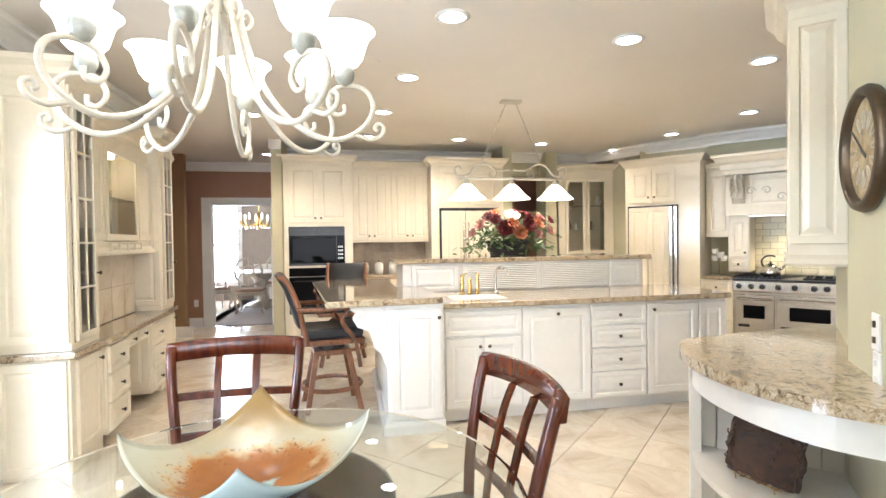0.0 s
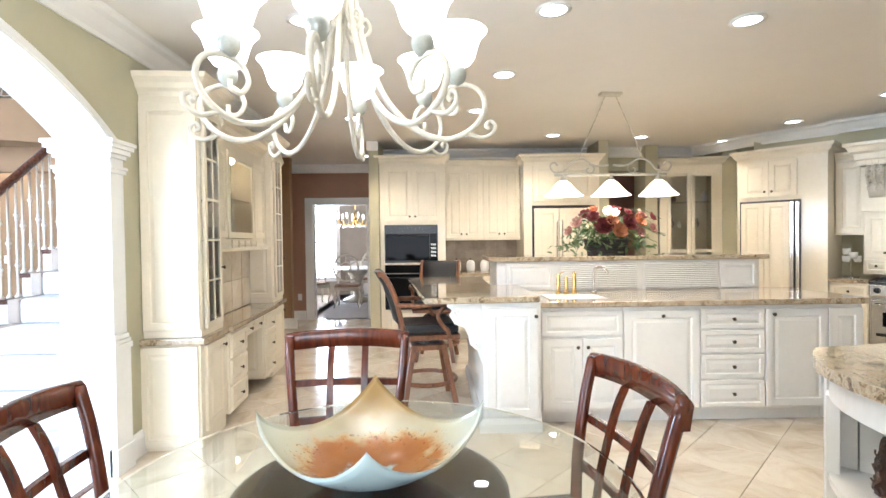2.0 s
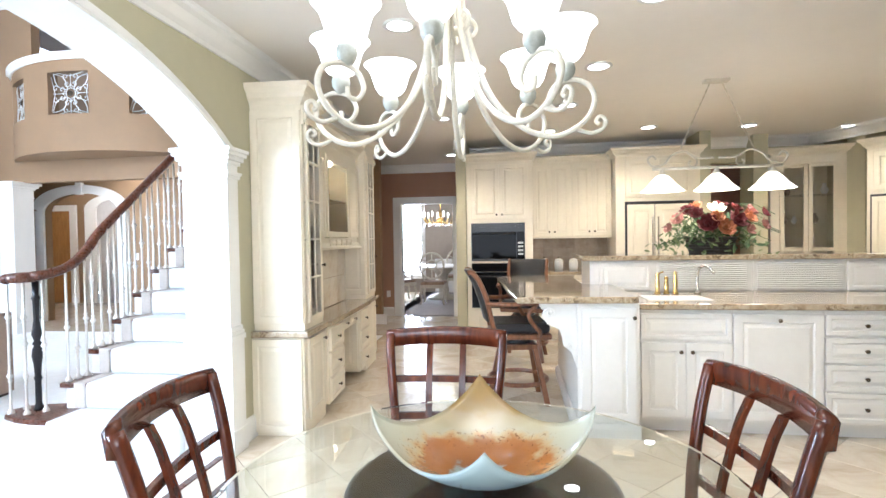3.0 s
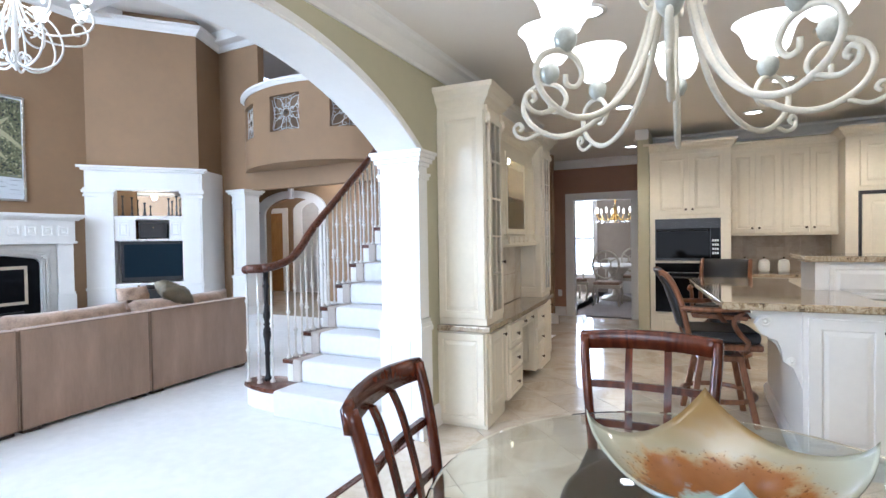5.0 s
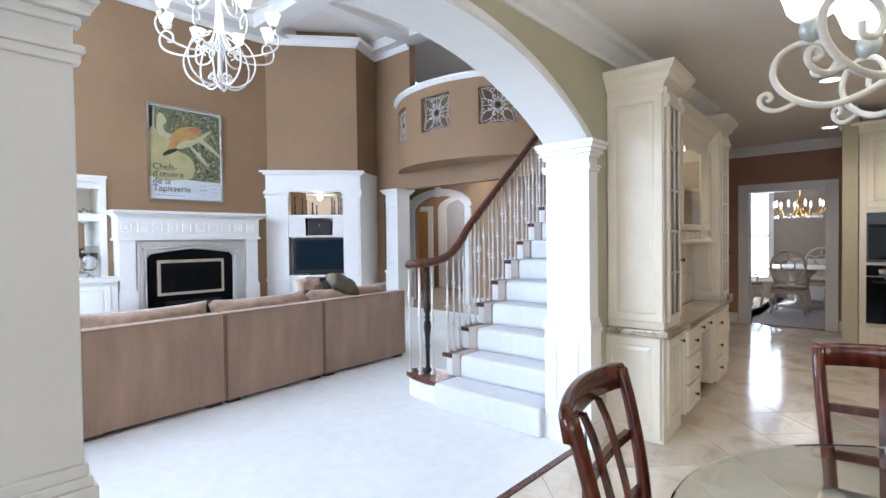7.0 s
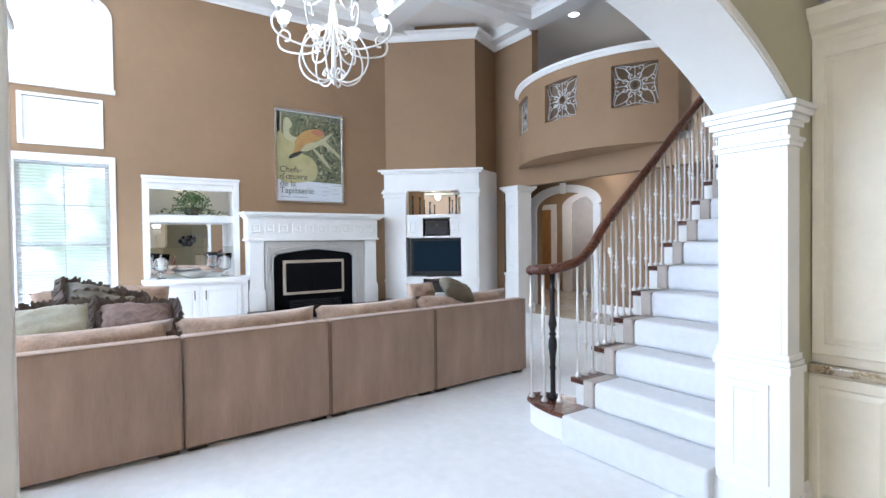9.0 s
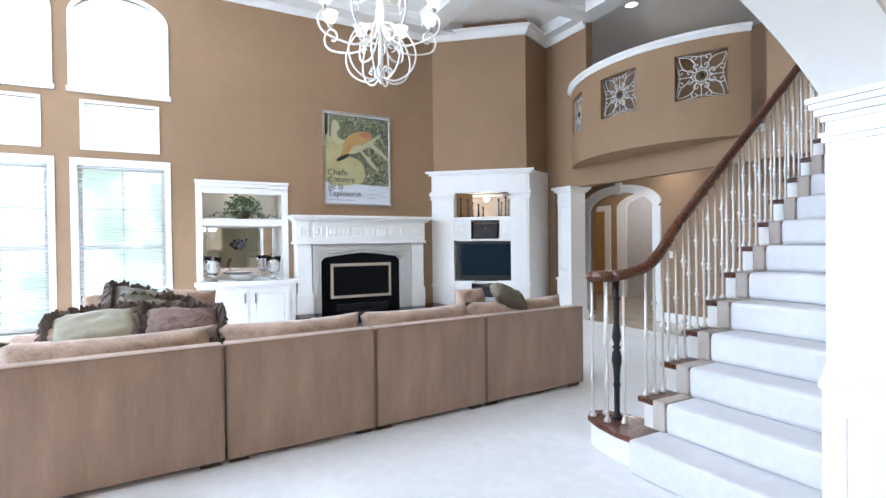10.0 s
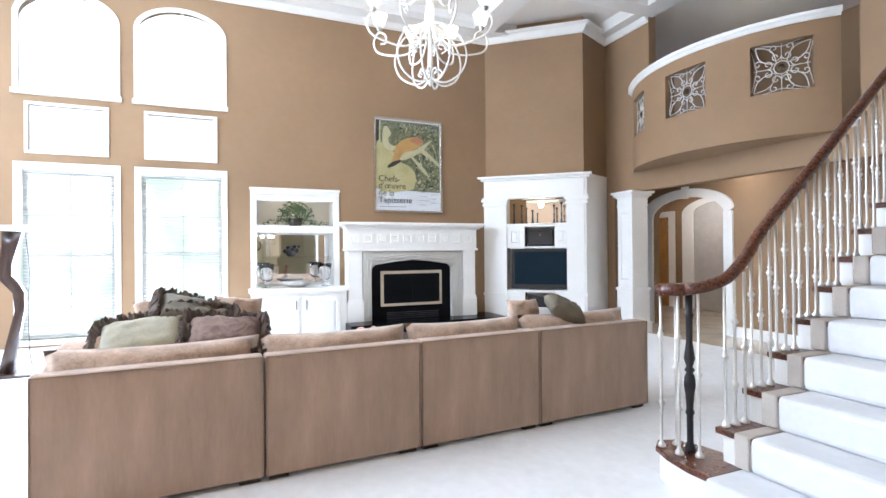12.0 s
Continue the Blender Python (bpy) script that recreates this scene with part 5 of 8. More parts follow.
# ---- kitchen ceiling lights ----
CANS = [(-1.73, 5.07), (-0.50, 5.22), (0.74, 5.42), (-1.86, 6.20), (-1.98, 7.32), (1.87, 6.80), (1.74, 7.92), (1.57, 9.02), (-0.90, 8.57), (0.30, 8.73), (-2.09, 8.54), (-3.5, 10.0), (-3.2, 5.2), (-3.3, 7.6)]
can = thing("downlight", "lit recessed ceiling downlight with white trim ring", "downlight", (*CANS[0], KC), 0, "kitchen downlights")
part("trim_ring", lathe(bmesh.new(), [(0.075, -0.001), (0.10, -0.001), (0.105, -0.008), (0.075, -0.012)], 24, caps=False), TRIM, can, smooth=True)
part("lens", lathe(bmesh.new(), [(0.001, -0.006), (0.078, -0.006), (0.078, -0.001), (0.001, -0.001)], 24, caps=False), CANGLOW, can, "glowing lens")
for x, y in CANS[1:]:
    copy_thing(can, pose(x, y, KC))
for x, y in ((-1.1, 5.2), (1.2, 6.4), (-1.3, 8.2), (0.6, 8.2), (-3.3, 8.0), (-3.9, 9.6)):
    lamp("downlight_lamp", "SPOT", pose(x, y, KC - 0.03), 30 if y > 9 else 55 if x > 1 else 82, (1, 0.80, 0.55), radius=0.12, spot=2.4)
for x, y, s in ((-0.4, 9.0, 0), (0.45, 7.6, 1)):
    sp_ = thing("ceiling_vent", "small round white ceiling speaker grille", "vent", (1.55, 7.25, KC - 0.001) if s else (-2.2, 5.9, KC - 0.001))
    part("grille", lathe(bmesh.new(), [(0.001, -0.004), (0.09, -0.005), (0.10, 0)], 20, caps=False), CEIL, sp_)

# ---- pendant over the island ----
pd = thing("island_pendant", "cream iron island pendant with three lit bell shades", "pendant light", (-0.805, 6.75, KC))
part("canopy", boxes((-0.10, 0.10, -0.045, 0.045, -0.025, 0.0), bevel=0.006), IRON, pd)
for s in (-1, 1):
    bm = bmesh.new()
    for k in range(22):
        a, b = Vector((s * 0.05, 0, -0.03)), Vector((s * 0.30, 0, -0.60))
        p, q = a.lerp(b, k / 22), a.lerp(b, (k + 1.15) / 22)
        bar(bm, p, q, 0.012 if k % 2 else 0.004, 0.004 if k % 2 else 0.012)
    part("chain", bm, IRON, pd)
    bm = tube(bmesh.new(), smooth_curve([(s * u, 0, z) for u, z in ((0.02, -0.66), (0.15, -0.66), (0.26, -0.60), (0.36, -0.63), (0.42, -0.70), (0.52, -0.72), (0.56, -0.66), (0.52, -0.63), (0.49, -0.66))], 4), 0.009, 6)
    tube(bm, [(s * u, 0, z) for u, z in spiral(0.20, -0.70, 0.055, 0.015, 90, 430, 14)], 0.008, 6)
    part("scroll", bm, IRON, pd, smooth=True)
part("bar", tube(bmesh.new(), [(-0.52, 0, -0.745), (0.52, 0, -0.745)], 0.013, 8), IRON, pd, smooth=True)
for x in (-0.44, 0.0, 0.44):
    sh = part("shade", lathe(bmesh.new(), [(0.035, -0.80), (0.05, -0.81), (0.085, -0.845), (0.12, -0.89), (0.172, -0.935), (0.178, -0.94), (0.168, -0.938), (0.115, -0.895), (0.08, -0.85), (0.03, -0.81)], 28, (x, 0, 0), caps=False), PENSHADE, pd, "glowing alabaster bell shade", True)
    part("fitter", lathe(bmesh.new(), [(0.012, -0.745), (0.02, -0.77), (0.038, -0.80)], 14, (x, 0, 0)), IRON, sh, smooth=True)
    lamp("pendant_lamp", "POINT", Matrix.Translation((-0.805 + x, 6.75, KC - 0.97)), 6.5, (1, 0.82, 0.58), radius=0.06)

# ---- chandeliers ----
def scroll_chandelier(loc, label, n, turn, mat, stem):
    """A ring of thin scrolled arms that hang in a deep bow from the column, each with a ball cup and bell shade."""
    t = thing("chandelier", label, "chandelier", loc)
    t.matrix_basis = t.matrix_basis @ Matrix.Scale(0.965, 4)
    top = lathe(bmesh.new(), [(0.016, stem), (0.016, 0.42), (0.026, 0.40), (0.026, 0.36), (0.013, 0.34), (0.013, 0.27), (0.024, 0.26), (0.024, 0.235), (0.012, 0.22), (0.005, 0.20)], 14)
    part("column", top, mat, t, smooth=True)
    part("canopy", lathe(bmesh.new(), [(0.07, stem), (0.065, stem - 0.02), (0.02, stem - 0.05)], 20), mat, t, smooth=True)
    for k in range(6):
        a = radians(60 * k + 20)
        P = smooth_curve([(u * math.cos(a), u * math.sin(a), z) for u, z in [(0.014, 0.26), (0.03, 0.20), (0.065, 0.165), (0.085, 0.19), (0.07, 0.215), (0.055, 0.20), (0.065, 0.19)]], 4)
        part("center_scroll", tube(bmesh.new(), P, 0.0065, 6), mat, t, smooth=True)
    R = 0.34
    for k in range(n):
        ang = 360 / n * k + turn
        ca, sa = math.cos(radians(ang)), math.sin(radians(ang))
        P = [(0.022, 0.50), (0.032, 0.32), (0.065, 0.13), (0.125, -0.025), (0.215, -0.12), (0.31, -0.15), (0.388, -0.115), (0.422, -0.06), (0.41, -0.01), (0.365, 0.012), (0.315, 0.0), (0.292, -0.04), (0.31, -0.073), (0.337, -0.07), (0.34, -0.045)]
        arm = part("arm", tube(bmesh.new(), smooth_curve([(u * ca, u * sa, z) for u, z in P], 5), 0.0095, 8, lambda a: 1 - 0.3 * a), mat, t, smooth=True)
        P = [(0.37, -0.132), (0.413, -0.146), (0.446, -0.132), (0.452, -0.108), (0.436, -0.098), (0.426, -0.112), (0.436, -0.12)]
        part("curl", tube(bmesh.new(), smooth_curve([(u * ca, u * sa, z) for u, z in P], 4), 0.0065, 6), mat, arm, smooth=True)
        at = (R * ca, R * sa, 0.006)
        cup = part("cup", lathe(bmesh.new(), [(0.005, 0.0), (0.018, 0.008), (0.027, 0.024), (0.029, 0.04), (0.024, 0.056), (0.016, 0.064)], 16, at), BOBECHE, arm, "grey-green ball cup", True)
        sh = lathe(bmesh.new(), [(0.022, 0.062), (0.040, 0.067), (0.054, 0.085), (0.061, 0.11), (0.070, 0.138), (0.084, 0.158), (0.092, 0.164), (0.088, 0.165), (0.066, 0.139), (0.057, 0.11), (0.048, 0.087), (0.020, 0.070)], 24, at, caps=False)
        part("shade", sh, SHADE, arm, "glowing frosted bell shade", True)
    return t


BOBECHE = material("verdigris_ball", (0.36, 0.37, 0.33), 0.4, 0.3, vary=0.2, scale=20)
scroll_chandelier((-2.692, 3.62, 1.81), "cream scrolled iron chandelier with lit glass shades over the table", 8, 0.6, IRON, (KC - 1.81) / 0.965)
lamp("chandelier_lamp", "POINT", Matrix.Translation((-2.695, 3.666, 2.25)), 25, (1, 0.88, 0.70), radius=0.25)
WHITEIRON = material("pale_silver_iron", (0.72, 0.71, 0.68), 0.4, 0.3, vary=0.12)
ch2 = thing("great_chandelier", "large pale scrolled two-tier chandelier with lit shades", "chandelier", (-8.42, 4.62, 3.05))
part("column", lathe(bmesh.new(), [(0.012, LC - 3.05), (0.012, 1.5), (0.05, 1.45), (0.02, 1.3), (0.035, 1.0), (0.02, 0.6), (0.03, 0.1), (0.04, 0.05), (0.008, 0.0)], 12), WHITEIRON, ch2, smooth=True)
for tier, (m, r, zc) in enumerate(((8, 0.58, 0.44), (6, 0.50, 1.05))):
    for k in range(m):
        a = radians(360 / m * k + 15 * tier)
        ca, sa = math.cos(a), math.sin(a)
        P = [(0.02, zc + 0.55), (0.05, zc + 0.2), (0.14, zc + 0.0), (0.30, zc - 0.08), (r * 1.0, zc - 0.02), (r * 1.12, zc + 0.10), (r * 1.02, zc + 0.20), (r * 0.88, zc + 0.16), (r * 0.88, zc + 0.08), (r * 0.97, zc + 0.08)]
        arm = part("arm", tube(bmesh.new(), smooth_curve([(u * ca, u * sa, z) for u, z in P], 4), 0.011, 6), WHITEIRON, ch2, smooth=True)
        at = (r * ca, r * sa, zc + 0.21)
        part("cup", lathe(bmesh.new(), [(0.006, 0.0), (0.03, 0.02), (0.03, 0.045), (0.015, 0.055)], 10, at), BOBECHE, arm, smooth=True)
        part("shade", lathe(bmesh.new(), [(0.03, 0.055), (0.055, 0.08), (0.065, 0.13), (0.085, 0.17), (0.08, 0.168), (0.06, 0.13), (0.028, 0.07)], 18, at, caps=False), SHADE, arm, "glowing frosted shade", True)
for k in range(8):
    a = radians(45 * k + 10)
    ca, sa = math.cos(a), math.sin(a)
    P = [(0.10, 0.60), (0.28, 0.50), (0.37, 0.30), (0.32, 0.12), (0.17, 0.03), (0.05, 0.06), (0.04, 0.13), (0.09, 0.16), (0.12, 0.12), (0.09, 0.10)]
    part("basket_scroll", tube(bmesh.new(), smooth_curve([(u * ca, u * sa, z) for u, z in P], 4), 0.010, 6), WHITEIRON, ch2, smooth=True)
    P = [(0.14, 0.36), (0.19, 0.40), (0.18, 0.46), (0.12, 0.46), (0.10, 0.41), (0.14, 0.40)]
    part("small_scroll", tube(bmesh.new(), smooth_curve([(u * ca, u * sa, z) for u, z in P], 4), 0.008, 6), WHITEIRON, ch2, smooth=True)
lamp("great_lamp", "POINT", Matrix.Translation((-8.42, 4.62, 3.9)), 45, (1, 0.85, 0.62), radius=0.3)
dch = thing("dining_chandelier", "amber crystal chandelier with small candle bulbs", "chandelier", (-4.2, 13.4, 1.75))
part("column", lathe(bmesh.new(), [(0.01, KC - 1.75), (0.01, 0.3), (0.05, 0.2), (0.02, 0.1), (0.06, 0.0), (0.01, -0.08)], 12), BRASS, dch, smooth=True)
for k in range(10):
    a = radians(36 * k)
    ca, sa = math.cos(a), math.sin(a)
    arm = part("arm", tube(bmesh.new(), smooth_curve([(u * ca, u * sa, z) for u, z in ((0.03, 0.1), (0.15, -0.02), (0.32, 0.0), (0.40, 0.12))], 4), 0.012, 6), BRASS, dch, smooth=True)
    part("bulb", lathe(bmesh.new(), [(0.008, 0.12), (0.015, 0.15), (0.022, 0.2), (0.002, 0.25)], 8, (0.40 * ca, 0.40 * sa, 0)), SHADE, arm, smooth=True)
    for j in range(3):
        part("crystal", lathe(bmesh.new(), [(0.002, 0), (0.018, -0.03), (0.002, -0.07)], 6, ((0.14 + 0.12 * j) * ca, (0.14 + 0.12 * j) * sa, -0.02)), PANE, arm)

# ---- living room windows ----
BLINDS = bpy.data.materials.new("translucent_blind_slats")
BLINDS.use_nodes = True
_bt = BLINDS.node_tree
_tr = _bt.nodes.new("ShaderNodeBsdfTranslucent")
_tr.inputs[0].default_value = (0.9, 0.92, 0.92, 1)
_mx = _bt.nodes.new("ShaderNodeMixShader")
_mx.inputs[0].default_value = 0.55
_bt.nodes["Principled BSDF"].inputs["Base Color"].default_value = (0.85, 0.86, 0.86, 1)
_bt.links.new(_bt.nodes["Principled BSDF"].outputs[0], _mx.inputs[1])
_bt.links.new(_tr.outputs[0], _mx.inputs[2])
_bt.links.new(_mx.outputs[0], _bt.nodes["Material Output"].inputs[0])
for n, (y0, y1) in enumerate(WINS):
    w = structure("window_%d" % (n + 1), boxes((WX - 0.005, WX + 0.02, y0 - 0.0, y0 + 0.07, 0.25, 2.59), (WX - 0.005, WX + 0.02, y1 - 0.07, y1, 0.25, 2.59), (WX - 0.005, WX + 0.02, y0 + 0.07, y1 - 0.07, 2.51, 2.59), (WX - 0.005, WX + 0.05, y0 - 0.03, y1 + 0.03, 0.22, 0.29), bevel=0.004), TRIM, "white window casing")
    part("sash", boxes((WX - 0.10, WX - 0.06, y0 + 0.07, y0 + 0.13, 0.29, 2.51), (WX - 0.10, WX - 0.06, y1 - 0.13, y1 - 0.07, 0.29, 2.51), (WX - 0.10, WX - 0.06, y0 + 0.13, y1 - 0.13, 0.29, 0.36), (WX - 0.10, WX - 0.06, y0 + 0.13, y1 - 0.13, 2.44, 2.51), (WX - 0.10, WX - 0.06, y0 + 0.13, y1 - 0.13, 1.36, 1.42), bevel=0.003), TRIM, w)
    part("muntin", boxes(((WX - 0.09), WX - 0.07, (y0 + y1) / 2 - 0.012, (y0 + y1) / 2 + 0.012, 0.36, 1.36), ((WX - 0.09), WX - 0.07, (y0 + y1) / 2 - 0.012, (y0 + y1) / 2 + 0.012, 1.42, 2.44), ((WX - 0.09), WX - 0.07, y0 + 0.13, y1 - 0.13, 1.90, 1.924)), TRIM, w)
    g = part("pane", boxes((WX - 0.083, WX - 0.079, y0 + 0.12, y1 - 0.12, 0.35, 2.45)), PANE, w)
    g.visible_shadow = False
    BL = BLINDS
    bl = part("blind", boxes((WX - 0.055, WX - 0.015, y0 + 0.08, y1 - 0.08, 2.46, 2.50)), BL, w, "white horizontal blind")
    for k in range(52):
        s = bmesh.new()
        box(s, -0.020, 0.020, y0 + 0.09, y1 - 0.09, -0.001, 0.001)
        turned(s, pose(WX - 0.035, 0, 0.32 + 0.0415 * k, 0, 22, 0))
        part("slat", s, BL, bl)
    fan = structure("arched_window_%d" % (n + 1), boxes((WX - 0.005, WX + 0.02, y0, y0 + 0.06, 3.48, 4.5), (WX - 0.005, WX + 0.02, y1 - 0.06, y1, 3.48, 4.5), (WX - 0.005, WX + 0.035, y0 - 0.02, y1 + 0.02, 3.46, 3.53), bevel=0.003), TRIM, "white arched window casing")
    bm = bmesh.new()
    o1 = arch_outline(y0, y1, 4.5, 0.37, 24)
    o2 = arch_outline(y0 + 0.06, y1 - 0.06, 4.5, 0.31, 24)
    for (p, q, r, s) in zip(o1, o1[1:], o2, o2[1:]):
        V = [bm.verts.new((x, v[0], v[1])) for x in (WX - 0.005, WX + 0.02) for v in (p, q, s, r)]
        for f in ((0, 1, 2, 3), (7, 6, 5, 4), (0, 4, 5, 1), (2, 6, 7, 3), (1, 5, 6, 2), (3, 7, 4, 0)):
            bm.faces.new([V[i] for i in f])
    part("arch_trim", bm, TRIM, fan)
    part("muntin", boxes((WX - 0.10, WX - 0.07, (y0 + y1) / 2 - 0.015, (y0 + y1) / 2 + 0.015, 3.5, 4.86), (WX - 0.10, WX - 0.08, (y0 + y1) / 2 - 0.01, (y0 + y1) / 2 + 0.01, 3.5, 3.52)), TRIM, fan)
    g = part("pane", boxes((WX - 0.086, WX - 0.082, y0, y1, 3.49, 4.86)), PANE, fan)
    g.visible_shadow = False
    pn_ = structure("transom_panel_%d" % (n + 1), boxes((WX - 0.005, WX + 0.02, y0 + 0.12, y1 - 0.13, 2.70, 2.74), (WX - 0.005, WX + 0.02, y0 + 0.12, y1 - 0.13, 3.33, 3.37), (WX - 0.005, WX + 0.02, y0 + 0.12, y0 + 0.16, 2.74, 3.33), (WX - 0.005, WX + 0.02, y1 - 0.17, y1 - 0.13, 2.74, 3.33), bevel=0.003), TRIM, "white transom window casing")
    f = raised(y1 - y0 - 0.34, 0.58, 0.06, 0.015)
    turned(f, pose(WX - 0.03, y0 + 0.165, 2.745, 0, 0, 90))
    part("panel", f, TRIM, pn_)
    lamp("window_light", "AREA", pose(WX + 0.08, (y0 + y1) / 2, 1.45, 0, -90, 0), 260, (0.84, 0.94, 1.0), size=2.2, size_y=1.0)
    lamp("window_light", "AREA", pose(WX + 0.08, (y0 + y1) / 2, 4.1, 0, -90, 0), 50, (0.84, 0.94, 1.0), size=1.2, size_y=1.0)
# garden beyond
HEDGE = material("distant_foliage", (0.10, 0.16, 0.07), 0.9, vary=0.6, scale=3)
SKYB = glow("hazy_bright_garden", (0.9, 1.0, 0.93), 2.6)
_st = SKYB.node_tree
_sn = _st.nodes.new("ShaderNodeTexNoise")
_sn.inputs["Scale"].default_value, _sn.inputs["Detail"].default_value = 1.1, 6
_sc = _st.nodes.new("ShaderNodeTexCoord")
_st.links.new(_sc.outputs["Object"], _sn.inputs["Vector"])
_sr = _st.nodes.new("ShaderNodeValToRGB")
_sr.color_ramp.elements[0].position, _sr.color_ramp.elements[1].position = 0.40, 0.62
_sr.color_ramp.elements[0].color, _sr.color_ramp.elements[1].color = (0.22, 0.33, 0.17, 1), (1.0, 1.0, 0.98, 1)
_st.links.new(_sn.outputs[0], _sr.inputs[0])
_st.links.new(_sr.outputs[0], _st.nodes["Principled BSDF"].inputs["Emission Color"])
structure("backdrop", boxes((-17.2, -17, -12, 14, -0.4, 3.2)), SKYB, "bright hazy garden beyond the windows")
structure("backdrop_sky", boxes((-20.2, -20, -16, 20, 2.0, 16)), glow("bright_white_sky", (0.94, 0.97, 1.0), 4.0), "bright overcast sky")
structure("ground", boxes((-500, -12.2, -500, 500, -0.5, -0.4)), material("lawn", (0.08, 0.12, 0.05), 0.95, vary=0.4, scale=2), "lawn")

# ---- living room ceiling ----
bm = bmesh.new()
Z = 5.22
for x0, x1, y0, y1 in ((WX, -11.35, -3, 9.0), (-10.9, XB, 8.72, 9.08), (-11.35, XB, 6.55, 6.93), (-11.35, XB, 2.9, 3.2), (-11.35, XB, 0, 0.3), (-9.95, -9.65, -3, 2.9), (-9.95, -9.65, 3.2, 6.55), (-9.95, -9.65, 6.93, 8.72), (-6.9, -6.6, -3, 2.9), (-6.9, -6.6, 3.2, 6.55), (-6.9, -6.6, 6.93, 8.72)):
    box(bm, x0, x1, y0, y1, Z - 0.06, LC + 0.002)
structure("ceiling_beams", bm, TRIM, "white coffer beams")
bm = bmesh.new()
for x0, x1 in ((-11.35, -9.95), (-9.65, -6.9), (-6.6, XB)):
    for y0, y1 in ((0.3, 2.9), (3.2, 6.55), (6.93, 8.72)):
        if x0 < -11 and y0 > 6:
            continue
        sweep(bm, [(x0, y0, LC), (x0, y1, LC), (x1, y1, LC), (x1, y0, LC)], scaled([(a, b) for a, b in CROWN], 0.7), True)
structure("coffer_moulding", bm, TRIM, "white coffer moulding")

structure("living_crown", sweep(bmesh.new(), [(WX, -3.0, Z), (WX, 6.95, Z), (-10.635, 8.243, Z), (-10.98, 9.0, Z), (-9.93, 9.0, Z)], [(a * 1.3, b * 1.05) for a, b in CROWN]), TRIM, "deep white crown moulding")
structure("living_baseboard", sweep(bmesh.new(), [(WX, -3.0, 0), (WX, 3.0, 0)], scaled(BASE, 1.2)), TRIM, "white baseboard")

# ---- television corner ----
tc = thing("media_corner", "white built-in media surround with fluted piers", "built-in cabinet", (-11.72, 6.95, 0), 50)
part("pier", boxes((-0.06, 0.37, -0.03, 0.10, 0, 2.30), bevel=0.004), TRIM, tc)
part("pier", boxes((1.40, 1.73, -0.03, 0.10, 0, 2.30), bevel=0.004), TRIM, tc)
part("entablature", boxes((-0.06, 1.74, -0.03, 0.10, 2.33, 2.62), (-0.10, 1.78, -0.07, 0.10, 2.62, 2.66), (-0.14, 1.82, -0.11, 0.10, 2.66, 2.70), (-0.08, 1.76, -0.05, 0.10, 2.30, 2.33), bevel=0.005), TRIM, tc)
for x0, x1 in ((-0.06, 0.37), (1.40, 1.73)):
    part("capital", boxes((x0 - 0.02, x1 + 0.02, -0.05, 0.0, 2.18, 2.22), (x0 - 0.01, x1 + 0.01, -0.04, 0.0, 2.22, 2.25), (x0 - 0.035, x1 + 0.035, -0.065, 0.0, 2.25, 2.30), bevel=0.004), TRIM, tc)
    part("plinth", boxes((x0 - 0.02, x1 + 0.02, -0.05, 0, 0, 0.2), bevel=0.004), TRIM, tc)
    part("band", boxes((x0 - 0.012, x1 + 0.012, -0.042, 0, 0.60, 0.65), bevel=0.004), TRIM, tc)
part("back", boxes((0.37, 1.40, 0.55, 0.60, 0, 2.33), (0.33, 0.37, 0.10, 0.6, 0, 2.33), (1.40, 1.44, 0.10, 0.6, 0, 2.33)), TRIM, tc)
part("shelf", boxes((0.37, 1.40, -0.01, 0.55, 1.80, 1.86), bevel=0.004), TRIM, tc)
part("face_frame", boxes((0.37, 1.40, 0.0, 0.05, 1.43, 1.46), (0.37, 0.68, 0.0, 0.05, 1.46, 1.80), (1.20, 1.40, 0, 0.05, 1.46, 1.80), (0.68, 1.20, 0.3, 0.35, 1.46, 1.80), (0.37, 1.40, 0, 0.5, 0.66, 0.70), (0.37, 0.68, 0, 0.05, 0.0, 0.66), (1.20, 1.40, 0, 0.05, 0, 0.66), (0.68, 1.20, 0.3, 0.35, 0, 0.66), (0.37, 1.40, 0.30, 0.34, 0.70, 1.43)), TRIM, tc)
for x in (0.43, 1.215):
    part("door", raised(0.16, 0.24, 0.02, 0.012), TRIM, tc, loc=(x, -0.001, 1.51))
    part("door", raised(0.16, 0.5, 0.02, 0.012), TRIM, tc, loc=(x, -0.001, 0.1))
part("side_panel", turned(prism(bmesh.new(), [(-10.60, 8.22), (-10.95, 9.0), (-11.0, 9.0), (-10.68, 8.22)], 0, 2.70), pose(-11.72, 6.95, 0, 0, 0, 50).inverted()), TRIM, tc)
part("mirror", boxes((0.375, 1.395, 0.535, 0.548, 1.87, 2.32)), MIRROR, tc, "mirror back")
# Glowing panel and lamp added to brighten this niche; no such fixture is known.
part("niche_glow_panel", boxes((0.6, 1.2, 0.2, 0.25, 2.31, 2.325)), PENSHADE, tc)
tm_ = pose(-11.72, 6.95, 0, 0, 0, 50)
lamp("niche_lamp", "POINT", Matrix.Translation(tm_ @ Vector((0.88, 0.25, 2.25))), 3, (1, 0.8, 0.5), radius=0.05)
tv = thing("television", "flat black television with a glossy bezel", "television", tuple(tm_ @ Vector((0, 0.05, 0))), 50)
part("bezel", boxes((0.45, 1.44, -0.04, 0.05, 0.72, 1.415), bevel=0.012), BLACK, tv)
SCREEN = material("switched_off_screen", (0.012, 0.022, 0.032), 0.12, vary=0, spec=0.04)
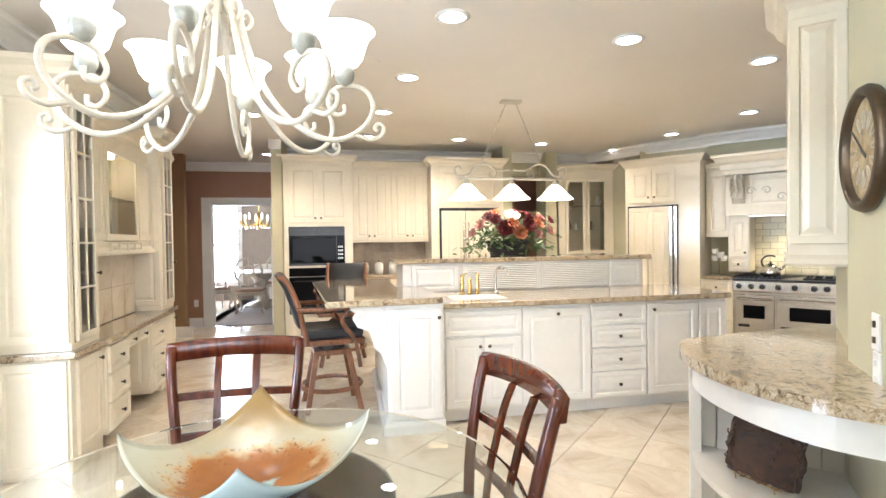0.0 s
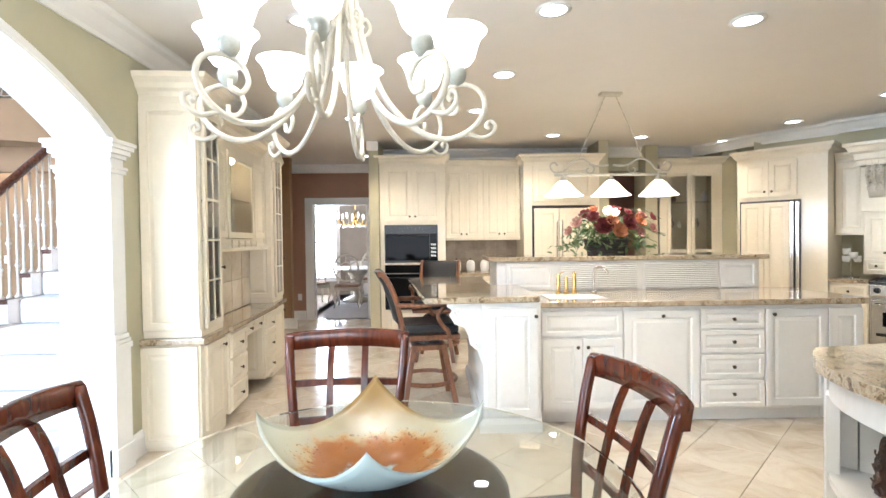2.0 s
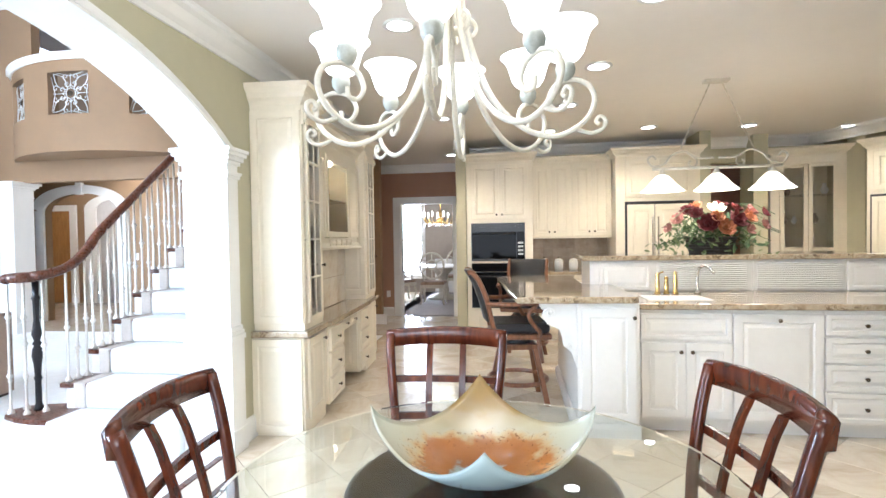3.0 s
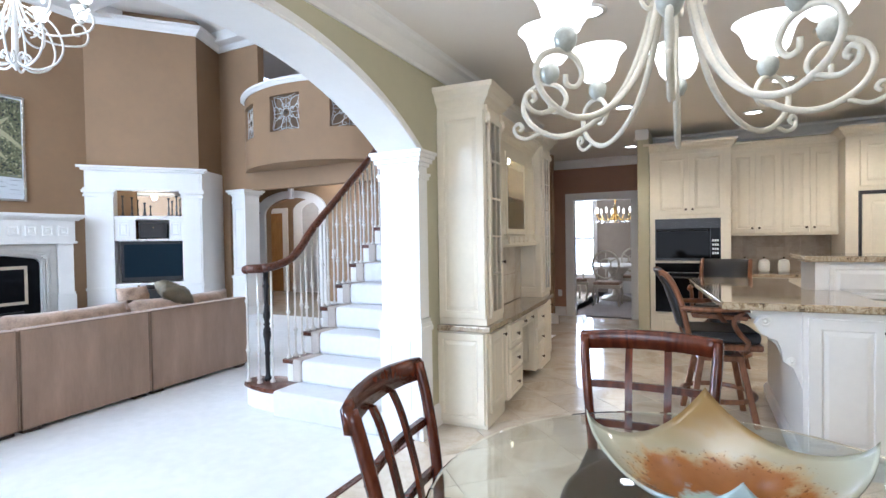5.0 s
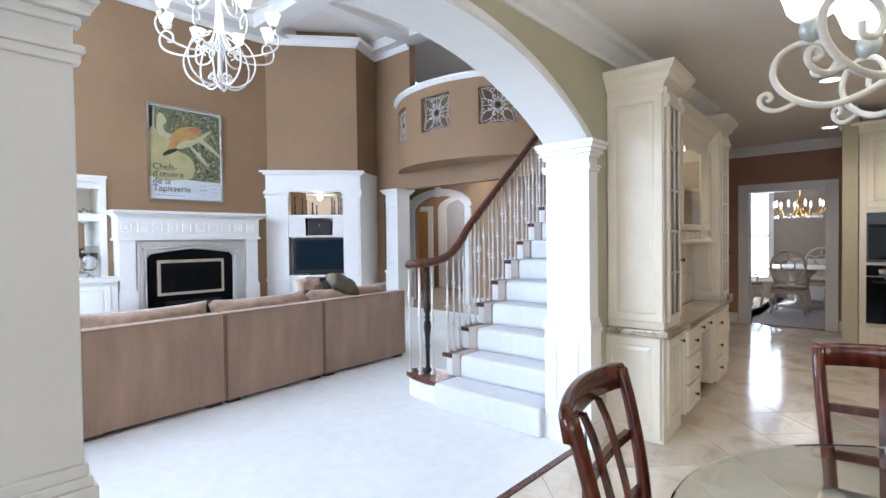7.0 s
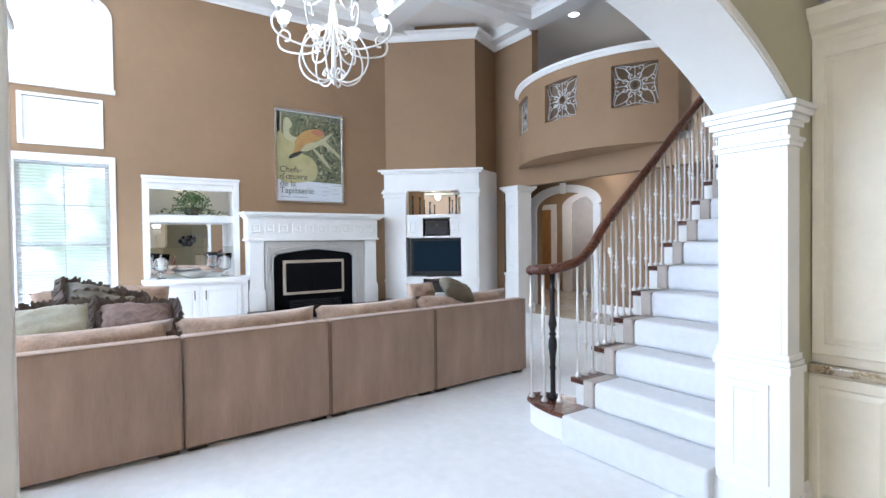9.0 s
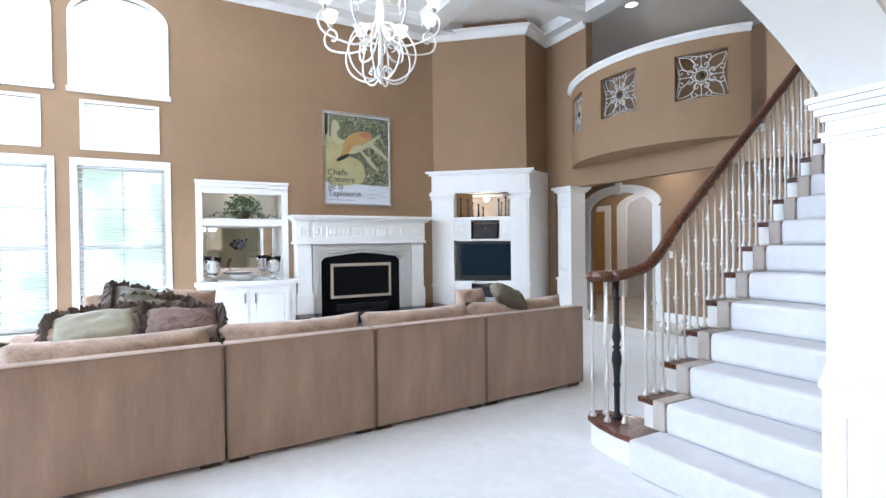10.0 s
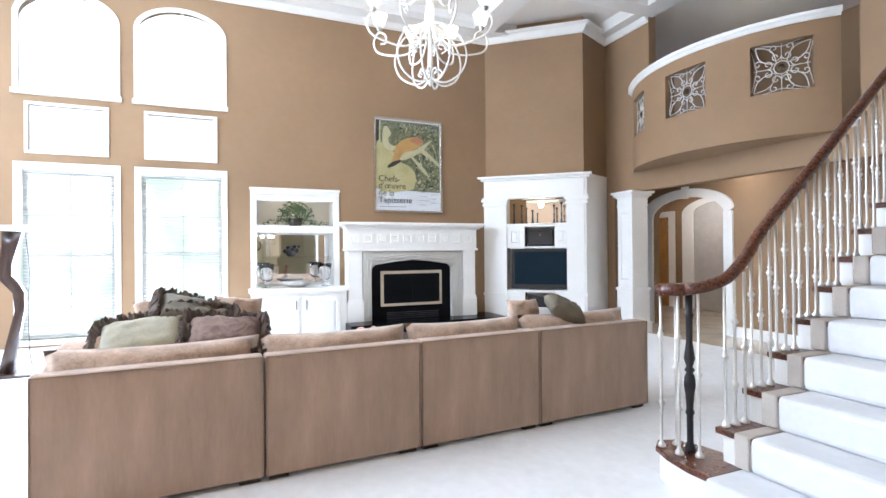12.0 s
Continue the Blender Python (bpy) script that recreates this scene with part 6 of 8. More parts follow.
part("screen", boxes((0.50, 1.39, -0.045, -0.0405, 0.80, 1.37)), SCREEN, tv, "dark switched-off screen")
part("stand", boxes((0.75, 1.15, -0.03, 0.15, 0.70, 0.72), bevel=0.004), BLACK, tv)
spk = thing("speaker", "black centre speaker on a white shelf", "loudspeaker", tuple(tm_ @ Vector((0, 0.08, 0))), 50)
part("case", boxes((0.73, 1.16, -0.05, 0.15, 1.47, 1.74), bevel=0.01), BLACK, spk)
part("grille", boxes((0.75, 1.14, -0.056, -0.0505, 1.49, 1.62), bevel=0.002), LEATHER, spk)
part("badge", lathe(bmesh.new(), [(0.012, 0), (0.012, 0.003)], 12), STEEL, spk).matrix_basis = pose(0.945, -0.052, 1.66, 90)
rcv = thing("receiver", "black stereo receiver in a white cubby", "receiver", tuple(tm_ @ Vector((0, 0.08, 0))), 50)
part("case", boxes((0.72, 1.16, -0.05, 0.2, 0.40, 0.58), bevel=0.005), BLACK, rcv)
part("shelf", boxes((0.685, 1.195, -0.06, 0.2, 0.375, 0.399)), TRIM, rcv)
for k, (x, h) in enumerate(((0.47, 0.36), (0.60, 0.34), (0.80, 0.24), (1.17, 0.33), (1.30, 0.37))):
    p = tm_ @ Vector((x, 0.18 + 0.06 * (k % 2), 1.861))
    c = thing("candlestick", "slim dark turned candlestick in the mirrored niche", "candlestick", tuple(p), 0, "candlesticks in the niche")
    part("stem", lathe(bmesh.new(), [(0.042, 0), (0.036, 0.012), (0.016, 0.03), (0.023, 0.06), (0.011, 0.09), (0.019, h * 0.5), (0.010, h * 0.55), (0.012, h * 0.9), (0.026, h * 0.97), (0.026, h)], 12), BLACK, c, smooth=True)

# column and hall beyond
col = thing("column", "square white panelled column with capital", "column", (-10.38, 9.05, 0))
part("shaft", boxes((-0.17, 0.17, -0.17, 0.17, 0.75, 2.12), bevel=0.004), TRIM, col)
part("pedestal", boxes((-0.21, 0.21, -0.21, 0.21, 0, 0.18), (-0.185, 0.185, -0.185, 0.185, 0.18, 0.70), (-0.20, 0.20, -0.20, 0.20, 0.70, 0.75), bevel=0.004), TRIM, col)
part("capital", boxes((-0.18, 0.18, -0.18, 0.18, 2.12, 2.15), (-0.172, 0.172, -0.172, 0.172, 2.15, 2.26), (-0.19, 0.19, -0.19, 0.19, 2.26, 2.29), (-0.22, 0.22, -0.22, 0.22, 2.29, 2.33), (-0.25, 0.25, -0.25, 0.25, 2.33, 2.37), bevel=0.004), TRIM, col)
part("panel", raised(0.24, 1.2, 0.03, 0.008), TRIM, col, loc=(-0.12, -0.17, 0.85))
bm = bmesh.new()
o1, o2 = arch_outline(-11.17, -9.29, 2.05, 0.39, 28), arch_outline(-10.95, -9.44, 1.95, 0.34, 28)
for (p, q, r, s) in zip(o1, o1[1:], o2, o2[1:]):
    V = [bm.verts.new((v[0], y, v[1])) for y in (10.06, 10.1) for v in (p, q, s, r)]
    for f in ((0, 1, 2, 3), (7, 6, 5, 4), (0, 4, 5, 1), (2, 6, 7, 3), (1, 5, 6, 2), (3, 7, 4, 0)):
        bm.faces.new([V[i] for i in f])
box(bm, -11.12, -10.95, 10.06, 10.099, 0, 2.0)
box(bm, -9.46, -9.30, 10.06, 10.099, 0, 2.0)
box(bm, -10.26, -10.14, 10.04, 10.099, 2.27, 2.48)
structure("hall_arch_casing", bm, TRIM, "white arched casing with keystone")
structure("hall_door_casing", boxes((-13.72, -13.58, 12.56, 12.6, 0, 2.31), (-12.92, -12.74, 12.56, 12.6, 0, 2.31), (-13.58, -12.92, 12.56, 12.6, 2.17, 2.31), (-12.5, -12.2, 12.54, 12.6, 0, 2.2), bevel=0.004), TRIM, "white hall casings")
bm = bmesh.new()
o1, o2 = arch_outline(-12.5, -10.6, 2.2, 0.36, 24), arch_outline(-12.2, -10.9, 2.2, 0.24, 24)
for (p, q, r, s) in zip(o1, o1[1:], o2, o2[1:]):
    V = [bm.verts.new((v[0], y, v[1])) for y in (12.54, 12.6) for v in (p, q, s, r)]
    for f in ((0, 1, 2, 3), (7, 6, 5, 4), (0, 4, 5, 1), (2, 6, 7, 3), (1, 5, 6, 2), (3, 7, 4, 0)):
        bm.faces.new([V[i] for i in f])
structure("hall_inner_arch", bm, TRIM, "white inner arch casing")
dr_ = structure("door_1", boxes((-13.58, -12.92, 12.57, 12.6, 0.01, 2.17)), wood("honey_door", (0.42, 0.22, 0.07), (0.33, 0.16, 0.05), 0.4, 0.2), "honey-coloured hall door")
knob(dr_, -13.0, 12.57, 0.98)
structure("hall_niche_wall", boxes((-12.2, -10.9, 12.58, 12.6, 0, 2.43)), material("grey_plaster", (0.45, 0.43, 0.41), 0.8), "grey wall beyond the second arch")
hc = thing("hall_chair", "dark upholstered chair in the hall", "chair", (-9.75, 11.2, 0), 20)
part("seat", boxes((-0.22, 0.22, -0.2, 0.2, 0.38, 0.5), bevel=0.03), LEATHER, hc)
part("backrest", boxes((-0.22, 0.22, 0.18, 0.25, 0.5, 0.95), bevel=0.03), LEATHER, hc)
for x in (-0.19, 0.19):
    for y in (-0.17, 0.2):
        part("leg", tube(bmesh.new(), [(x, y, 0.39), (x * 1.05, y * 1.05, 0)], 0.02, 8), BLACK, hc)
thm = thing("light_switch", "small white switch plate on the hall wall", "switch", (-9.12, 10.1, 1.15))
part("plate", boxes((-0.04, 0.04, -0.008, 0, -0.06, 0.06), bevel=0.002), TRIM, thm)
structure("hall_baseboard", boxes((-9.28, XB, 10.08, 10.099, 0, 0.16)), TRIM, "white baseboard")
# balcony rail and grilles
rp = arc(BR + 0.02, 48)
structure("balcony_rail", sweep(bmesh.new(), [(x, y, 3.965) for x, y in rp], [(-0.19, 0), (0.0, 0), (0.02, 0.03), (0.05, 0.05), (0.05, 0.085), (-0.22, 0.085), (-0.22, 0.05)][::1]), TRIM, "white curved balcony cap")
for mid in (240.2, 270.95, 300.7):
    g = thing("balcony_grille", "silver scrolled iron grille in the balcony front", "grille", (BC[0] + (BR - 0.07) * math.cos(radians(mid)), BC[1] + (BR - 0.07) * math.sin(radians(mid)), 3.51), mid + 90, "balcony grilles")
    for k in range(4):
        a = radians(90 * k)
        c, sn = math.cos(a), math.sin(a)
        def bend(pts, r=0.0065):
            return tube(bmesh.new(), [(u * c - z * sn, 0, u * sn + z * c) for u, z in pts], r, 6)
        part("petal", bend([(0.05 + 0.23 * t + 0.05 * math.sin(math.pi * t), 0.05 + 0.21 * t - 0.05 * math.sin(math.pi * t)) for t in [i / 10 for i in range(11)]]), PEWTER, g, smooth=True)
        part("petal", bend([(0.05 + 0.23 * t - 0.05 * math.sin(math.pi * t), 0.05 + 0.21 * t + 0.05 * math.sin(math.pi * t)) for t in [i / 10 for i in range(11)]]), PEWTER, g, smooth=True)
        for m in (-1, 1):
            part("scroll", bend([(m * u, z) for u, z in spiral(0.055, 0.135, 0.052, 0.012, 180, 560, 18)]), PEWTER, g, smooth=True)
            part("scroll", bend([(m * u, z) for u, z in spiral(0.075, 0.235, 0.045, 0.010, -60, 300, 16)]), PEWTER, g, smooth=True)
        part("spike", bend([(0, 0.08), (0, 0.275)], 0.005), PEWTER, g, smooth=True)
        part("stay", bend([(0.24, 0.30), (0.0, 0.245), (-0.24, 0.30)], 0.0055), PEWTER, g, smooth=True)
    part("ring", tube(bmesh.new(), [(0.075 * math.cos(w), 0, 0.075 * math.sin(w)) for w in [math.pi * i / 10 for i in range(21)]], 0.0065, 6), PEWTER, g, smooth=True)
    rs = lathe(bmesh.new(), [(0.04, 0), (0.035, 0.015), (0.015, 0.008), (0.01, 0.02), (0.001, 0.022)], 12)
    turned(rs, pose(0, -0.005, 0, 90))
    part("rosette", rs, BRONZE, g, "bronze rosette", smooth=True)
glc = thing("downlight", "lit recessed downlight in the gallery ceiling", "downlight", (-9.39, 9.5, LC))
part("lens", lathe(bmesh.new(), [(0.001, -0.012), (0.09, -0.012), (0.09, -0.002), (0.001, -0.002)], 20, caps=False), CANGLOW, glc)
part("trim_ring", lathe(bmesh.new(), [(0.09, -0.001), (0.115, -0.001), (0.115, -0.01), (0.09, -0.014)], 20, caps=False), TRIM, glc)
lamp("gallery_lamp", "POINT", Matrix.Translation((-9.4, 10.6, 4.6)), 5, (1, 0.85, 0.55), radius=0.1)
# Unseen fill lamps added to brighten the hall and the space under the balcony.
lamp("hall_fill", "POINT", Matrix.Translation((-11.4, 11.5, 2.4)), 60, (1, 0.9, 0.75), radius=0.15)
lamp("under_balcony_fill", "POINT", Matrix.Translation((-9.0, 9.7, 2.5)), 12, (1, 0.9, 0.75), radius=0.15)

# ---- fireplace ----
PALEBRASS = material("pale_brushed_brass", (0.62, 0.54, 0.42), 0.4, 0.8, vary=0.05)
STONE = material("grey_cast_stone", (0.52, 0.50, 0.46), 0.6, vary=0.06, bump=0.1)
fp = thing("fireplace", "white mantel fireplace with stone surround and black hearth", "fireplace", (WX + 0.3, 0, 0), 90)
def fbox(*r, bevel=0.003):
    return boxes(*r, bevel=bevel)
part("mantel_shelf", fbox((4.30, 6.74, -0.08, 0.3, 1.81, 1.855), (4.33, 6.70, -0.05, 0.3, 1.785, 1.81), (4.36, 6.66, -0.02, 0.3, 1.76, 1.785)), TRIM, fp)
part("frieze", fbox((4.38, 6.60, 0.0, 0.3, 1.44, 1.76), (4.36, 6.62, -0.02, 0.3, 1.40, 1.44)), TRIM, fp)
for k in range(10):
    part("frieze_panel", raised(0.15, 0.15, 0.022, 0.014), TRIM, fp, loc=(4.43 + 0.215 * k, -0.001, 1.525))
for x0 in (4.40, 6.36):
    part("pilaster", fbox((x0, x0 + 0.22, 0.02, 0.3, 0.0, 1.40)), TRIM, fp)
    part("plinth", fbox((x0 - 0.02, x0 + 0.24, 0.0, 0.019, 0.30, 0.60), (x0 - 0.012, x0 + 0.232, 0.008, 0.019, 0.60, 0.64)), TRIM, fp)
bm = bmesh.new()
O = [(4.62, 0), (4.62, 1.40), (6.36, 1.40), (6.36, 0)]
I = [(4.78, 0), (4.78, 1.12), (4.84, 1.18), (5.15, 1.225), (5.47, 1.255), (5.79, 1.225), (6.10, 1.18), (6.16, 1.12), (6.16, 0)]
for y0, y1, grow in ((0.06, 0.3, 0.0), (0.03, 0.06, 0.04)):
    I2 = [(x + grow * (-1 if x < 5.48 else 1 if x > 5.49 else 0), z + grow * (z > 0)) for x, z in I]
    loop = [O[0], O[1], O[2], O[3]] if grow == 0 else [(4.64, 0), (4.64, 1.38), (6.34, 1.38), (6.34, 0)]
    poly = loop + I2[::-1]
    A = [bm.verts.new((x, y0, z)) for x, z in poly]
    B = [bm.verts.new((x, y1, z)) for x, z in poly]
    bm.faces.new(A), bm.faces.new(B[::-1])
    for i in range(len(poly)):
        bm.faces.new((A[i], A[(i + 1) % len(poly)], B[(i + 1) % len(poly)], B[i]))
sr_ = part("surround", bm, STONE, fp, "grey cast-stone surround")
for k_, g_ in ((0, 0.015), (1, 0.065), (2, 0.095)):
    pts = [(x + g_ * (-1 if x < 5.0 else 1 if x > 6.0 else 0), 0.028 + 0.008 * (k_ == 0), z + g_ * (z > 0)) for x, z in I]
    part("bead", tube(bmesh.new(), smooth_curve(pts, 3), 0.011 - 0.002 * k_, 6), STONE, sr_, smooth=True)
part("slip", fbox((4.74, 6.20, 0.13, 0.29, 0, 1.30)), BLACKGLASS, fp, "polished black stone slip")
ins_ = part("firebox", fbox((4.94, 5.99, 0.09, 0.129, 0.51, 1.077)), PALEBRASS, fp, "brass-framed glass firebox")
part("glass_door", fbox((4.985, 5.464, 0.082, 0.089, 0.555, 1.03), bevel=0.001), BLACKGLASS, ins_)
part("glass_door", fbox((5.466, 5.945, 0.082, 0.089, 0.555, 1.03), bevel=0.001), BLACKGLASS, ins_)
part("vent", fbox(*[(5.05, 5.94, 0.10, 0.128, 0.30 + 0.03 * k, 0.315 + 0.03 * k) for k in range(4)], bevel=0), BLACK, fp)
part("hearth", fbox((4.35, 6.95, -0.40, 0.3, 0.0, 0.30)), BLACKGLASS, fp, "polished black raised hearth")
# niche cabinet
nc = thing("niche_cabinet", "white arched wall niche with shelves and two-door base", "built-in cabinet", (WX, 0, 0), 90)
for x in (3.0, 4.23):
    part("side", boxes((x, x + 0.09, -0.02, 0.45, 0.86, 2.36), bevel=0.003), TRIM, nc)
part("header", boxes((3.0, 4.32, -0.03, 0.45, 2.27, 2.36), (2.99, 4.33, -0.05, 0.0, 2.33, 2.37), (3.09, 4.23, 0.0, 0.03, 2.18, 2.27), bevel=0.003), TRIM, nc)
part("shelf", boxes((3.09, 4.23, -0.015, 0.45, 1.69, 1.80), bevel=0.004), TRIM, nc)
part("back", boxes((3.0, 4.32, 0.45, 0.48, 0.80, 2.36)), TRIM, nc)
part("mirror", boxes((3.09, 4.23, 0.435, 0.448, 0.90, 1.69)), MIRROR, nc, "mirror back")
part("glass_shelf", boxes((3.09, 4.23, 0.05, 0.43, 1.31, 1.32)), PANE, nc)
part("base", boxes((3.0, 4.37, -0.30, 0.29, 0.0, 0.80), bevel=0.003), TRIM, nc)
part("top", boxes((2.97, 4.40, -0.34, 0.29, 0.80, 0.86), bevel=0.006), TRIM, nc)
for x, kx in ((3.12, 0.5), (3.72, 0.05)):
    d = part("door", raised(0.55, 0.62, 0.06), TRIM, nc, loc=(x, -0.301, 0.12))
    part("pull", bar(bmesh.new(), (kx, -0.035, 0.42), (kx, -0.035, 0.56), 0.012, 0.02, (0, 1, 0), 0.003), BRONZE, d, "dark bar pull")
lamp("niche_lamp", "POINT", Matrix.Translation((WX - 0.2, 3.66, 2.15)), 3, (1, 0.78, 0.45), radius=0.04)
for y in (3.22, 4.08):
    h = thing("hurricane_candle", "glass hurricane holding a pale candle", "candle holder", (WX - 0.1 + 0.15, y, 0.861), 0, "hurricane candles")
    part("glass", lathe(bmesh.new(), [(0.07, 0), (0.06, 0.01), (0.02, 0.03), (0.02, 0.08), (0.09, 0.13), (0.10, 0.24), (0.115, 0.36), (0.11, 0.36), (0.092, 0.24), (0.08, 0.14), (0.01, 0.10)], 20), PANE, h, smooth=True)
    part("candle", lathe(bmesh.new(), [(0.04, 0.13), (0.04, 0.27)], 16), TRIM, h)
sb = thing("stone_bowl", "shallow pale bowl on the niche ledge", "bowl", (WX + 0.05, 3.66, 0.861))
part("body", lathe(bmesh.new(), [(0.10, 0), (0.16, 0.03), (0.24, 0.09), (0.235, 0.09), (0.15, 0.035), (0.01, 0.015)], 24), STONE, sb, smooth=True)
fig = thing("figurine", "small dark abstract sculpture on the glass shelf", "sculpture", (WX - 0.15, 3.62, 1.321))
bm = bmesh.new()
for x, y, z, r in ((0, 0, 0.05, 0.05), (0, 0.05, 0.10, 0.045), (0, -0.06, 0.09, 0.04), (0, 0.09, 0.16, 0.03), (0, -0.02, 0.15, 0.03)):
    bmesh.ops.create_icosphere(bm, subdivisions=2, radius=r, matrix=pose(x, y, z))
part("body", bm, BLACK, fig, smooth=True)


def leafy(parent, n, rx, ry, rz, z, size, mats, seed, hang=0.0):
    rnd = random.Random(seed)
    bms = [bmesh.new() for _ in mats]
    for i in range(n):
        th, ph = rnd.uniform(0, 6.283), rnd.uniform(-0.3, 1.4)
        k = rnd.uniform(0.5, 1.05)
        p = Vector((rx * k * math.cos(th) * math.cos(ph), ry * k * math.sin(th) * math.cos(ph), z + rz * k * math.sin(ph) - hang * k * k * math.cos(ph) ** 4))
        m = Matrix.Translation(p) @ Euler((rnd.uniform(-1, 1), rnd.uniform(-1, 1), rnd.uniform(0, 6.3))).to_matrix().to_4x4()
        s = size * rnd.uniform(0.7, 1.3)
        b = bms[rnd.randrange(len(mats))]
        q = [b.verts.new(m @ Vector(v)) for v in ((-s, 0, 0), (-0.3 * s, 0.38 * s, 0.1 * s), (0.5 * s, 0.3 * s, 0.05 * s), (s, 0, -0.1 * s), (0.5 * s, -0.3 * s, 0.05 * s), (-0.3 * s, -0.38 * s, 0.1 * s))]
        b.faces.new(q[:4]), b.faces.new([q[0], q[3], q[4], q[5]])
    for b, m in zip(bms, mats):
        part("foliage", b, m, parent, kind="stuff")


LEAF = material("dark_leaf", (0.045, 0.10, 0.03), 0.5, vary=0.3, scale=20)
LEAF2 = material("pale_leaf", (0.16, 0.22, 0.09), 0.5, vary=0.3, scale=20)
pl_ = thing("ivy_plant", "trailing green plant in a low dark pot", "plant", (WX - 0.12, 3.66, 1.801))
part("pot", lathe(bmesh.new(), [(0.09, 0), (0.12, 0.12), (0.11, 0.12), (0.02, 0.02)], 16), DARKWOOD, pl_, smooth=True)
leafy(pl_, 620, 0.22, 0.27, 0.24, 0.14, 0.026, (LEAF, LEAF, LEAF, LEAF2), 3)
leafy(pl_, 200, 0.12, 0.50, 0.08, 0.04, 0.024, (LEAF, LEAF2), 4)
# poster
po = thing("poster", "silver-framed exhibition poster above the mantel", "poster", (WX + 0.002, 0, 0), 90)
PY0, PY1, PZ0, PZ1 = 4.888, 6.089, 2.045, 3.605
part("frame", boxes((PY0, PY0 + 0.03, -0.035, 0, PZ0, PZ1), (PY1 - 0.03, PY1, -0.035, 0, PZ0, PZ1), (PY0 + 0.03, PY1 - 0.03, -0.035, 0, PZ0, PZ0 + 0.03), (PY0 + 0.03, PY1 - 0.03, -0.035, 0, PZ1 - 0.03, PZ1), bevel=0.003), STEEL, po, "polished silver frame")
PAPER = material("poster_paper", (0.74, 0.76, 0.78), 0.35, vary=0.01)
OLIVE = stone("printed_tapestry", [(0.02, 0.03, 0.02), (0.09, 0.11, 0.06), (0.26, 0.26, 0.14), (0.45, 0.44, 0.28)], 22, 0.35, veins=1.5)
OCHRE = stone("printed_ochre", [(0.40, 0.36, 0.17), (0.5, 0.45, 0.22), (0.55, 0.5, 0.28)], 6, 0.35)
ORNG = stone("printed_orange", [(0.42, 0.22, 0.07), (0.55, 0.33, 0.11), (0.35, 0.30, 0.1)], 5, 0.35)
part("paper", boxes((PY0 + 0.03, PY1 - 0.03, -0.012, -0.002, PZ0 + 0.03, PZ1 - 0.03)), PAPER, po)
def flat(poly, y, mat, nm):
    bm = bmesh.new()
    A = [bm.verts.new((PY0 + u, y, PZ0 + z)) for u, z in poly]
    B = [bm.verts.new((PY0 + u, y + 0.0012, PZ0 + z)) for u, z in poly]
    bm.faces.new(A), bm.faces.new(B[::-1])
    for i in range(len(poly)):
        bm.faces.new((A[i], A[(i + 1) % len(poly)], B[(i + 1) % len(poly)], B[i]))
    return part(nm, bm, mat, po)
def blob(pts, n=6):
    P = [Vector((u, z, 0)) for u, z in pts]
    out = []
    m = len(P)
    for i in range(m):
        a, b, c, d = P[i - 1], P[i], P[(i + 1) % m], P[(i + 2) % m]
        for k in range(n):
            t = k / n
            v = 0.5 * ((2 * b) + (c - a) * t + (2 * a - 5 * b + 4 * c - d) * t * t + (3 * b - a - 3 * c + d) * t ** 3)
            out.append((v.x, v.y))
    return out
BLUEBLACK = material("printed_blue_black", (0.02, 0.028, 0.03), 0.35, vary=0.3, scale=9)
PALEOCH = stone("printed_pale_ochre", [(0.46, 0.43, 0.24), (0.55, 0.52, 0.32), (0.50, 0.46, 0.26)], 8, 0.35)
flat([(0.04, 0.385), (1.16, 0.345), (1.16, 1.51), (0.04, 1.52)], -0.0135, OLIVE, "print")
flat([(0.04, 1.15), (0.10, 1.15), (0.12, 1.50), (0.04, 1.51)], -0.0142, BLUEBLACK, "print")
flat([(0.085, 1.10), (0.11, 1.10), (0.12, 1.50), (0.10, 1.50)], -0.0146, PALEOCH, "print")
flat(blob([(0.05, 0.39), (0.62, 0.375), (0.72, 0.50), (0.71, 0.66), (0.60, 0.78), (0.42, 0.86), (0.30, 1.08), (0.16, 1.13), (0.05, 1.12)]), -0.0150, OCHRE, "print")
flat(blob([(0.22, 1.42), (0.30, 1.30), (0.24, 1.20), (0.32, 1.10), (0.45, 1.12), (0.40, 1.04), (0.22, 1.04), (0.15, 1.15), (0.16, 1.36)]), -0.0154, PALEOCH, "print")
flat(blob([(0.30, 0.78), (0.24, 0.74), (0.30, 0.84), (0.35, 0.98), (0.38, 1.10), (0.52, 1.22), (0.72, 1.27), (0.86, 1.22), (0.80, 1.12), (0.62, 1.02), (0.48, 0.90), (0.40, 0.84)]), -0.0160, ORNG, "print")
flat(blob([(0.44, 0.88), (0.54, 1.00), (0.72, 1.06), (0.94, 1.20), (1.02, 1.24), (0.88, 1.08), (0.70, 0.95), (0.54, 0.88)]), -0.0164, PALEOCH, "print")
flat(blob([(0.26, 0.73), (0.24, 0.77), (0.34, 0.84), (0.46, 0.87), (0.42, 0.81)]), -0.0168, BLUEBLACK, "print")
flat(blob([(0.62, 1.20), (0.74, 1.26), (0.86, 1.22), (0.80, 1.16)]), -0.0168, material("printed_coral", (0.50, 0.20, 0.11), 0.4, vary=0.1), "print")
flat(blob([(0.82, 1.08), (0.92, 1.04), (1.15, 0.84), (1.15, 0.78), (1.0, 0.90), (0.80, 1.03)]), -0.0160, PALEOCH, "print")
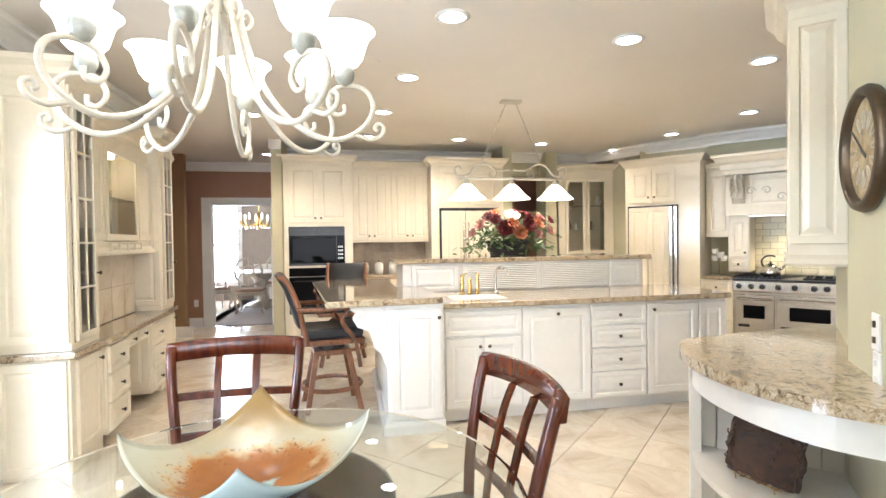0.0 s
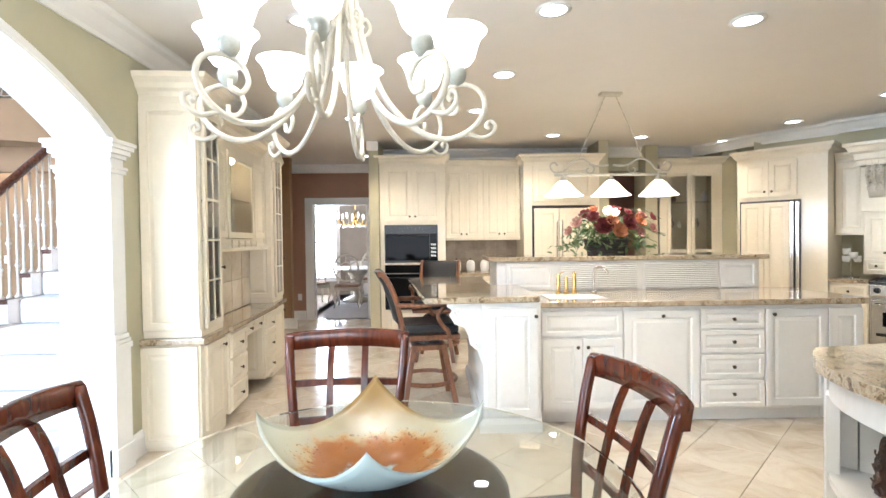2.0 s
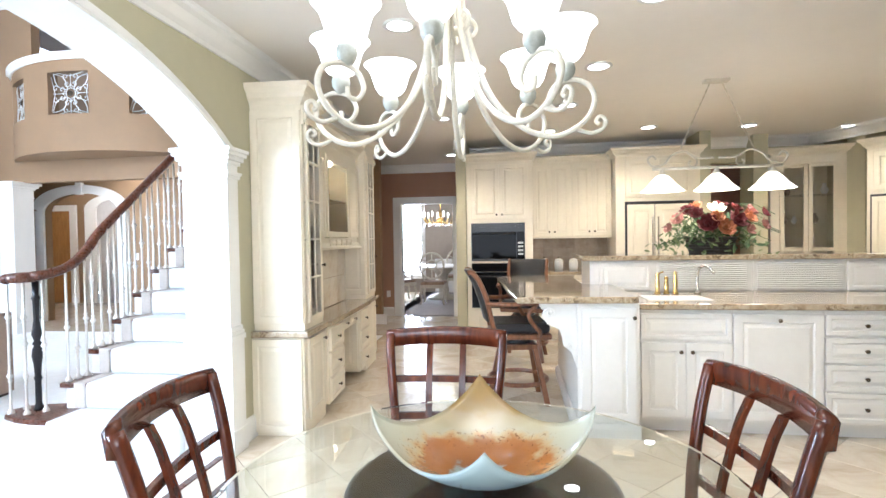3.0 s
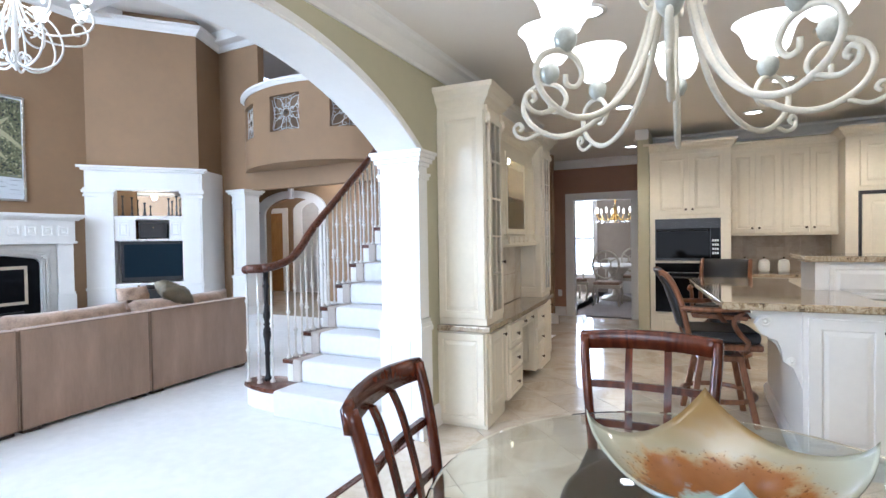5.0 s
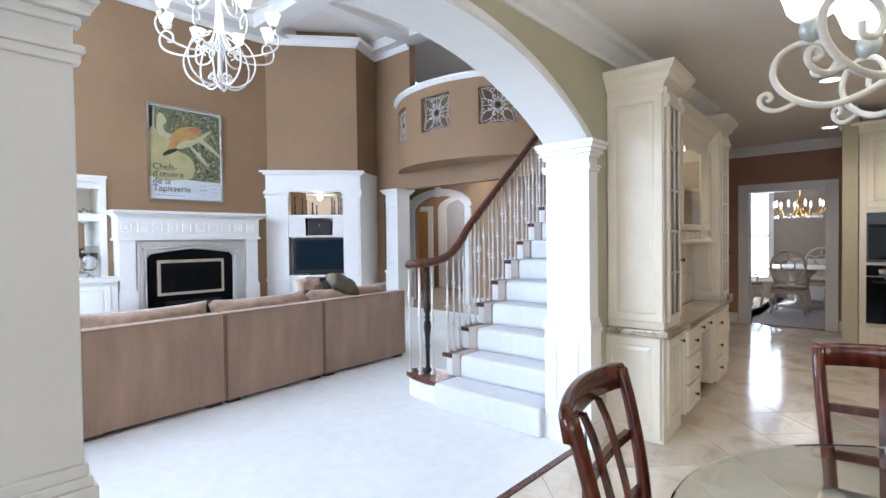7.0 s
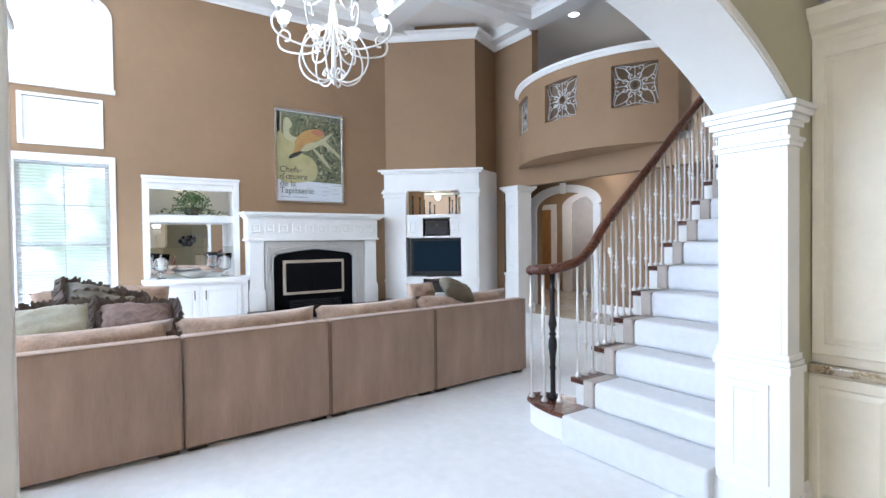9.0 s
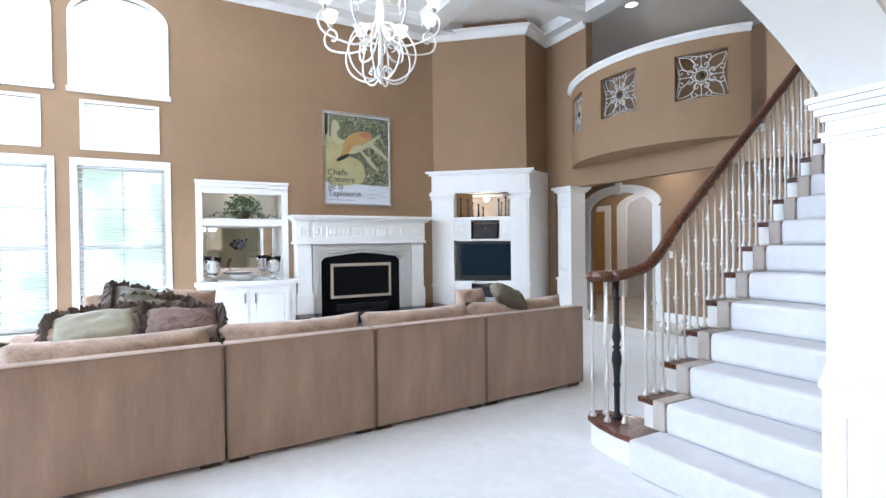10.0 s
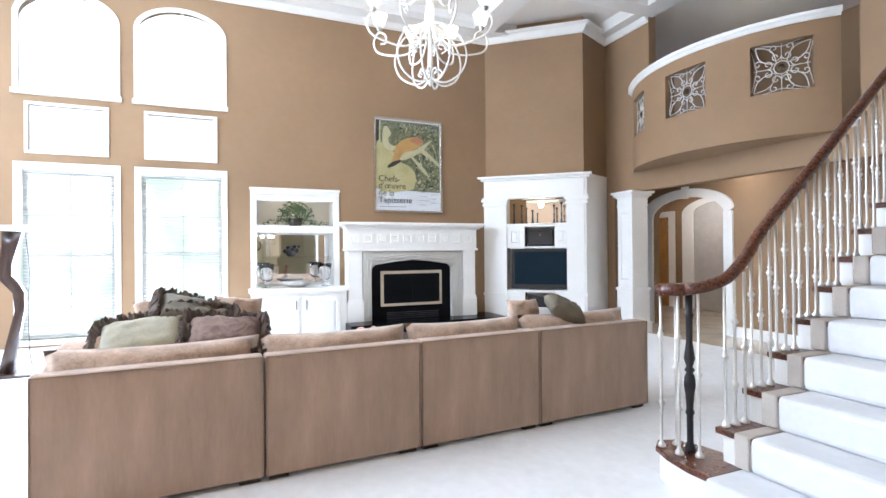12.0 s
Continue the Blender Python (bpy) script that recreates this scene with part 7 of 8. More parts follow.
flat(blob([(0.64, 0.93), (0.72, 0.90), (0.88, 0.74), (0.97, 0.60), (0.84, 0.70)]), -0.0160, PALEOCH, "print")
rnd = random.Random(8)
dots = [bmesh.new(), bmesh.new()]
for k in range(520):
    u, z = rnd.uniform(0.46, 1.14), rnd.uniform(0.38, 1.50)
    if (u < 0.74 and z < 0.80) or (0.7 < z < 1.28 and u < 0.62 + 0.3 * (z - 0.7)):
        continue
    r, a0_ = rnd.uniform(0.008, 0.022), rnd.uniform(0, 6)
    b_ = dots[k % 2]
    yy = -0.0148 - 0.0002 * (k % 3)
    b_.faces.new([b_.verts.new((PY0 + u + r * math.cos(a0_ + w) * (1 if w % 2 else 0.6), yy, PZ0 + z + r * math.sin(a0_ + w) * (1 if w % 2 else 0.6))) for w in range(6)])
for b_, m_ in zip(dots, (PALEOCH, BLUEBLACK)):
    part("print_speckle", b_, m_, po, kind="stuff")
INK = material("printing_ink", (0.02, 0.02, 0.03), 0.5)
for txt, u, z, s in (("Chefs-", 0.075, 0.505, 0.142), ("d'œuvre", 0.075, 0.39, 0.142), ("de la", 0.075, 0.27, 0.142), ("Tapisserie", 0.075, 0.155, 0.142)):
    cu = bpy.data.curves.new("lettering", "FONT")
    cu.body, cu.size, cu.extrude = txt, s, 0.0006
    cu.materials.append(INK)
    tx = new("lettering", cu)
    tx.parent = po
    tx.matrix_basis = pose(PY0 + u, -0.0178, PZ0 + z, 90)
part("small_print", boxes(*[(PY0 + 0.80 + 0.2 * (k % 2), PY0 + 0.80 + 0.2 * (k % 2) + 0.09 + 0.03 * (k % 3), -0.0140, -0.0125, PZ0 + 0.13 + 0.035 * k, PZ0 + 0.137 + 0.035 * k) for k in range(8)], (PY0 + 0.1, PY0 + 0.55, -0.014, -0.0125, PZ0 + 0.085, PZ0 + 0.095)), material("grey_print", (0.3, 0.3, 0.32), 0.5), po, "bars of small print")
pg = part("glazing", boxes((PY0 + 0.03, PY1 - 0.03, -0.026, -0.024, PZ0 + 0.03, PZ1 - 0.03)), PANE, po)
pg.visible_shadow = False
# ---- staircase ----
SX, SY, RUN, RISE = -5.79, 5.35, 0.2444, 0.19
N = 15
stc = thing("staircase", "straight staircase with white risers, oak treads and carpet runner", "staircase", (0, 0, 0))
RUNNER = material("pale_stair_carpet", (0.76, 0.77, 0.79), 0.95, vary=0.06, scale=2.5, bump=0.6, bump_scale=350, fine=0.9)
FOLD = material("beige_carpet_edge", (0.52, 0.47, 0.42), 0.95, vary=0.1, bump=0.5, bump_scale=350)
def tread_outline(i):
    x = SX - 0.0158 * i
    y = SY + RUN * i
    return x, y
# first bullnose step
b0 = [(-5.64, 5.10), (-5.78, 5.10), (-5.95, 5.12), (-6.08, 5.17), (-6.15, 5.26), (-6.11, 5.37), (-5.97, 5.43), (-5.85, 5.45), (-5.64, 5.45)]
part("tread", prism(bmesh.new(), b0, RISE - 0.035, RISE, 0.008), TREADWOOD, stc, "stained oak bullnose tread")
part("riser", prism(bmesh.new(), [((x + 5.8) * 0.93 - 5.8, (y - 5.28) * 0.88 + 5.28) for x, y in b0], 0, RISE - 0.036), TRIM, stc, "white riser")
part("carpet_tread", boxes((-5.635, XB - 0.03, 5.05, 5.45, 0.0, RISE + 0.012), bevel=0.02), RUNNER, stc, "pale carpet over the step")
for i in range(N):
    x, y = tread_outline(i)
    z = RISE * (i + 2)
    part("tread", boxes((x, x + 0.32, y - 0.03, y + RUN + 0.02, z - 0.035, z), bevel=0.006), TREADWOOD, stc, "stained oak tread")
    part("riser", boxes((x + 0.03, XB - 0.03, y, y + RUN, z - RISE, z - 0.036)), TRIM, stc, "white riser")
    part("carpet_tread", boxes((x + 0.215, XB - 0.03, y - 0.045, y + RUN, z - RISE + 0.012, z + 0.012), bevel=0.03), RUNNER, stc, "pale carpet over the step")
    part("carpet_edge", boxes((x + 0.125, x + 0.214, y - 0.043, y + RUN - 0.002, z - RISE + 0.013, z + 0.009), bevel=0.012), FOLD, stc, "beige folded carpet edge")
    if i:
        part("stringer", boxes((x + 0.03, x + 0.33, y + 0.001, y + RUN, 0.0, z - RISE - 0.001)), TRIM, stc, "white closed stair side")
def rail_z(y):
    return 0.38 + (y - SY) * RISE / RUN + 0.80
rp_ = [(-6.02, 5.16, 1.145), (-6.07, 5.22, 1.147), (-6.05, 5.30, 1.15), (-5.97, 5.30, 1.155), (-5.89, 5.25, 1.16), (-5.83, 5.31, 1.175), (-5.80, 5.45, 1.225), (-5.80, 5.60, 1.34), (-5.81, 5.75, rail_z(5.75))]
rp_ += [(SX + 0.005 - 0.0158 * (y - SY) / RUN, y, rail_z(y)) for y in (6.2, 6.8, 7.5, 8.2, 8.98)]
rail = bmesh.new()
cv = smooth_curve(rp_, 8)
tube(rail, cv, 0.036, 10)
part("handrail", rail, TREADWOOD, stc, "polished dark oak handrail", True)
part("volute", lathe(bmesh.new(), [(0.02, 1.115), (0.075, 1.118), (0.09, 1.14), (0.09, 1.165), (0.075, 1.185), (0.02, 1.188)], 24, (-5.98, 5.235, 0)), TREADWOOD, stc, smooth=True)
part("newel", lathe(bmesh.new(), [(0.035, RISE), (0.028, RISE + 0.02), (0.019, RISE + 0.05), (0.019, 0.40), (0.026, 0.42), (0.019, 0.44), (0.024, 0.52), (0.034, 0.58), (0.03, 0.63), (0.018, 0.655), (0.03, 0.67), (0.018, 0.69), (0.032, 0.74), (0.026, 0.78), (0.018, 0.84), (0.02, 0.98), (0.027, 1.0), (0.018, 1.02), (0.022, 1.12)], 14, (-5.94, 5.30, 0)), DARKIRON, stc, "black turned iron newel", True)
def baluster(x, y, z0, z1, style):
    hs = [0.5] if style == 1 else [0.28, 0.72]
    pr = [(0.024, z0), (0.024, z0 + 0.012), (0.012, z0 + 0.03), (0.0085, z0 + 0.045)]
    for h in hs:
        m = z0 + (z1 - z0) * h
        pr += [(0.0085, m - 0.045), (0.014, m - 0.035), (0.0085, m - 0.025), (0.012, m - 0.016), (0.021, m), (0.012, m + 0.016), (0.0085, m + 0.025), (0.014, m + 0.035), (0.0085, m + 0.045)]
    pr += [(0.0085, z1)]
    return part("baluster", lathe(bmesh.new(), pr, 10, (x, y, 0)), PEWTER, stc, smooth=True)
for k, (x, y) in enumerate(((-6.06, 5.20), (-6.04, 5.30), (-5.93, 5.20), (-5.85, 5.27))):
    baluster(x, y, RISE, 1.14, k % 2)
n = 0
for i in range(N):
    x, y = tread_outline(i)
    for j in range(3):
        yy = y + 0.02 + j * RUN / 3
        top = min(cv[40:], key=lambda p: abs(p.y - yy)).z
        baluster(x + 0.03, yy, RISE * (i + 2), float(top) - 0.02, (n + 1) % 2)
        n += 1
# ---- sofa ----
def cushion(w, d, h, seed=0, puff=1.0, n=16):
    """A soft cushion, w by d, h thick, centred on its middle, with pinched corners."""
    bm = bmesh.new()
    rnd = random.Random(seed)
    for side in (1, -1):
        G = []
        for i in range(n + 1):
            row = []
            for j in range(n + 1):
                u, v = 2 * i / n - 1, 2 * j / n - 1
                k = ((1 - abs(u) ** 2.6) * (1 - abs(v) ** 2.6)) ** 0.45 if abs(u) < 1 and abs(v) < 1 else 0
                pin = 1 - 0.07 * (1 - abs(u) ** 2) * (abs(v) ** 3) * puff
                pin2 = 1 - 0.07 * (1 - abs(v) ** 2) * (abs(u) ** 3) * puff
                wr = h * (0.09 * noise.noise(Vector((u * 2.3 + seed, v * 2.3, side))) + 0.07 * noise.noise(Vector((u * 7 + seed, v * 5, side))))
                row.append(bm.verts.new((u * w / 2 * pin2, v * d / 2 * pin, side * (h / 2 * k + (wr if k else 0)))))
            G.append(row)
        for i in range(n):
            for j in range(n):
                bm.faces.new((G[i][j], G[i + 1][j], G[i + 1][j + 1], G[i][j + 1]))
    bmesh.ops.remove_doubles(bm, verts=bm.verts[:], dist=1e-4)
    return bm
def module(y0, y1, arm_l, arm_r, seed):
    w = (y1 - y0) / math.cos(radians(3.3))
    t = thing("sofa_section", "tan corduroy sectional sofa seat with piped back", "sofa", (-6.955 - 0.0575 * (y0 - 2.96), y0, 0), 93.3, "sectional sofa")
    part("base", boxes((0.005, w - 0.005, 0.131, 0.95, 0.03, 0.28), bevel=0.012), VELOUR, t)
    bk = part("back", boxes((0, w, 0.0, 0.13, 0.028, 0.768), bevel=0.018), VELOUR, t, "tan corduroy back panel")
    pts = [(0.008, -0.003, 0.04), (0.008, -0.003, 0.761), (w - 0.008, -0.003, 0.761), (w - 0.008, -0.003, 0.04)]
    part("piping", tube(bmesh.new(), pts, 0.0065, 6), PIPING, bk, "darker welt piping")
    c = cushion(w + 0.01, 0.58, 0.30, seed)
    turned(c, pose(w / 2, 0.23, 0.575, 74, 0, 0))
    part("back_cushion", c, CUSHION, t, "loose velvet back cushion", True)
    s = cushion(w - 0.02, 0.80, 0.2, seed + 7, 0.4)
    turned(s, pose(w / 2, 0.54, 0.37))
    part("seat_cushion", s, CUSHION, t, "seat cushion", True)
    for x in (0.08, w - 0.08):
        for y in (0.07, 0.88):
            part("foot", boxes((x - 0.06, x + 0.06, y - 0.04, y + 0.04, 0, 0.0275), bevel=0.004), DARKWOOD, t, "dark wooden block foot")
    if arm_l:
        part("arm", boxes((-0.002, 0.13, 0.131, 0.95, 0.05, 0.62), bevel=0.03), VELOUR, t)
    if arm_r:
        part("arm", boxes((w - 0.13, w + 0.002, 0.131, 0.95, 0.05, 0.62), bevel=0.03), VELOUR, t)
module(1.82, 2.955, True, False, 1)
module(2.963, 3.982, False, False, 2)
module(3.989, 4.992, False, False, 3)
module(4.998, 6.155, False, True, 4)
ch = thing("sofa_chaise", "tan corduroy sectional return with piped back", "sofa", (-8.07, 1.80, 0), 180)
part("base", boxes((0.0, 1.4, -0.95, -0.13, 0.05, 0.28), bevel=0.012), VELOUR, ch)
part("back", boxes((0.0, 1.4, -0.13, 0.0, 0.05, 0.60), bevel=0.018), VELOUR, ch)
s = cushion(1.38, 0.8, 0.2, 5, 0.4)
turned(s, pose(0.7, -0.54, 0.37))
part("seat_cushion", s, CUSHION, ch, smooth=True)
for x in (0.1, 1.3):
    for y in (-0.1, -0.85):
        part("foot", boxes((x - 0.06, x + 0.06, y - 0.04, y + 0.04, 0, 0.049), bevel=0.006), DARKWOOD, ch)
FRINGE = material("grey_brown_fringe", (0.13, 0.10, 0.085), 0.9, vary=0.4, scale=30)
SAGEC = material("sage_silk", (0.25, 0.22, 0.145), 0.5, vary=0.3, scale=6)
OLIVE = material("drab_olive_silk", (0.115, 0.095, 0.06), 0.55, vary=0.35, scale=6)
PAISLEY = stone("paisley_velvet", [(0.07, 0.04, 0.035), (0.14, 0.085, 0.065), (0.20, 0.13, 0.10), (0.10, 0.06, 0.05)], 9, 0.7, veins=2)
def pillow(label, m, w, mat, fringe, seed):
    t = thing("throw_pillow", label, "pillow", (0, 0, 0))
    t.matrix_basis = m
    part("cover", cushion(w, w * 0.86, 0.17, seed), mat, t, smooth=True)
    if fringe:
        rnd = random.Random(seed)
        bm = bmesh.new()
        for k in range(560):
            e, s = k % 4, rnd.uniform(-1, 1)
            p = Vector(((s, 1, 0), (s, -1, 0), (1, s, 0), (-1, s, 0))[e]) * w / 2 * 0.97
            p.y *= 0.88
            d = Vector((p.x, p.y, 0)).normalized() * 0.045 + Vector((rnd.uniform(-0.02, 0.02), rnd.uniform(-0.02, 0.02), rnd.uniform(-0.02, 0.02)))
            tube(bm, [p, p + d * 0.6 + Vector((0, 0, rnd.uniform(-0.005, 0.06))), p + d], 0.013, 5, lambda a: 1 - 0.35 * a)
        part("fringe", bm, FRINGE, t, "ruched grey-brown fringe", kind="stuff")
P_ = [("sage silk pillow with ruched fringe on the sofa", (-7.45, 2.24, 0.84, 26, -5, 92), 0.50, SAGEC, True, 11), ("dark paisley pillow with ruched fringe on the sofa", (-7.42, 2.73, 0.83, 26, 5, 90), 0.48, PAISLEY, True, 12),
      ("sage pillow with fringe leaning on the heap", (-7.80, 2.50, 0.95, 24, 18, 100), 0.44, OLIVE, True, 13), ("sage pillow with fringe lying in the heap", (-7.68, 2.60, 0.86, 40, 8, 105), 0.42, OLIVE, True, 14),
      ("plain tan velvet pillow leaning on the sofa arm", (-7.42, 1.95, 0.72, 34, -8, 75), 0.48, CUSHION, False, 15), ("plain tan velvet pillow at the corner", (-8.15, 2.82, 0.88, 65, 6, 100), 0.38, CUSHION, False, 16),
      ("plain pale tan velvet pillow behind the heap", (-8.15, 2.27, 0.90, 60, -6, 100), 0.36, CUSHION, False, 19), ("broad tan velvet pillow under the heap", (-7.95, 2.50, 0.72, 12, 0, 95), 0.62, CUSHION, False, 20),
      ("sage pillow slumped on the sofa's far end", (-7.33, 5.42, 0.88, 18, 24, 80), 0.34, OLIVE, False, 17), ("small tan bolster on the far end", (-7.50, 5.12, 0.84, 70, 0, 90), 0.30, CUSHION, False, 18)]
for lab, m, w, mt, fr, sd in P_:
    pillow(lab, pose(*m), w, mt, fr, sd)
# coffee table with tray
ct = thing("coffee_table", "low dark round coffee table behind the sofa back", "table", (-8.9, 4.2, 0))
part("top", lathe(bmesh.new(), [(0.01, 0.44), (0.5, 0.44), (0.5, 0.47), (0.01, 0.47)], 32), DARKWOOD, ct)
part("pedestal", lathe(bmesh.new(), [(0.28, 0), (0.2, 0.05), (0.08, 0.1), (0.08, 0.4), (0.2, 0.44)], 20), DARKWOOD, ct, smooth=True)
tr_ = thing("fruit_tray", "shallow dark tray of pink and cream decorative fruit", "tray", (-8.75, 4.08, 0.4705))
part("tray", lathe(bmesh.new(), [(0.14, 0), (0.22, 0.03), (0.26, 0.05), (0.25, 0.052), (0.2, 0.036), (0.01, 0.012)], 28), BRONZE, tr_, smooth=True)
FRUIT = material("pink_fruit_skin", (0.50, 0.27, 0.22), 0.5, vary=0.3, scale=14)
for k in range(9):
    fb = bmesh.new()
    bmesh.ops.create_icosphere(fb, subdivisions=2, radius=0.042 + 0.006 * (k % 3), matrix=pose(0.11 * math.cos(k * 0.9) * (k > 0), 0.11 * math.sin(k * 0.9) * (k > 0), 0.075 + 0.03 * (k % 2)))
    part("fruit", fb, FRUIT if k % 2 else TRIM, tr_, smooth=True)
# torchiere
tl = thing("floor_lamp", "dark sculptural wooden torchiere with a glass dish", "floor lamp", (-10.98, 0.42, 0), 90)
part("base", boxes((-0.22, 0.22, -0.2, 0.2, 0, 0.03), bevel=0.006), DARKWOOD, tl)
bm = bmesh.new()
rows = [(-0.06, 0.13, 0.03), (-0.03, 0.10, 0.25), (0.02, 0.09, 0.5), (0.07, 0.08, 0.75), (0.06, 0.10, 0.95), (-0.02, 0.14, 1.08), (-0.07, 0.12, 1.15), (-0.06, 0.11, 1.3), (-0.02, 0.14, 1.5), (0.0, 0.18, 1.66)]
R_ = [[bm.verts.new(p) for p in ((c - w / 2, -0.05, z), (c + w / 2, -0.05, z), (c + w / 2, 0.05, z), (c - w / 2, 0.05, z))] for c, w, z in rows]
for A, B in zip(R_, R_[1:]):
    for j in range(4):
        bm.faces.new((A[j], A[(j + 1) % 4], B[(j + 1) % 4], B[j]))
bm.faces.new(R_[0][::-1]), bm.faces.new(R_[-1])
part("body", bm, DARKWOOD, tl, "curved dark wood body", True)
part("dish", lathe(bmesh.new(), [(0.02, 1.665), (0.12, 1.67), (0.24, 1.70), (0.30, 1.72), (0.295, 1.725), (0.12, 1.68), (0.02, 1.675)], 28), TRIM, tl, "pale glass dish", True)
part("cord", tube(bmesh.new(), smooth_curve([(0.1, 0.05, 1.64), (0.13, 0.07, 1.2), (0.12, 0.07, 0.6), (0.16, 0.15, 0.02), (0.5, 0.3, 0.01), (0.8, 0.2, 0.01)], 6), 0.004, 5), BLACK, tl)
# ---- glass table, bowl, chairs ----
TX, TY = -2.60, 3.42
tb = thing("round_table", "round clear glass table on a dark turned pedestal", "table", (TX, TY, 0))
part("tabletop", lathe(bmesh.new(), [(0.002, 0.748), (0.652, 0.748), (0.662, 0.753), (0.662, 0.757), (0.655, 0.762), (0.002, 0.762)], 72, caps=True), TABLEGLASS, tb, "clear bevelled glass top")
part("pedestal", lathe(bmesh.new(), [(0.30, 0.0), (0.31, 0.04), (0.22, 0.10), (0.10, 0.16), (0.09, 0.25), (0.14, 0.34), (0.15, 0.42), (0.09, 0.50), (0.11, 0.60), (0.20, 0.68), (0.33, 0.705), (0.345, 0.72), (0.345, 0.742), (0.33, 0.7475), (0.24, 0.7475), (0.23, 0.735)], 40), DARKWOOD, tb, "dark turned wooden pedestal", True)
BOWLM = material("art_glass", (0.75, 0.72, 0.60), 0.2, coat=0.25)
nt = BOWLM.node_tree
_b = nt.nodes["Principled BSDF"]
_tc = nt.nodes.new("ShaderNodeTexCoord")
_sp = nt.nodes.new("ShaderNodeSeparateXYZ")
nt.links.new(_tc.outputs["Object"], _sp.inputs[0])
_nz = nt.nodes.new("ShaderNodeTexNoise")
_nz.inputs["Scale"].default_value, _nz.inputs["Detail"].default_value = 16, 8
nt.links.new(_tc.outputs["Object"], _nz.inputs["Vector"])
_ma = nt.nodes.new("ShaderNodeMath")
_ma.operation = "MULTIPLY_ADD"
_ma.inputs[1].default_value = 0.09
nt.links.new(_nz.outputs[0], _ma.inputs[0])
_yb = nt.nodes.new("ShaderNodeMath")
_yb.operation = "MAXIMUM"
_yb.inputs[1].default_value = 0.08
nt.links.new(_sp.outputs[1], _yb.inputs[0])
_yz = nt.nodes.new("ShaderNodeMath")
_yz.operation = "MULTIPLY_ADD"
_yz.inputs[1].default_value = 0.25
nt.links.new(_yb.outputs[0], _yz.inputs[0])
nt.links.new(_sp.outputs[2], _yz.inputs[2])
_y2 = nt.nodes.new("ShaderNodeMath")
_y2.operation = "SUBTRACT"
_y2.inputs[1].default_value = 0.02
nt.links.new(_yz.outputs[0], _y2.inputs[0])
nt.links.new(_y2.outputs[0], _ma.inputs[2])
_cr = nt.nodes.new("ShaderNodeValToRGB")
for i, (p, c) in enumerate(((0.056, (0.45, 0.62, 0.62)), (0.066, (0.33, 0.12, 0.025)), (0.102, (0.42, 0.17, 0.04)), (0.116, (0.56, 0.42, 0.22)), (0.128, (0.52, 0.47, 0.33)), (0.165, (0.50, 0.45, 0.29)), (0.195, (0.40, 0.29, 0.11)), (0.25, (0.27, 0.17, 0.05)))):
    e = _cr.color_ramp.elements[i] if i < 2 else _cr.color_ramp.elements.new(p)
    e.position, e.color = p, (*c, 1)
nt.links.new(_ma.outputs[0], _cr.inputs[0])
_ax = nt.nodes.new("ShaderNodeMath")
_ax.operation = "ABSOLUTE"
nt.links.new(_sp.outputs[0], _ax.inputs[0])
_am = nt.nodes.new("ShaderNodeMapRange")
_am.inputs["From Min"].default_value, _am.inputs["From Max"].default_value = 0.17, 0.26
nt.links.new(_ax.outputs[0], _am.inputs["Value"])
_mxb = nt.nodes.new("ShaderNodeMixRGB")
nt.links.new(_am.outputs[0], _mxb.inputs[0])
nt.links.new(_cr.outputs[0], _mxb.inputs[1])
_mxb.inputs[2].default_value = (0.60, 0.64, 0.54, 1)
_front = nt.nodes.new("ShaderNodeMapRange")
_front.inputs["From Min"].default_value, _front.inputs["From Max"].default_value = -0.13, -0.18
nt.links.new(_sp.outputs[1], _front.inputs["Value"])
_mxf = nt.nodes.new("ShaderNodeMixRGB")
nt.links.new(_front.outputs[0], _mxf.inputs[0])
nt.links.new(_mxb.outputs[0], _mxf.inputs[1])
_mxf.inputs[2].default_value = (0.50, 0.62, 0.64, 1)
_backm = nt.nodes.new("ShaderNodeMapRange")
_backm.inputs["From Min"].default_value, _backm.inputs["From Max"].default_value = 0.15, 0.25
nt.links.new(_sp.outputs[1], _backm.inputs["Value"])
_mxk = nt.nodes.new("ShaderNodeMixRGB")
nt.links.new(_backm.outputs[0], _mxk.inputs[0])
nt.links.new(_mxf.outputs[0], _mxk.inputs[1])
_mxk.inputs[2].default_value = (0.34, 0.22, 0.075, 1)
_sk = nt.nodes.new("ShaderNodeTexNoise")
_sk.inputs["Scale"].default_value, _sk.inputs["Detail"].default_value = 90, 3
nt.links.new(_tc.outputs["Object"], _sk.inputs["Vector"])
_sm = nt.nodes.new("ShaderNodeValToRGB")
_sm.color_ramp.elements[0].position, _sm.color_ramp.elements[1].position = 0.34, 0.40
_sm.color_ramp.elements[0].color, _sm.color_ramp.elements[1].color = (0.35, 0.22, 0.12, 1), (1, 1, 1, 1)
nt.links.new(_sk.outputs[0], _sm.inputs[0])
_band = nt.nodes.new("ShaderNodeValToRGB")
for i, (p, v) in enumerate(((0.085, 0.0), (0.10, 0.9), (0.122, 0.7), (0.135, 0.0))):
    e = _band.color_ramp.elements[i] if i < 2 else _band.color_ramp.elements.new(p)
    e.position, e.color = p, (v, v, v, 1)
nt.links.new(_ma.outputs[0], _band.inputs[0])
_mxs = nt.nodes.new("ShaderNodeMixRGB")
_mxs.blend_type = "MULTIPLY"
nt.links.new(_band.outputs[0], _mxs.inputs[0])
nt.links.new(_mxk.outputs[0], _mxs.inputs[1])
nt.links.new(_sm.outputs[0], _mxs.inputs[2])
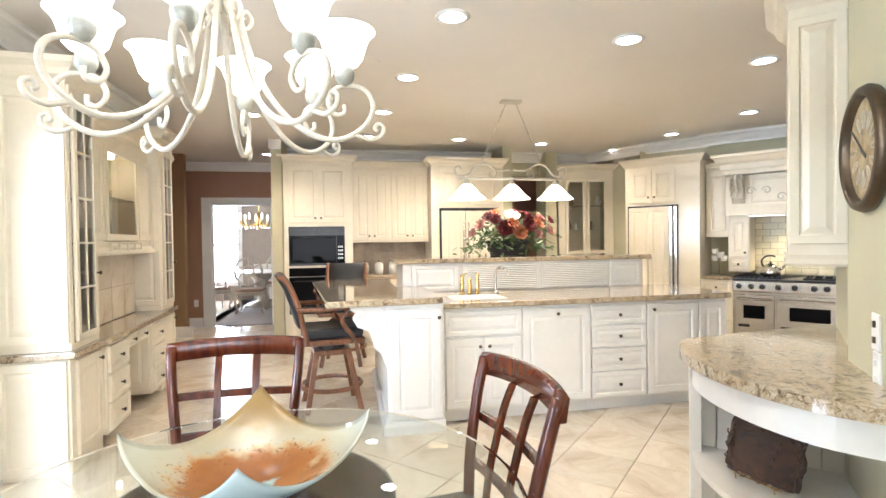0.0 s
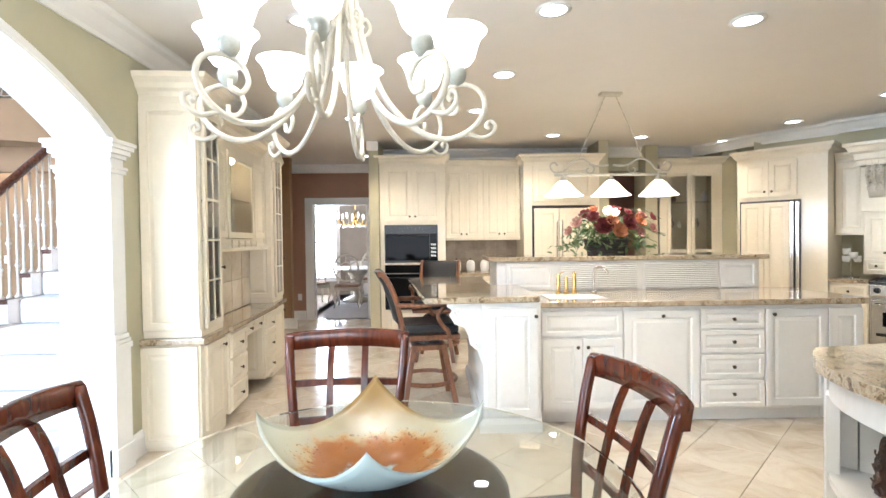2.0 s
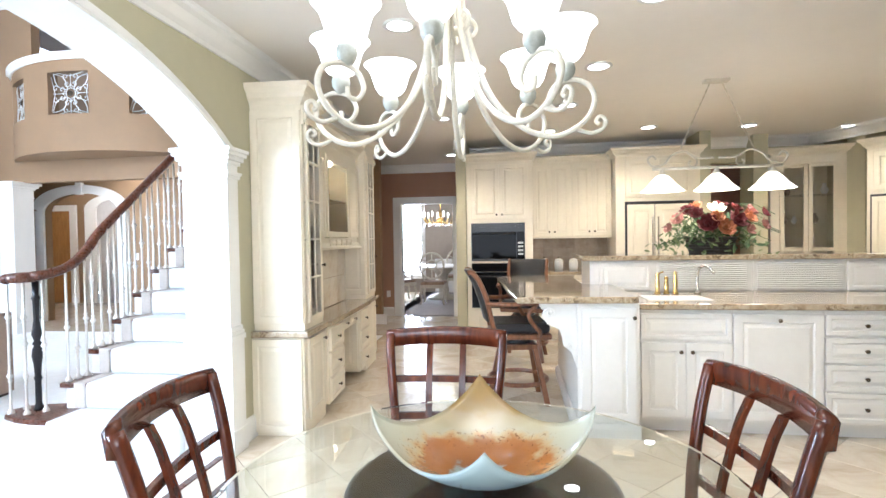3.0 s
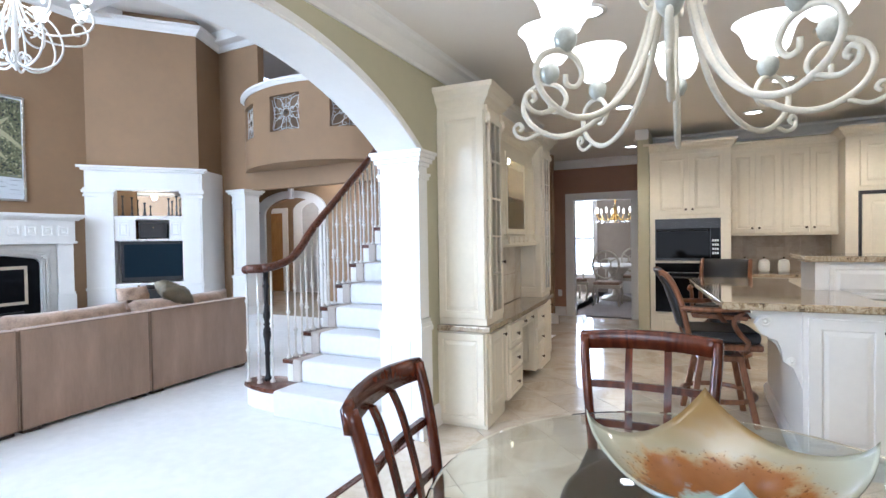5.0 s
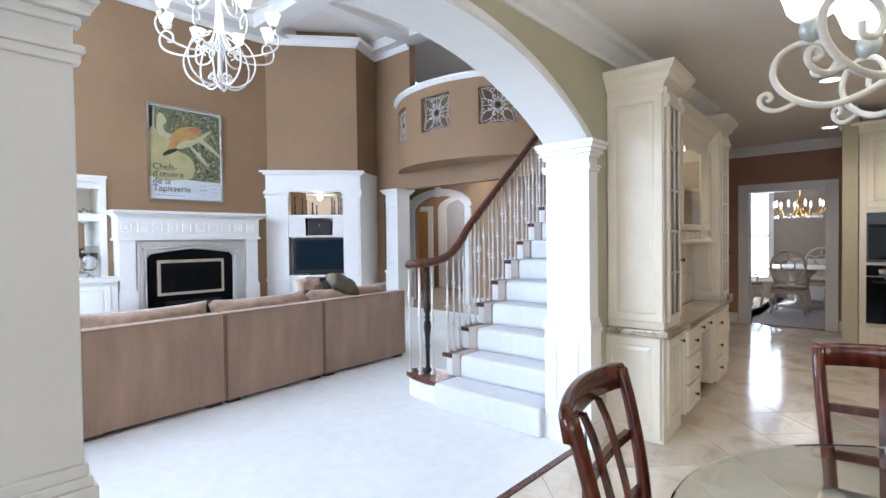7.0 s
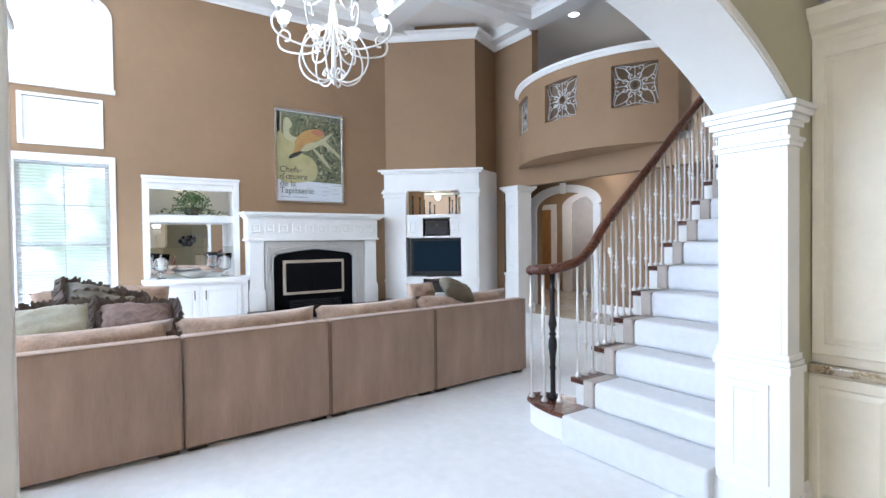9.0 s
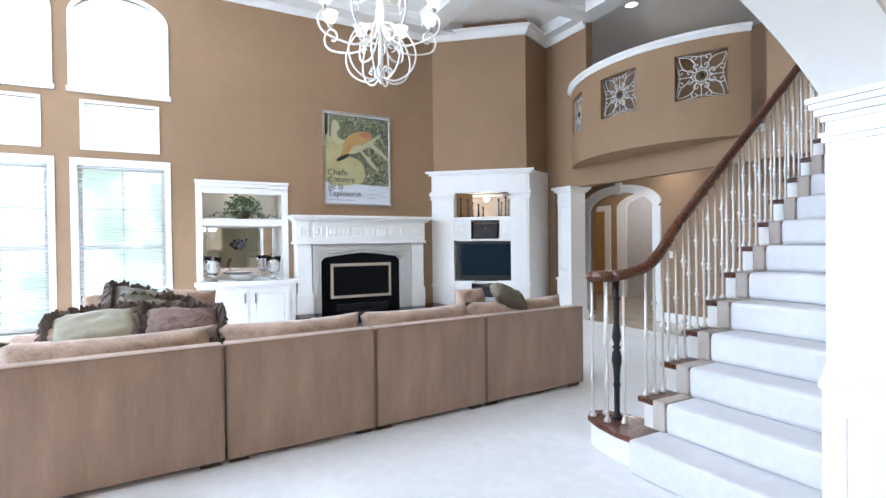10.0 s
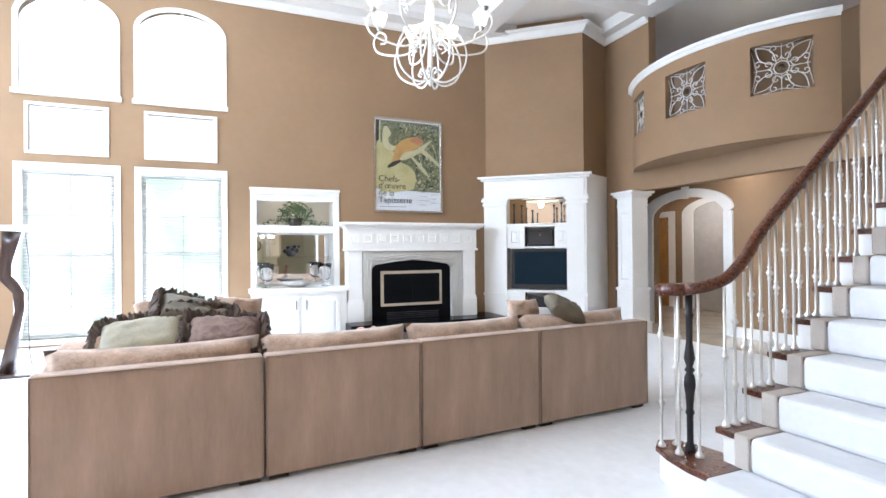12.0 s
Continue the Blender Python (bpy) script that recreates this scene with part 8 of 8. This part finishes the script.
nt.links.new(_mxs.outputs[0], _b.inputs["Base Color"])
_b.inputs["Transmission Weight"].default_value = 0.15
bw = thing("art_glass_bowl", "slumped square art-glass bowl in cream, gold and rust", "bowl", (TX - 0.0, TY + 0.02, 0.763), 5)
bm = bmesh.new()
n = 28
G = {}
for side in (0, 1):
    for i in range(n + 1):
        for j in range(n + 1):
            u, v = 2 * i / n - 1, 2 * j / n - 1
            # square turned so that its corners point at the axes
            x, y = (u - v) * 0.5, (u + v) * 0.5
            r2 = x * x + y * y
            c = max(abs(x), abs(y))
            z = 0.006 + 0.165 * r2 ** 1.0 + 0.012 * (c ** 6)
            sc = 0.322 * (1 - 0.06 * r2) * (1 - 0.05 * (max(0, c - 0.80) / 0.2) ** 2)
            G[side, i, j] = bm.verts.new((x * sc, y * sc, z + side * 0.009))
for i in range(n):
    for j in range(n):
        bm.faces.new((G[1, i, j], G[1, i + 1, j], G[1, i + 1, j + 1], G[1, i, j + 1]))
        bm.faces.new((G[0, i, j + 1], G[0, i + 1, j + 1], G[0, i + 1, j], G[0, i, j]))
edge = [(i, 0) for i in range(n)] + [(n, j) for j in range(n)] + [(i, n) for i in range(n, 0, -1)] + [(0, j) for j in range(n, 0, -1)]
for a, b in zip(edge, edge[1:] + edge[:1]):
    bm.faces.new((G[0, a[0], a[1]], G[0, b[0], b[1]], G[1, b[0], b[1]], G[1, a[0], a[1]]))
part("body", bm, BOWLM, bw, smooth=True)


def cherry_chair(loc, rz, first=None):
    m = pose(*loc, 0, 0, rz) @ Matrix.Diagonal((1, 1, 1.012, 1))
    if first:
        return copy_thing(first, m)
    t = thing("dining_chair", "cherry-stained dining chair with a lattice back", "chair", loc, rz, "chairs round the glass table")
    t.matrix_basis = m
    for s in (-1, 1):
        pts = [(s * 0.20, -0.19, 0.0), (s * 0.205, -0.20, 0.25), (s * 0.21, -0.20, 0.45), (s * 0.225, -0.215, 0.62), (s * 0.245, -0.25, 0.80), (s * 0.255, -0.285, 0.93)]
        part("back_post", tube(bmesh.new(), smooth_curve(pts, 4), 0.0205, 8), CHERRY, t, smooth=True)
        part("front_leg", bar(bmesh.new(), (s * 0.20, 0.20, 0.0), (s * 0.21, 0.20, 0.42), 0.036, 0.036, (0, 1, 0), 0.006), CHERRY, t)
    bm = bmesh.new()
    n = 10
    rings = []
    for i in range(n + 1):
        u = -1 + 2 * i / n
        x, y = 0.27 * u, -0.285 - 0.045 * (1 - u * u)
        zz = 0.945 + 0.01 * (1 - u * u)
        rings.append([bm.verts.new(p) for p in ((x, y - 0.013, zz - 0.075), (x, y + 0.013, zz - 0.075), (x, y + 0.010, zz - 0.01), (x, y + 0.002, zz), (x, y - 0.016, zz), (x, y - 0.024, zz - 0.012))])
    for A, B in zip(rings, rings[1:]):
        for j in range(6):
            bm.faces.new((A[j], A[(j + 1) % 6], B[(j + 1) % 6], B[j]))
    bm.faces.new(rings[0]), bm.faces.new(rings[-1][::-1])
    part("top_rail", bm, CHERRY, t, "curved cherry top rail", True)
    def slat(x):
        P = [(x * 0.95, -0.20, 0.46), (x * 0.97, -0.225, 0.62), (x, -0.275, 0.80), (x, -0.31, 0.88)]
        return sweep(bmesh.new(), smooth_curve(P, 4), [(-0.014, -0.007), (0.014, -0.007), (0.014, 0.007), (-0.014, 0.007)], up=(0, 1, 0))
    for x in (-0.075, 0.075):
        part("slat", slat(x), CHERRY, t)
    for z, y, w in ((0.735, 0.258, 0.225), (0.575, 0.222, 0.215)):
        b = sweep(bmesh.new(), [(w * i / 5, -y - 0.02 * (1 - i * i / 25), z) for i in range(-5, 6)], [(-0.009, -0.014), (0.009, -0.014), (0.009, 0.014), (-0.009, 0.014)])
        part("cross_rail", b, CHERRY, t)
    part("seat", boxes((-0.235, 0.235, -0.21, 0.23, 0.44, 0.475), bevel=0.012), LEATHER, t, "dark padded seat")
    part("seat_frame", boxes((-0.225, 0.225, -0.205, 0.22, 0.38, 0.439), bevel=0.004), CHERRY, t)
    part("stretcher", boxes((-0.205, -0.185, -0.18, 0.19, 0.16, 0.185), (0.185, 0.205, -0.18, 0.19, 0.16, 0.185), (-0.2, 0.2, -0.01, 0.01, 0.16, 0.185)), CHERRY, t)
    return t


c1 = cherry_chair((-3.20, 3.50, 0), -80)
cherry_chair((-2.82, 4.10, 0), 181, c1)
cherry_chair((-2.135, 3.62, 0), 97, c1)

# ---- bar stools ----
def bar_stool(loc, rz, first=None):
    m = pose(*loc, 0, 0, rz)
    if first:
        return copy_thing(first, m)
    t = thing("bar_stool", "walnut swivel bar stool with arms and black leather seat", "stool", loc, rz, "stools at the island")
    st_ = boxes((-0.23, 0.23, -0.22, 0.24, 0.60, 0.685), bevel=0.03)
    part("seat", st_, LEATHER, t, "black leather padded seat")
    part("seat_frame", boxes((-0.24, 0.24, -0.23, 0.25, 0.555, 0.60), bevel=0.012), STOOLWOOD, t)
    bm = bmesh.new()
    rows = [(0.70, -0.23, 0.035), (0.85, -0.265, 0.04), (1.0, -0.31, 0.045), (1.08, -0.345, 0.06), (1.115, -0.375, 0.05)]
    R_ = [[bm.verts.new(p) for p in ((-0.205, y - w, z), (0, y - w - 0.02, z), (0.205, y - w, z), (0.205, y, z), (0, y - 0.025, z), (-0.205, y, z))] for z, y, w in rows]
    for A, B in zip(R_, R_[1:]):
        for j in range(6):
            bm.faces.new((A[j], A[(j + 1) % 6], B[(j + 1) % 6], B[j]))
    bm.faces.new(R_[0][::-1]), bm.faces.new(R_[-1])
    part("backrest", bm, LEATHER, t, "black leather back with rolled top", True)
    for s in (-1, 1):
        b = bmesh.new()
        pts = [(s * 0.225, -0.20, 0.56), (s * 0.225, -0.235, 0.72), (s * 0.225, -0.27, 0.88), (s * 0.225, -0.33, 1.03), (s * 0.225, -0.385, 1.10), (s * 0.225, -0.42, 1.10)]
        tube(b, smooth_curve(pts, 3), 0.021, 8)
        part("back_post", b, STOOLWOOD, t, smooth=True)
        b = bmesh.new()
        pts = smooth_curve([(s * 0.235, -0.28, 0.85), (s * 0.265, -0.10, 0.845), (s * 0.275, 0.08, 0.855), (s * 0.27, 0.17, 0.85), (s * 0.27, 0.20, 0.83)], 4)
        tube(b, pts, 0.0195, 8)
        part("armrest", b, STOOLWOOD, t, smooth=True)
        b = bmesh.new()
        pts = smooth_curve([(s * 0.27, 0.12, 0.84), (s * 0.268, 0.06, 0.77), (s * 0.262, 0.09, 0.69), (s * 0.25, 0.15, 0.62), (s * 0.245, 0.14, 0.57)], 4)
        tube(b, pts, 0.018, 8)
        part("arm_support", b, STOOLWOOD, t, smooth=True)
    part("swivel", lathe(bmesh.new(), [(0.12, 0.50), (0.12, 0.553)], 20), BLACK, t)
    part("leg_frame", boxes((-0.15, 0.15, -0.15, 0.15, 0.455, 0.50), bevel=0.008), STOOLWOOD, t)
    for x in (-1, 1):
        for y in (-1, 1):
            part("leg", bar(bmesh.new(), (x * 0.13, y * 0.13, 0.46), (x * 0.215, y * 0.215, 0.0), 0.042, 0.042, (0, 1, 0), 0.006), STOOLWOOD, t)
    ring = [(0.245 * math.cos(a), 0.245 * math.sin(a), 0.19) for a in [i * math.pi / 16 for i in range(33)]]
    b = bmesh.new()
    tube(b, ring, 0.019, 8)
    part("foot_ring", b, STOOLWOOD, t)
    return t


s1 = bar_stool((-2.51, 6.45, 0), -82)
bar_stool((-2.42, 7.95, 0), 172, s1)
# ---- flowers ----
fl = thing("flower_arrangement", "red, white and coral silk flowers in a dark basket", "flowers", (-0.80, 6.90, 1.213))
BASK = material("dark_wicker", (0.035, 0.03, 0.03), 0.6, vary=0.4, scale=30, bump=0.5, bump_scale=120)
bm = bmesh.new()
for k in range(7):
    z = 0.004 + 0.022 * k
    e = 0.17 + 0.006 * k
    pts = [(e * math.cos(a), 0.62 * e * math.sin(a), z) for a in [i * math.pi / 10 for i in range(21)]]
    tube(bm, pts, 0.012, 6)
box(bm, -0.15, 0.15, -0.09, 0.09, 0.0, 0.14)
part("basket", bm, BASK, fl, "dark woven basket", True)
leafy(fl, 420, 0.40, 0.24, 0.20, 0.16, 0.035, (LEAF, LEAF2), 21, 0.10)
leafy(fl, 160, 0.56, 0.24, 0.10, 0.17, 0.03, (LEAF2,), 22, 0.16)
RED = material("deep_red_petals", (0.09, 0.004, 0.007), 0.7, vary=0.3, scale=30)
WHT = material("cream_petals", (0.58, 0.50, 0.38), 0.7, vary=0.1, scale=30)
COR = material("coral_petals", (0.34, 0.12, 0.05), 0.7, vary=0.2, scale=30)
PNK = material("dusty_pink_petals", (0.30, 0.13, 0.11), 0.7, vary=0.2, scale=30)
def blossom(x, y, z, r, mat, seed, nm="blossom"):
    rnd = random.Random(seed)
    bm = bmesh.new()
    for ring, (cnt, tilt, k) in enumerate(((5, 75, 0.45), (7, 50, 0.7), (9, 22, 1.0))):
        for i in range(cnt):
            a = 360 * i / cnt + rnd.uniform(-12, 12)
            m = pose(0, 0, 0, 0, 0, a) @ pose(0, 0, 0, 0, -tilt, 0)
            L = r * k
            q = [bm.verts.new(m @ Vector(v)) for v in ((0, 0, 0), (L * 0.6, -L * 0.34, 0.1 * L), (L, -L * 0.15, 0.25 * L), (L, L * 0.15, 0.25 * L), (L * 0.6, L * 0.34, 0.1 * L), (L * 0.6, 0, -0.05 * L))]
            bm.faces.new((q[0], q[1], q[5])), bm.faces.new((q[1], q[2], q[3], q[5])), bm.faces.new((q[5], q[3], q[4])), bm.faces.new((q[0], q[5], q[4]))
    d = Vector((x, y - 0.12, z - 0.05)).normalized()
    turned(bm, Matrix.Translation((x, y, z)) @ d.to_track_quat("Z", "Y").to_matrix().to_4x4())
    part(nm, bm, mat, fl)
for k, (x, y, z, r, mt) in enumerate(((-0.09, -0.14, 0.24, 0.085, RED), (0.13, -0.13, 0.27, 0.085, RED), (0.0, -0.06, 0.36, 0.075, WHT), (0.03, -0.17, 0.21, 0.075, COR), (0.24, -0.08, 0.30, 0.07, COR), (-0.22, -0.05, 0.36, 0.06, RED), (0.19, 0.02, 0.38, 0.06, RED), (0.30, 0.0, 0.36, 0.06, PNK), (-0.30, -0.08, 0.29, 0.06, PNK), (-0.14, 0.0, 0.40, 0.055, COR), (0.36, -0.1, 0.24, 0.055, PNK), (-0.17, -0.12, 0.33, 0.06, RED), (0.08, 0.05, 0.41, 0.06, RED), (0.40, -0.02, 0.34, 0.05, RED), (-0.02, -0.15, 0.30, 0.055, COR), (-0.36, -0.02, 0.22, 0.045, PNK), (0.22, -0.16, 0.2, 0.05, PNK))):
    blossom(x, y - 0.05, z, r * 1.25, mt, k)
bm = bmesh.new()
rnd = random.Random(5)
for k in range(26):
    a, L = rnd.uniform(0, 6.28), rnd.uniform(0.35, 0.58)
    h = rnd.uniform(0.0, 0.25)
    pts = [(0, 0, 0.13), (0.5 * L * math.cos(a), 0.3 * L * math.sin(a), 0.20 + h), (L * math.cos(a), 0.5 * L * math.sin(a), 0.10 + h)]
    tube(bm, smooth_curve(pts, 3), 0.003, 4)
part("stems", bm, LEAF, fl, kind="stuff")

# ---- window light from behind the walk ----
lamp("nook_window_light", "AREA", pose(-2.6, -1.3, 1.5, 90, 0, 0), 125, (1.0, 0.97, 0.92), size=3.0, size_y=1.8)
lamp("south_window_light", "AREA", pose(-8.2, -2.8, 3.4, 68, 0, 0), 1250, (0.85, 0.94, 1.0), size=5.0, size_y=4.0)
# ---- floor tiles ----
S = 0.41
cells = []
for i in range(-30, 40):
    for j in range(-30, 40):
        x, y = -0.9383 + (i - j) * S * 0.7071, 4.945 + (i + j) * S * 0.7071
        if XA - 0.1 < x < 3.2 and 1.0 < y < 11.0 and not (-1.9 < x < 0.4 and 6.1 < y < 7.0) and not (y < 3.3 and x > -0.9) and not (x > 0.9 and y < 4.4):
            cells.append((x, y))
cells.sort(key=lambda c: (c[0] + 2.4) ** 2 + 0.5 * (c[1] - 5.0) ** 2)
tb_ = bmesh.new()
box(tb_, -S / 2 + 0.002, S / 2 - 0.002, -S / 2 + 0.002, S / 2 - 0.002, -0.012, -0.0005, bevel=0.002)
flo = bpy.data.objects["floor"]
t0 = part("tile", tb_, TILE, flo)
t0.matrix_basis = pose(cells[0][0], cells[0][1], 0, 0, 0, 45)
rest = bmesh.new()
for k, (x, y) in enumerate(cells[1:]):
    if k < 299 and x - 0.29 > XA - 0.02:
        o = bpy.data.objects.new("tile", t0.data)
        scene.collection.objects.link(o)
        o.parent = flo
        o.matrix_basis = pose(x, y, 0, 0, 0, 45 + 90 * (k % 4))
    else:
        b = boxes((-S / 2 + 0.002, S / 2 - 0.002, -S / 2 + 0.002, S / 2 - 0.002, -0.012, -0.0005))
        turned(b, pose(x, y, 0, 0, 0, 45))
        if x - 0.29 <= XA - 0.02:
            bmesh.ops.bisect_plane(b, geom=b.verts[:] + b.edges[:] + b.faces[:], plane_co=(XA - 0.018, 0, 0), plane_no=(-1, 0, 0), clear_outer=True)
        me = bpy.data.meshes.new("tiles")
        b.to_mesh(me)
        b.free()
        rest.from_mesh(me)
tagged(part("floor_tiles", rest, TILE, None, "joined travertine tiles of the outer floor"), kind="stuff")
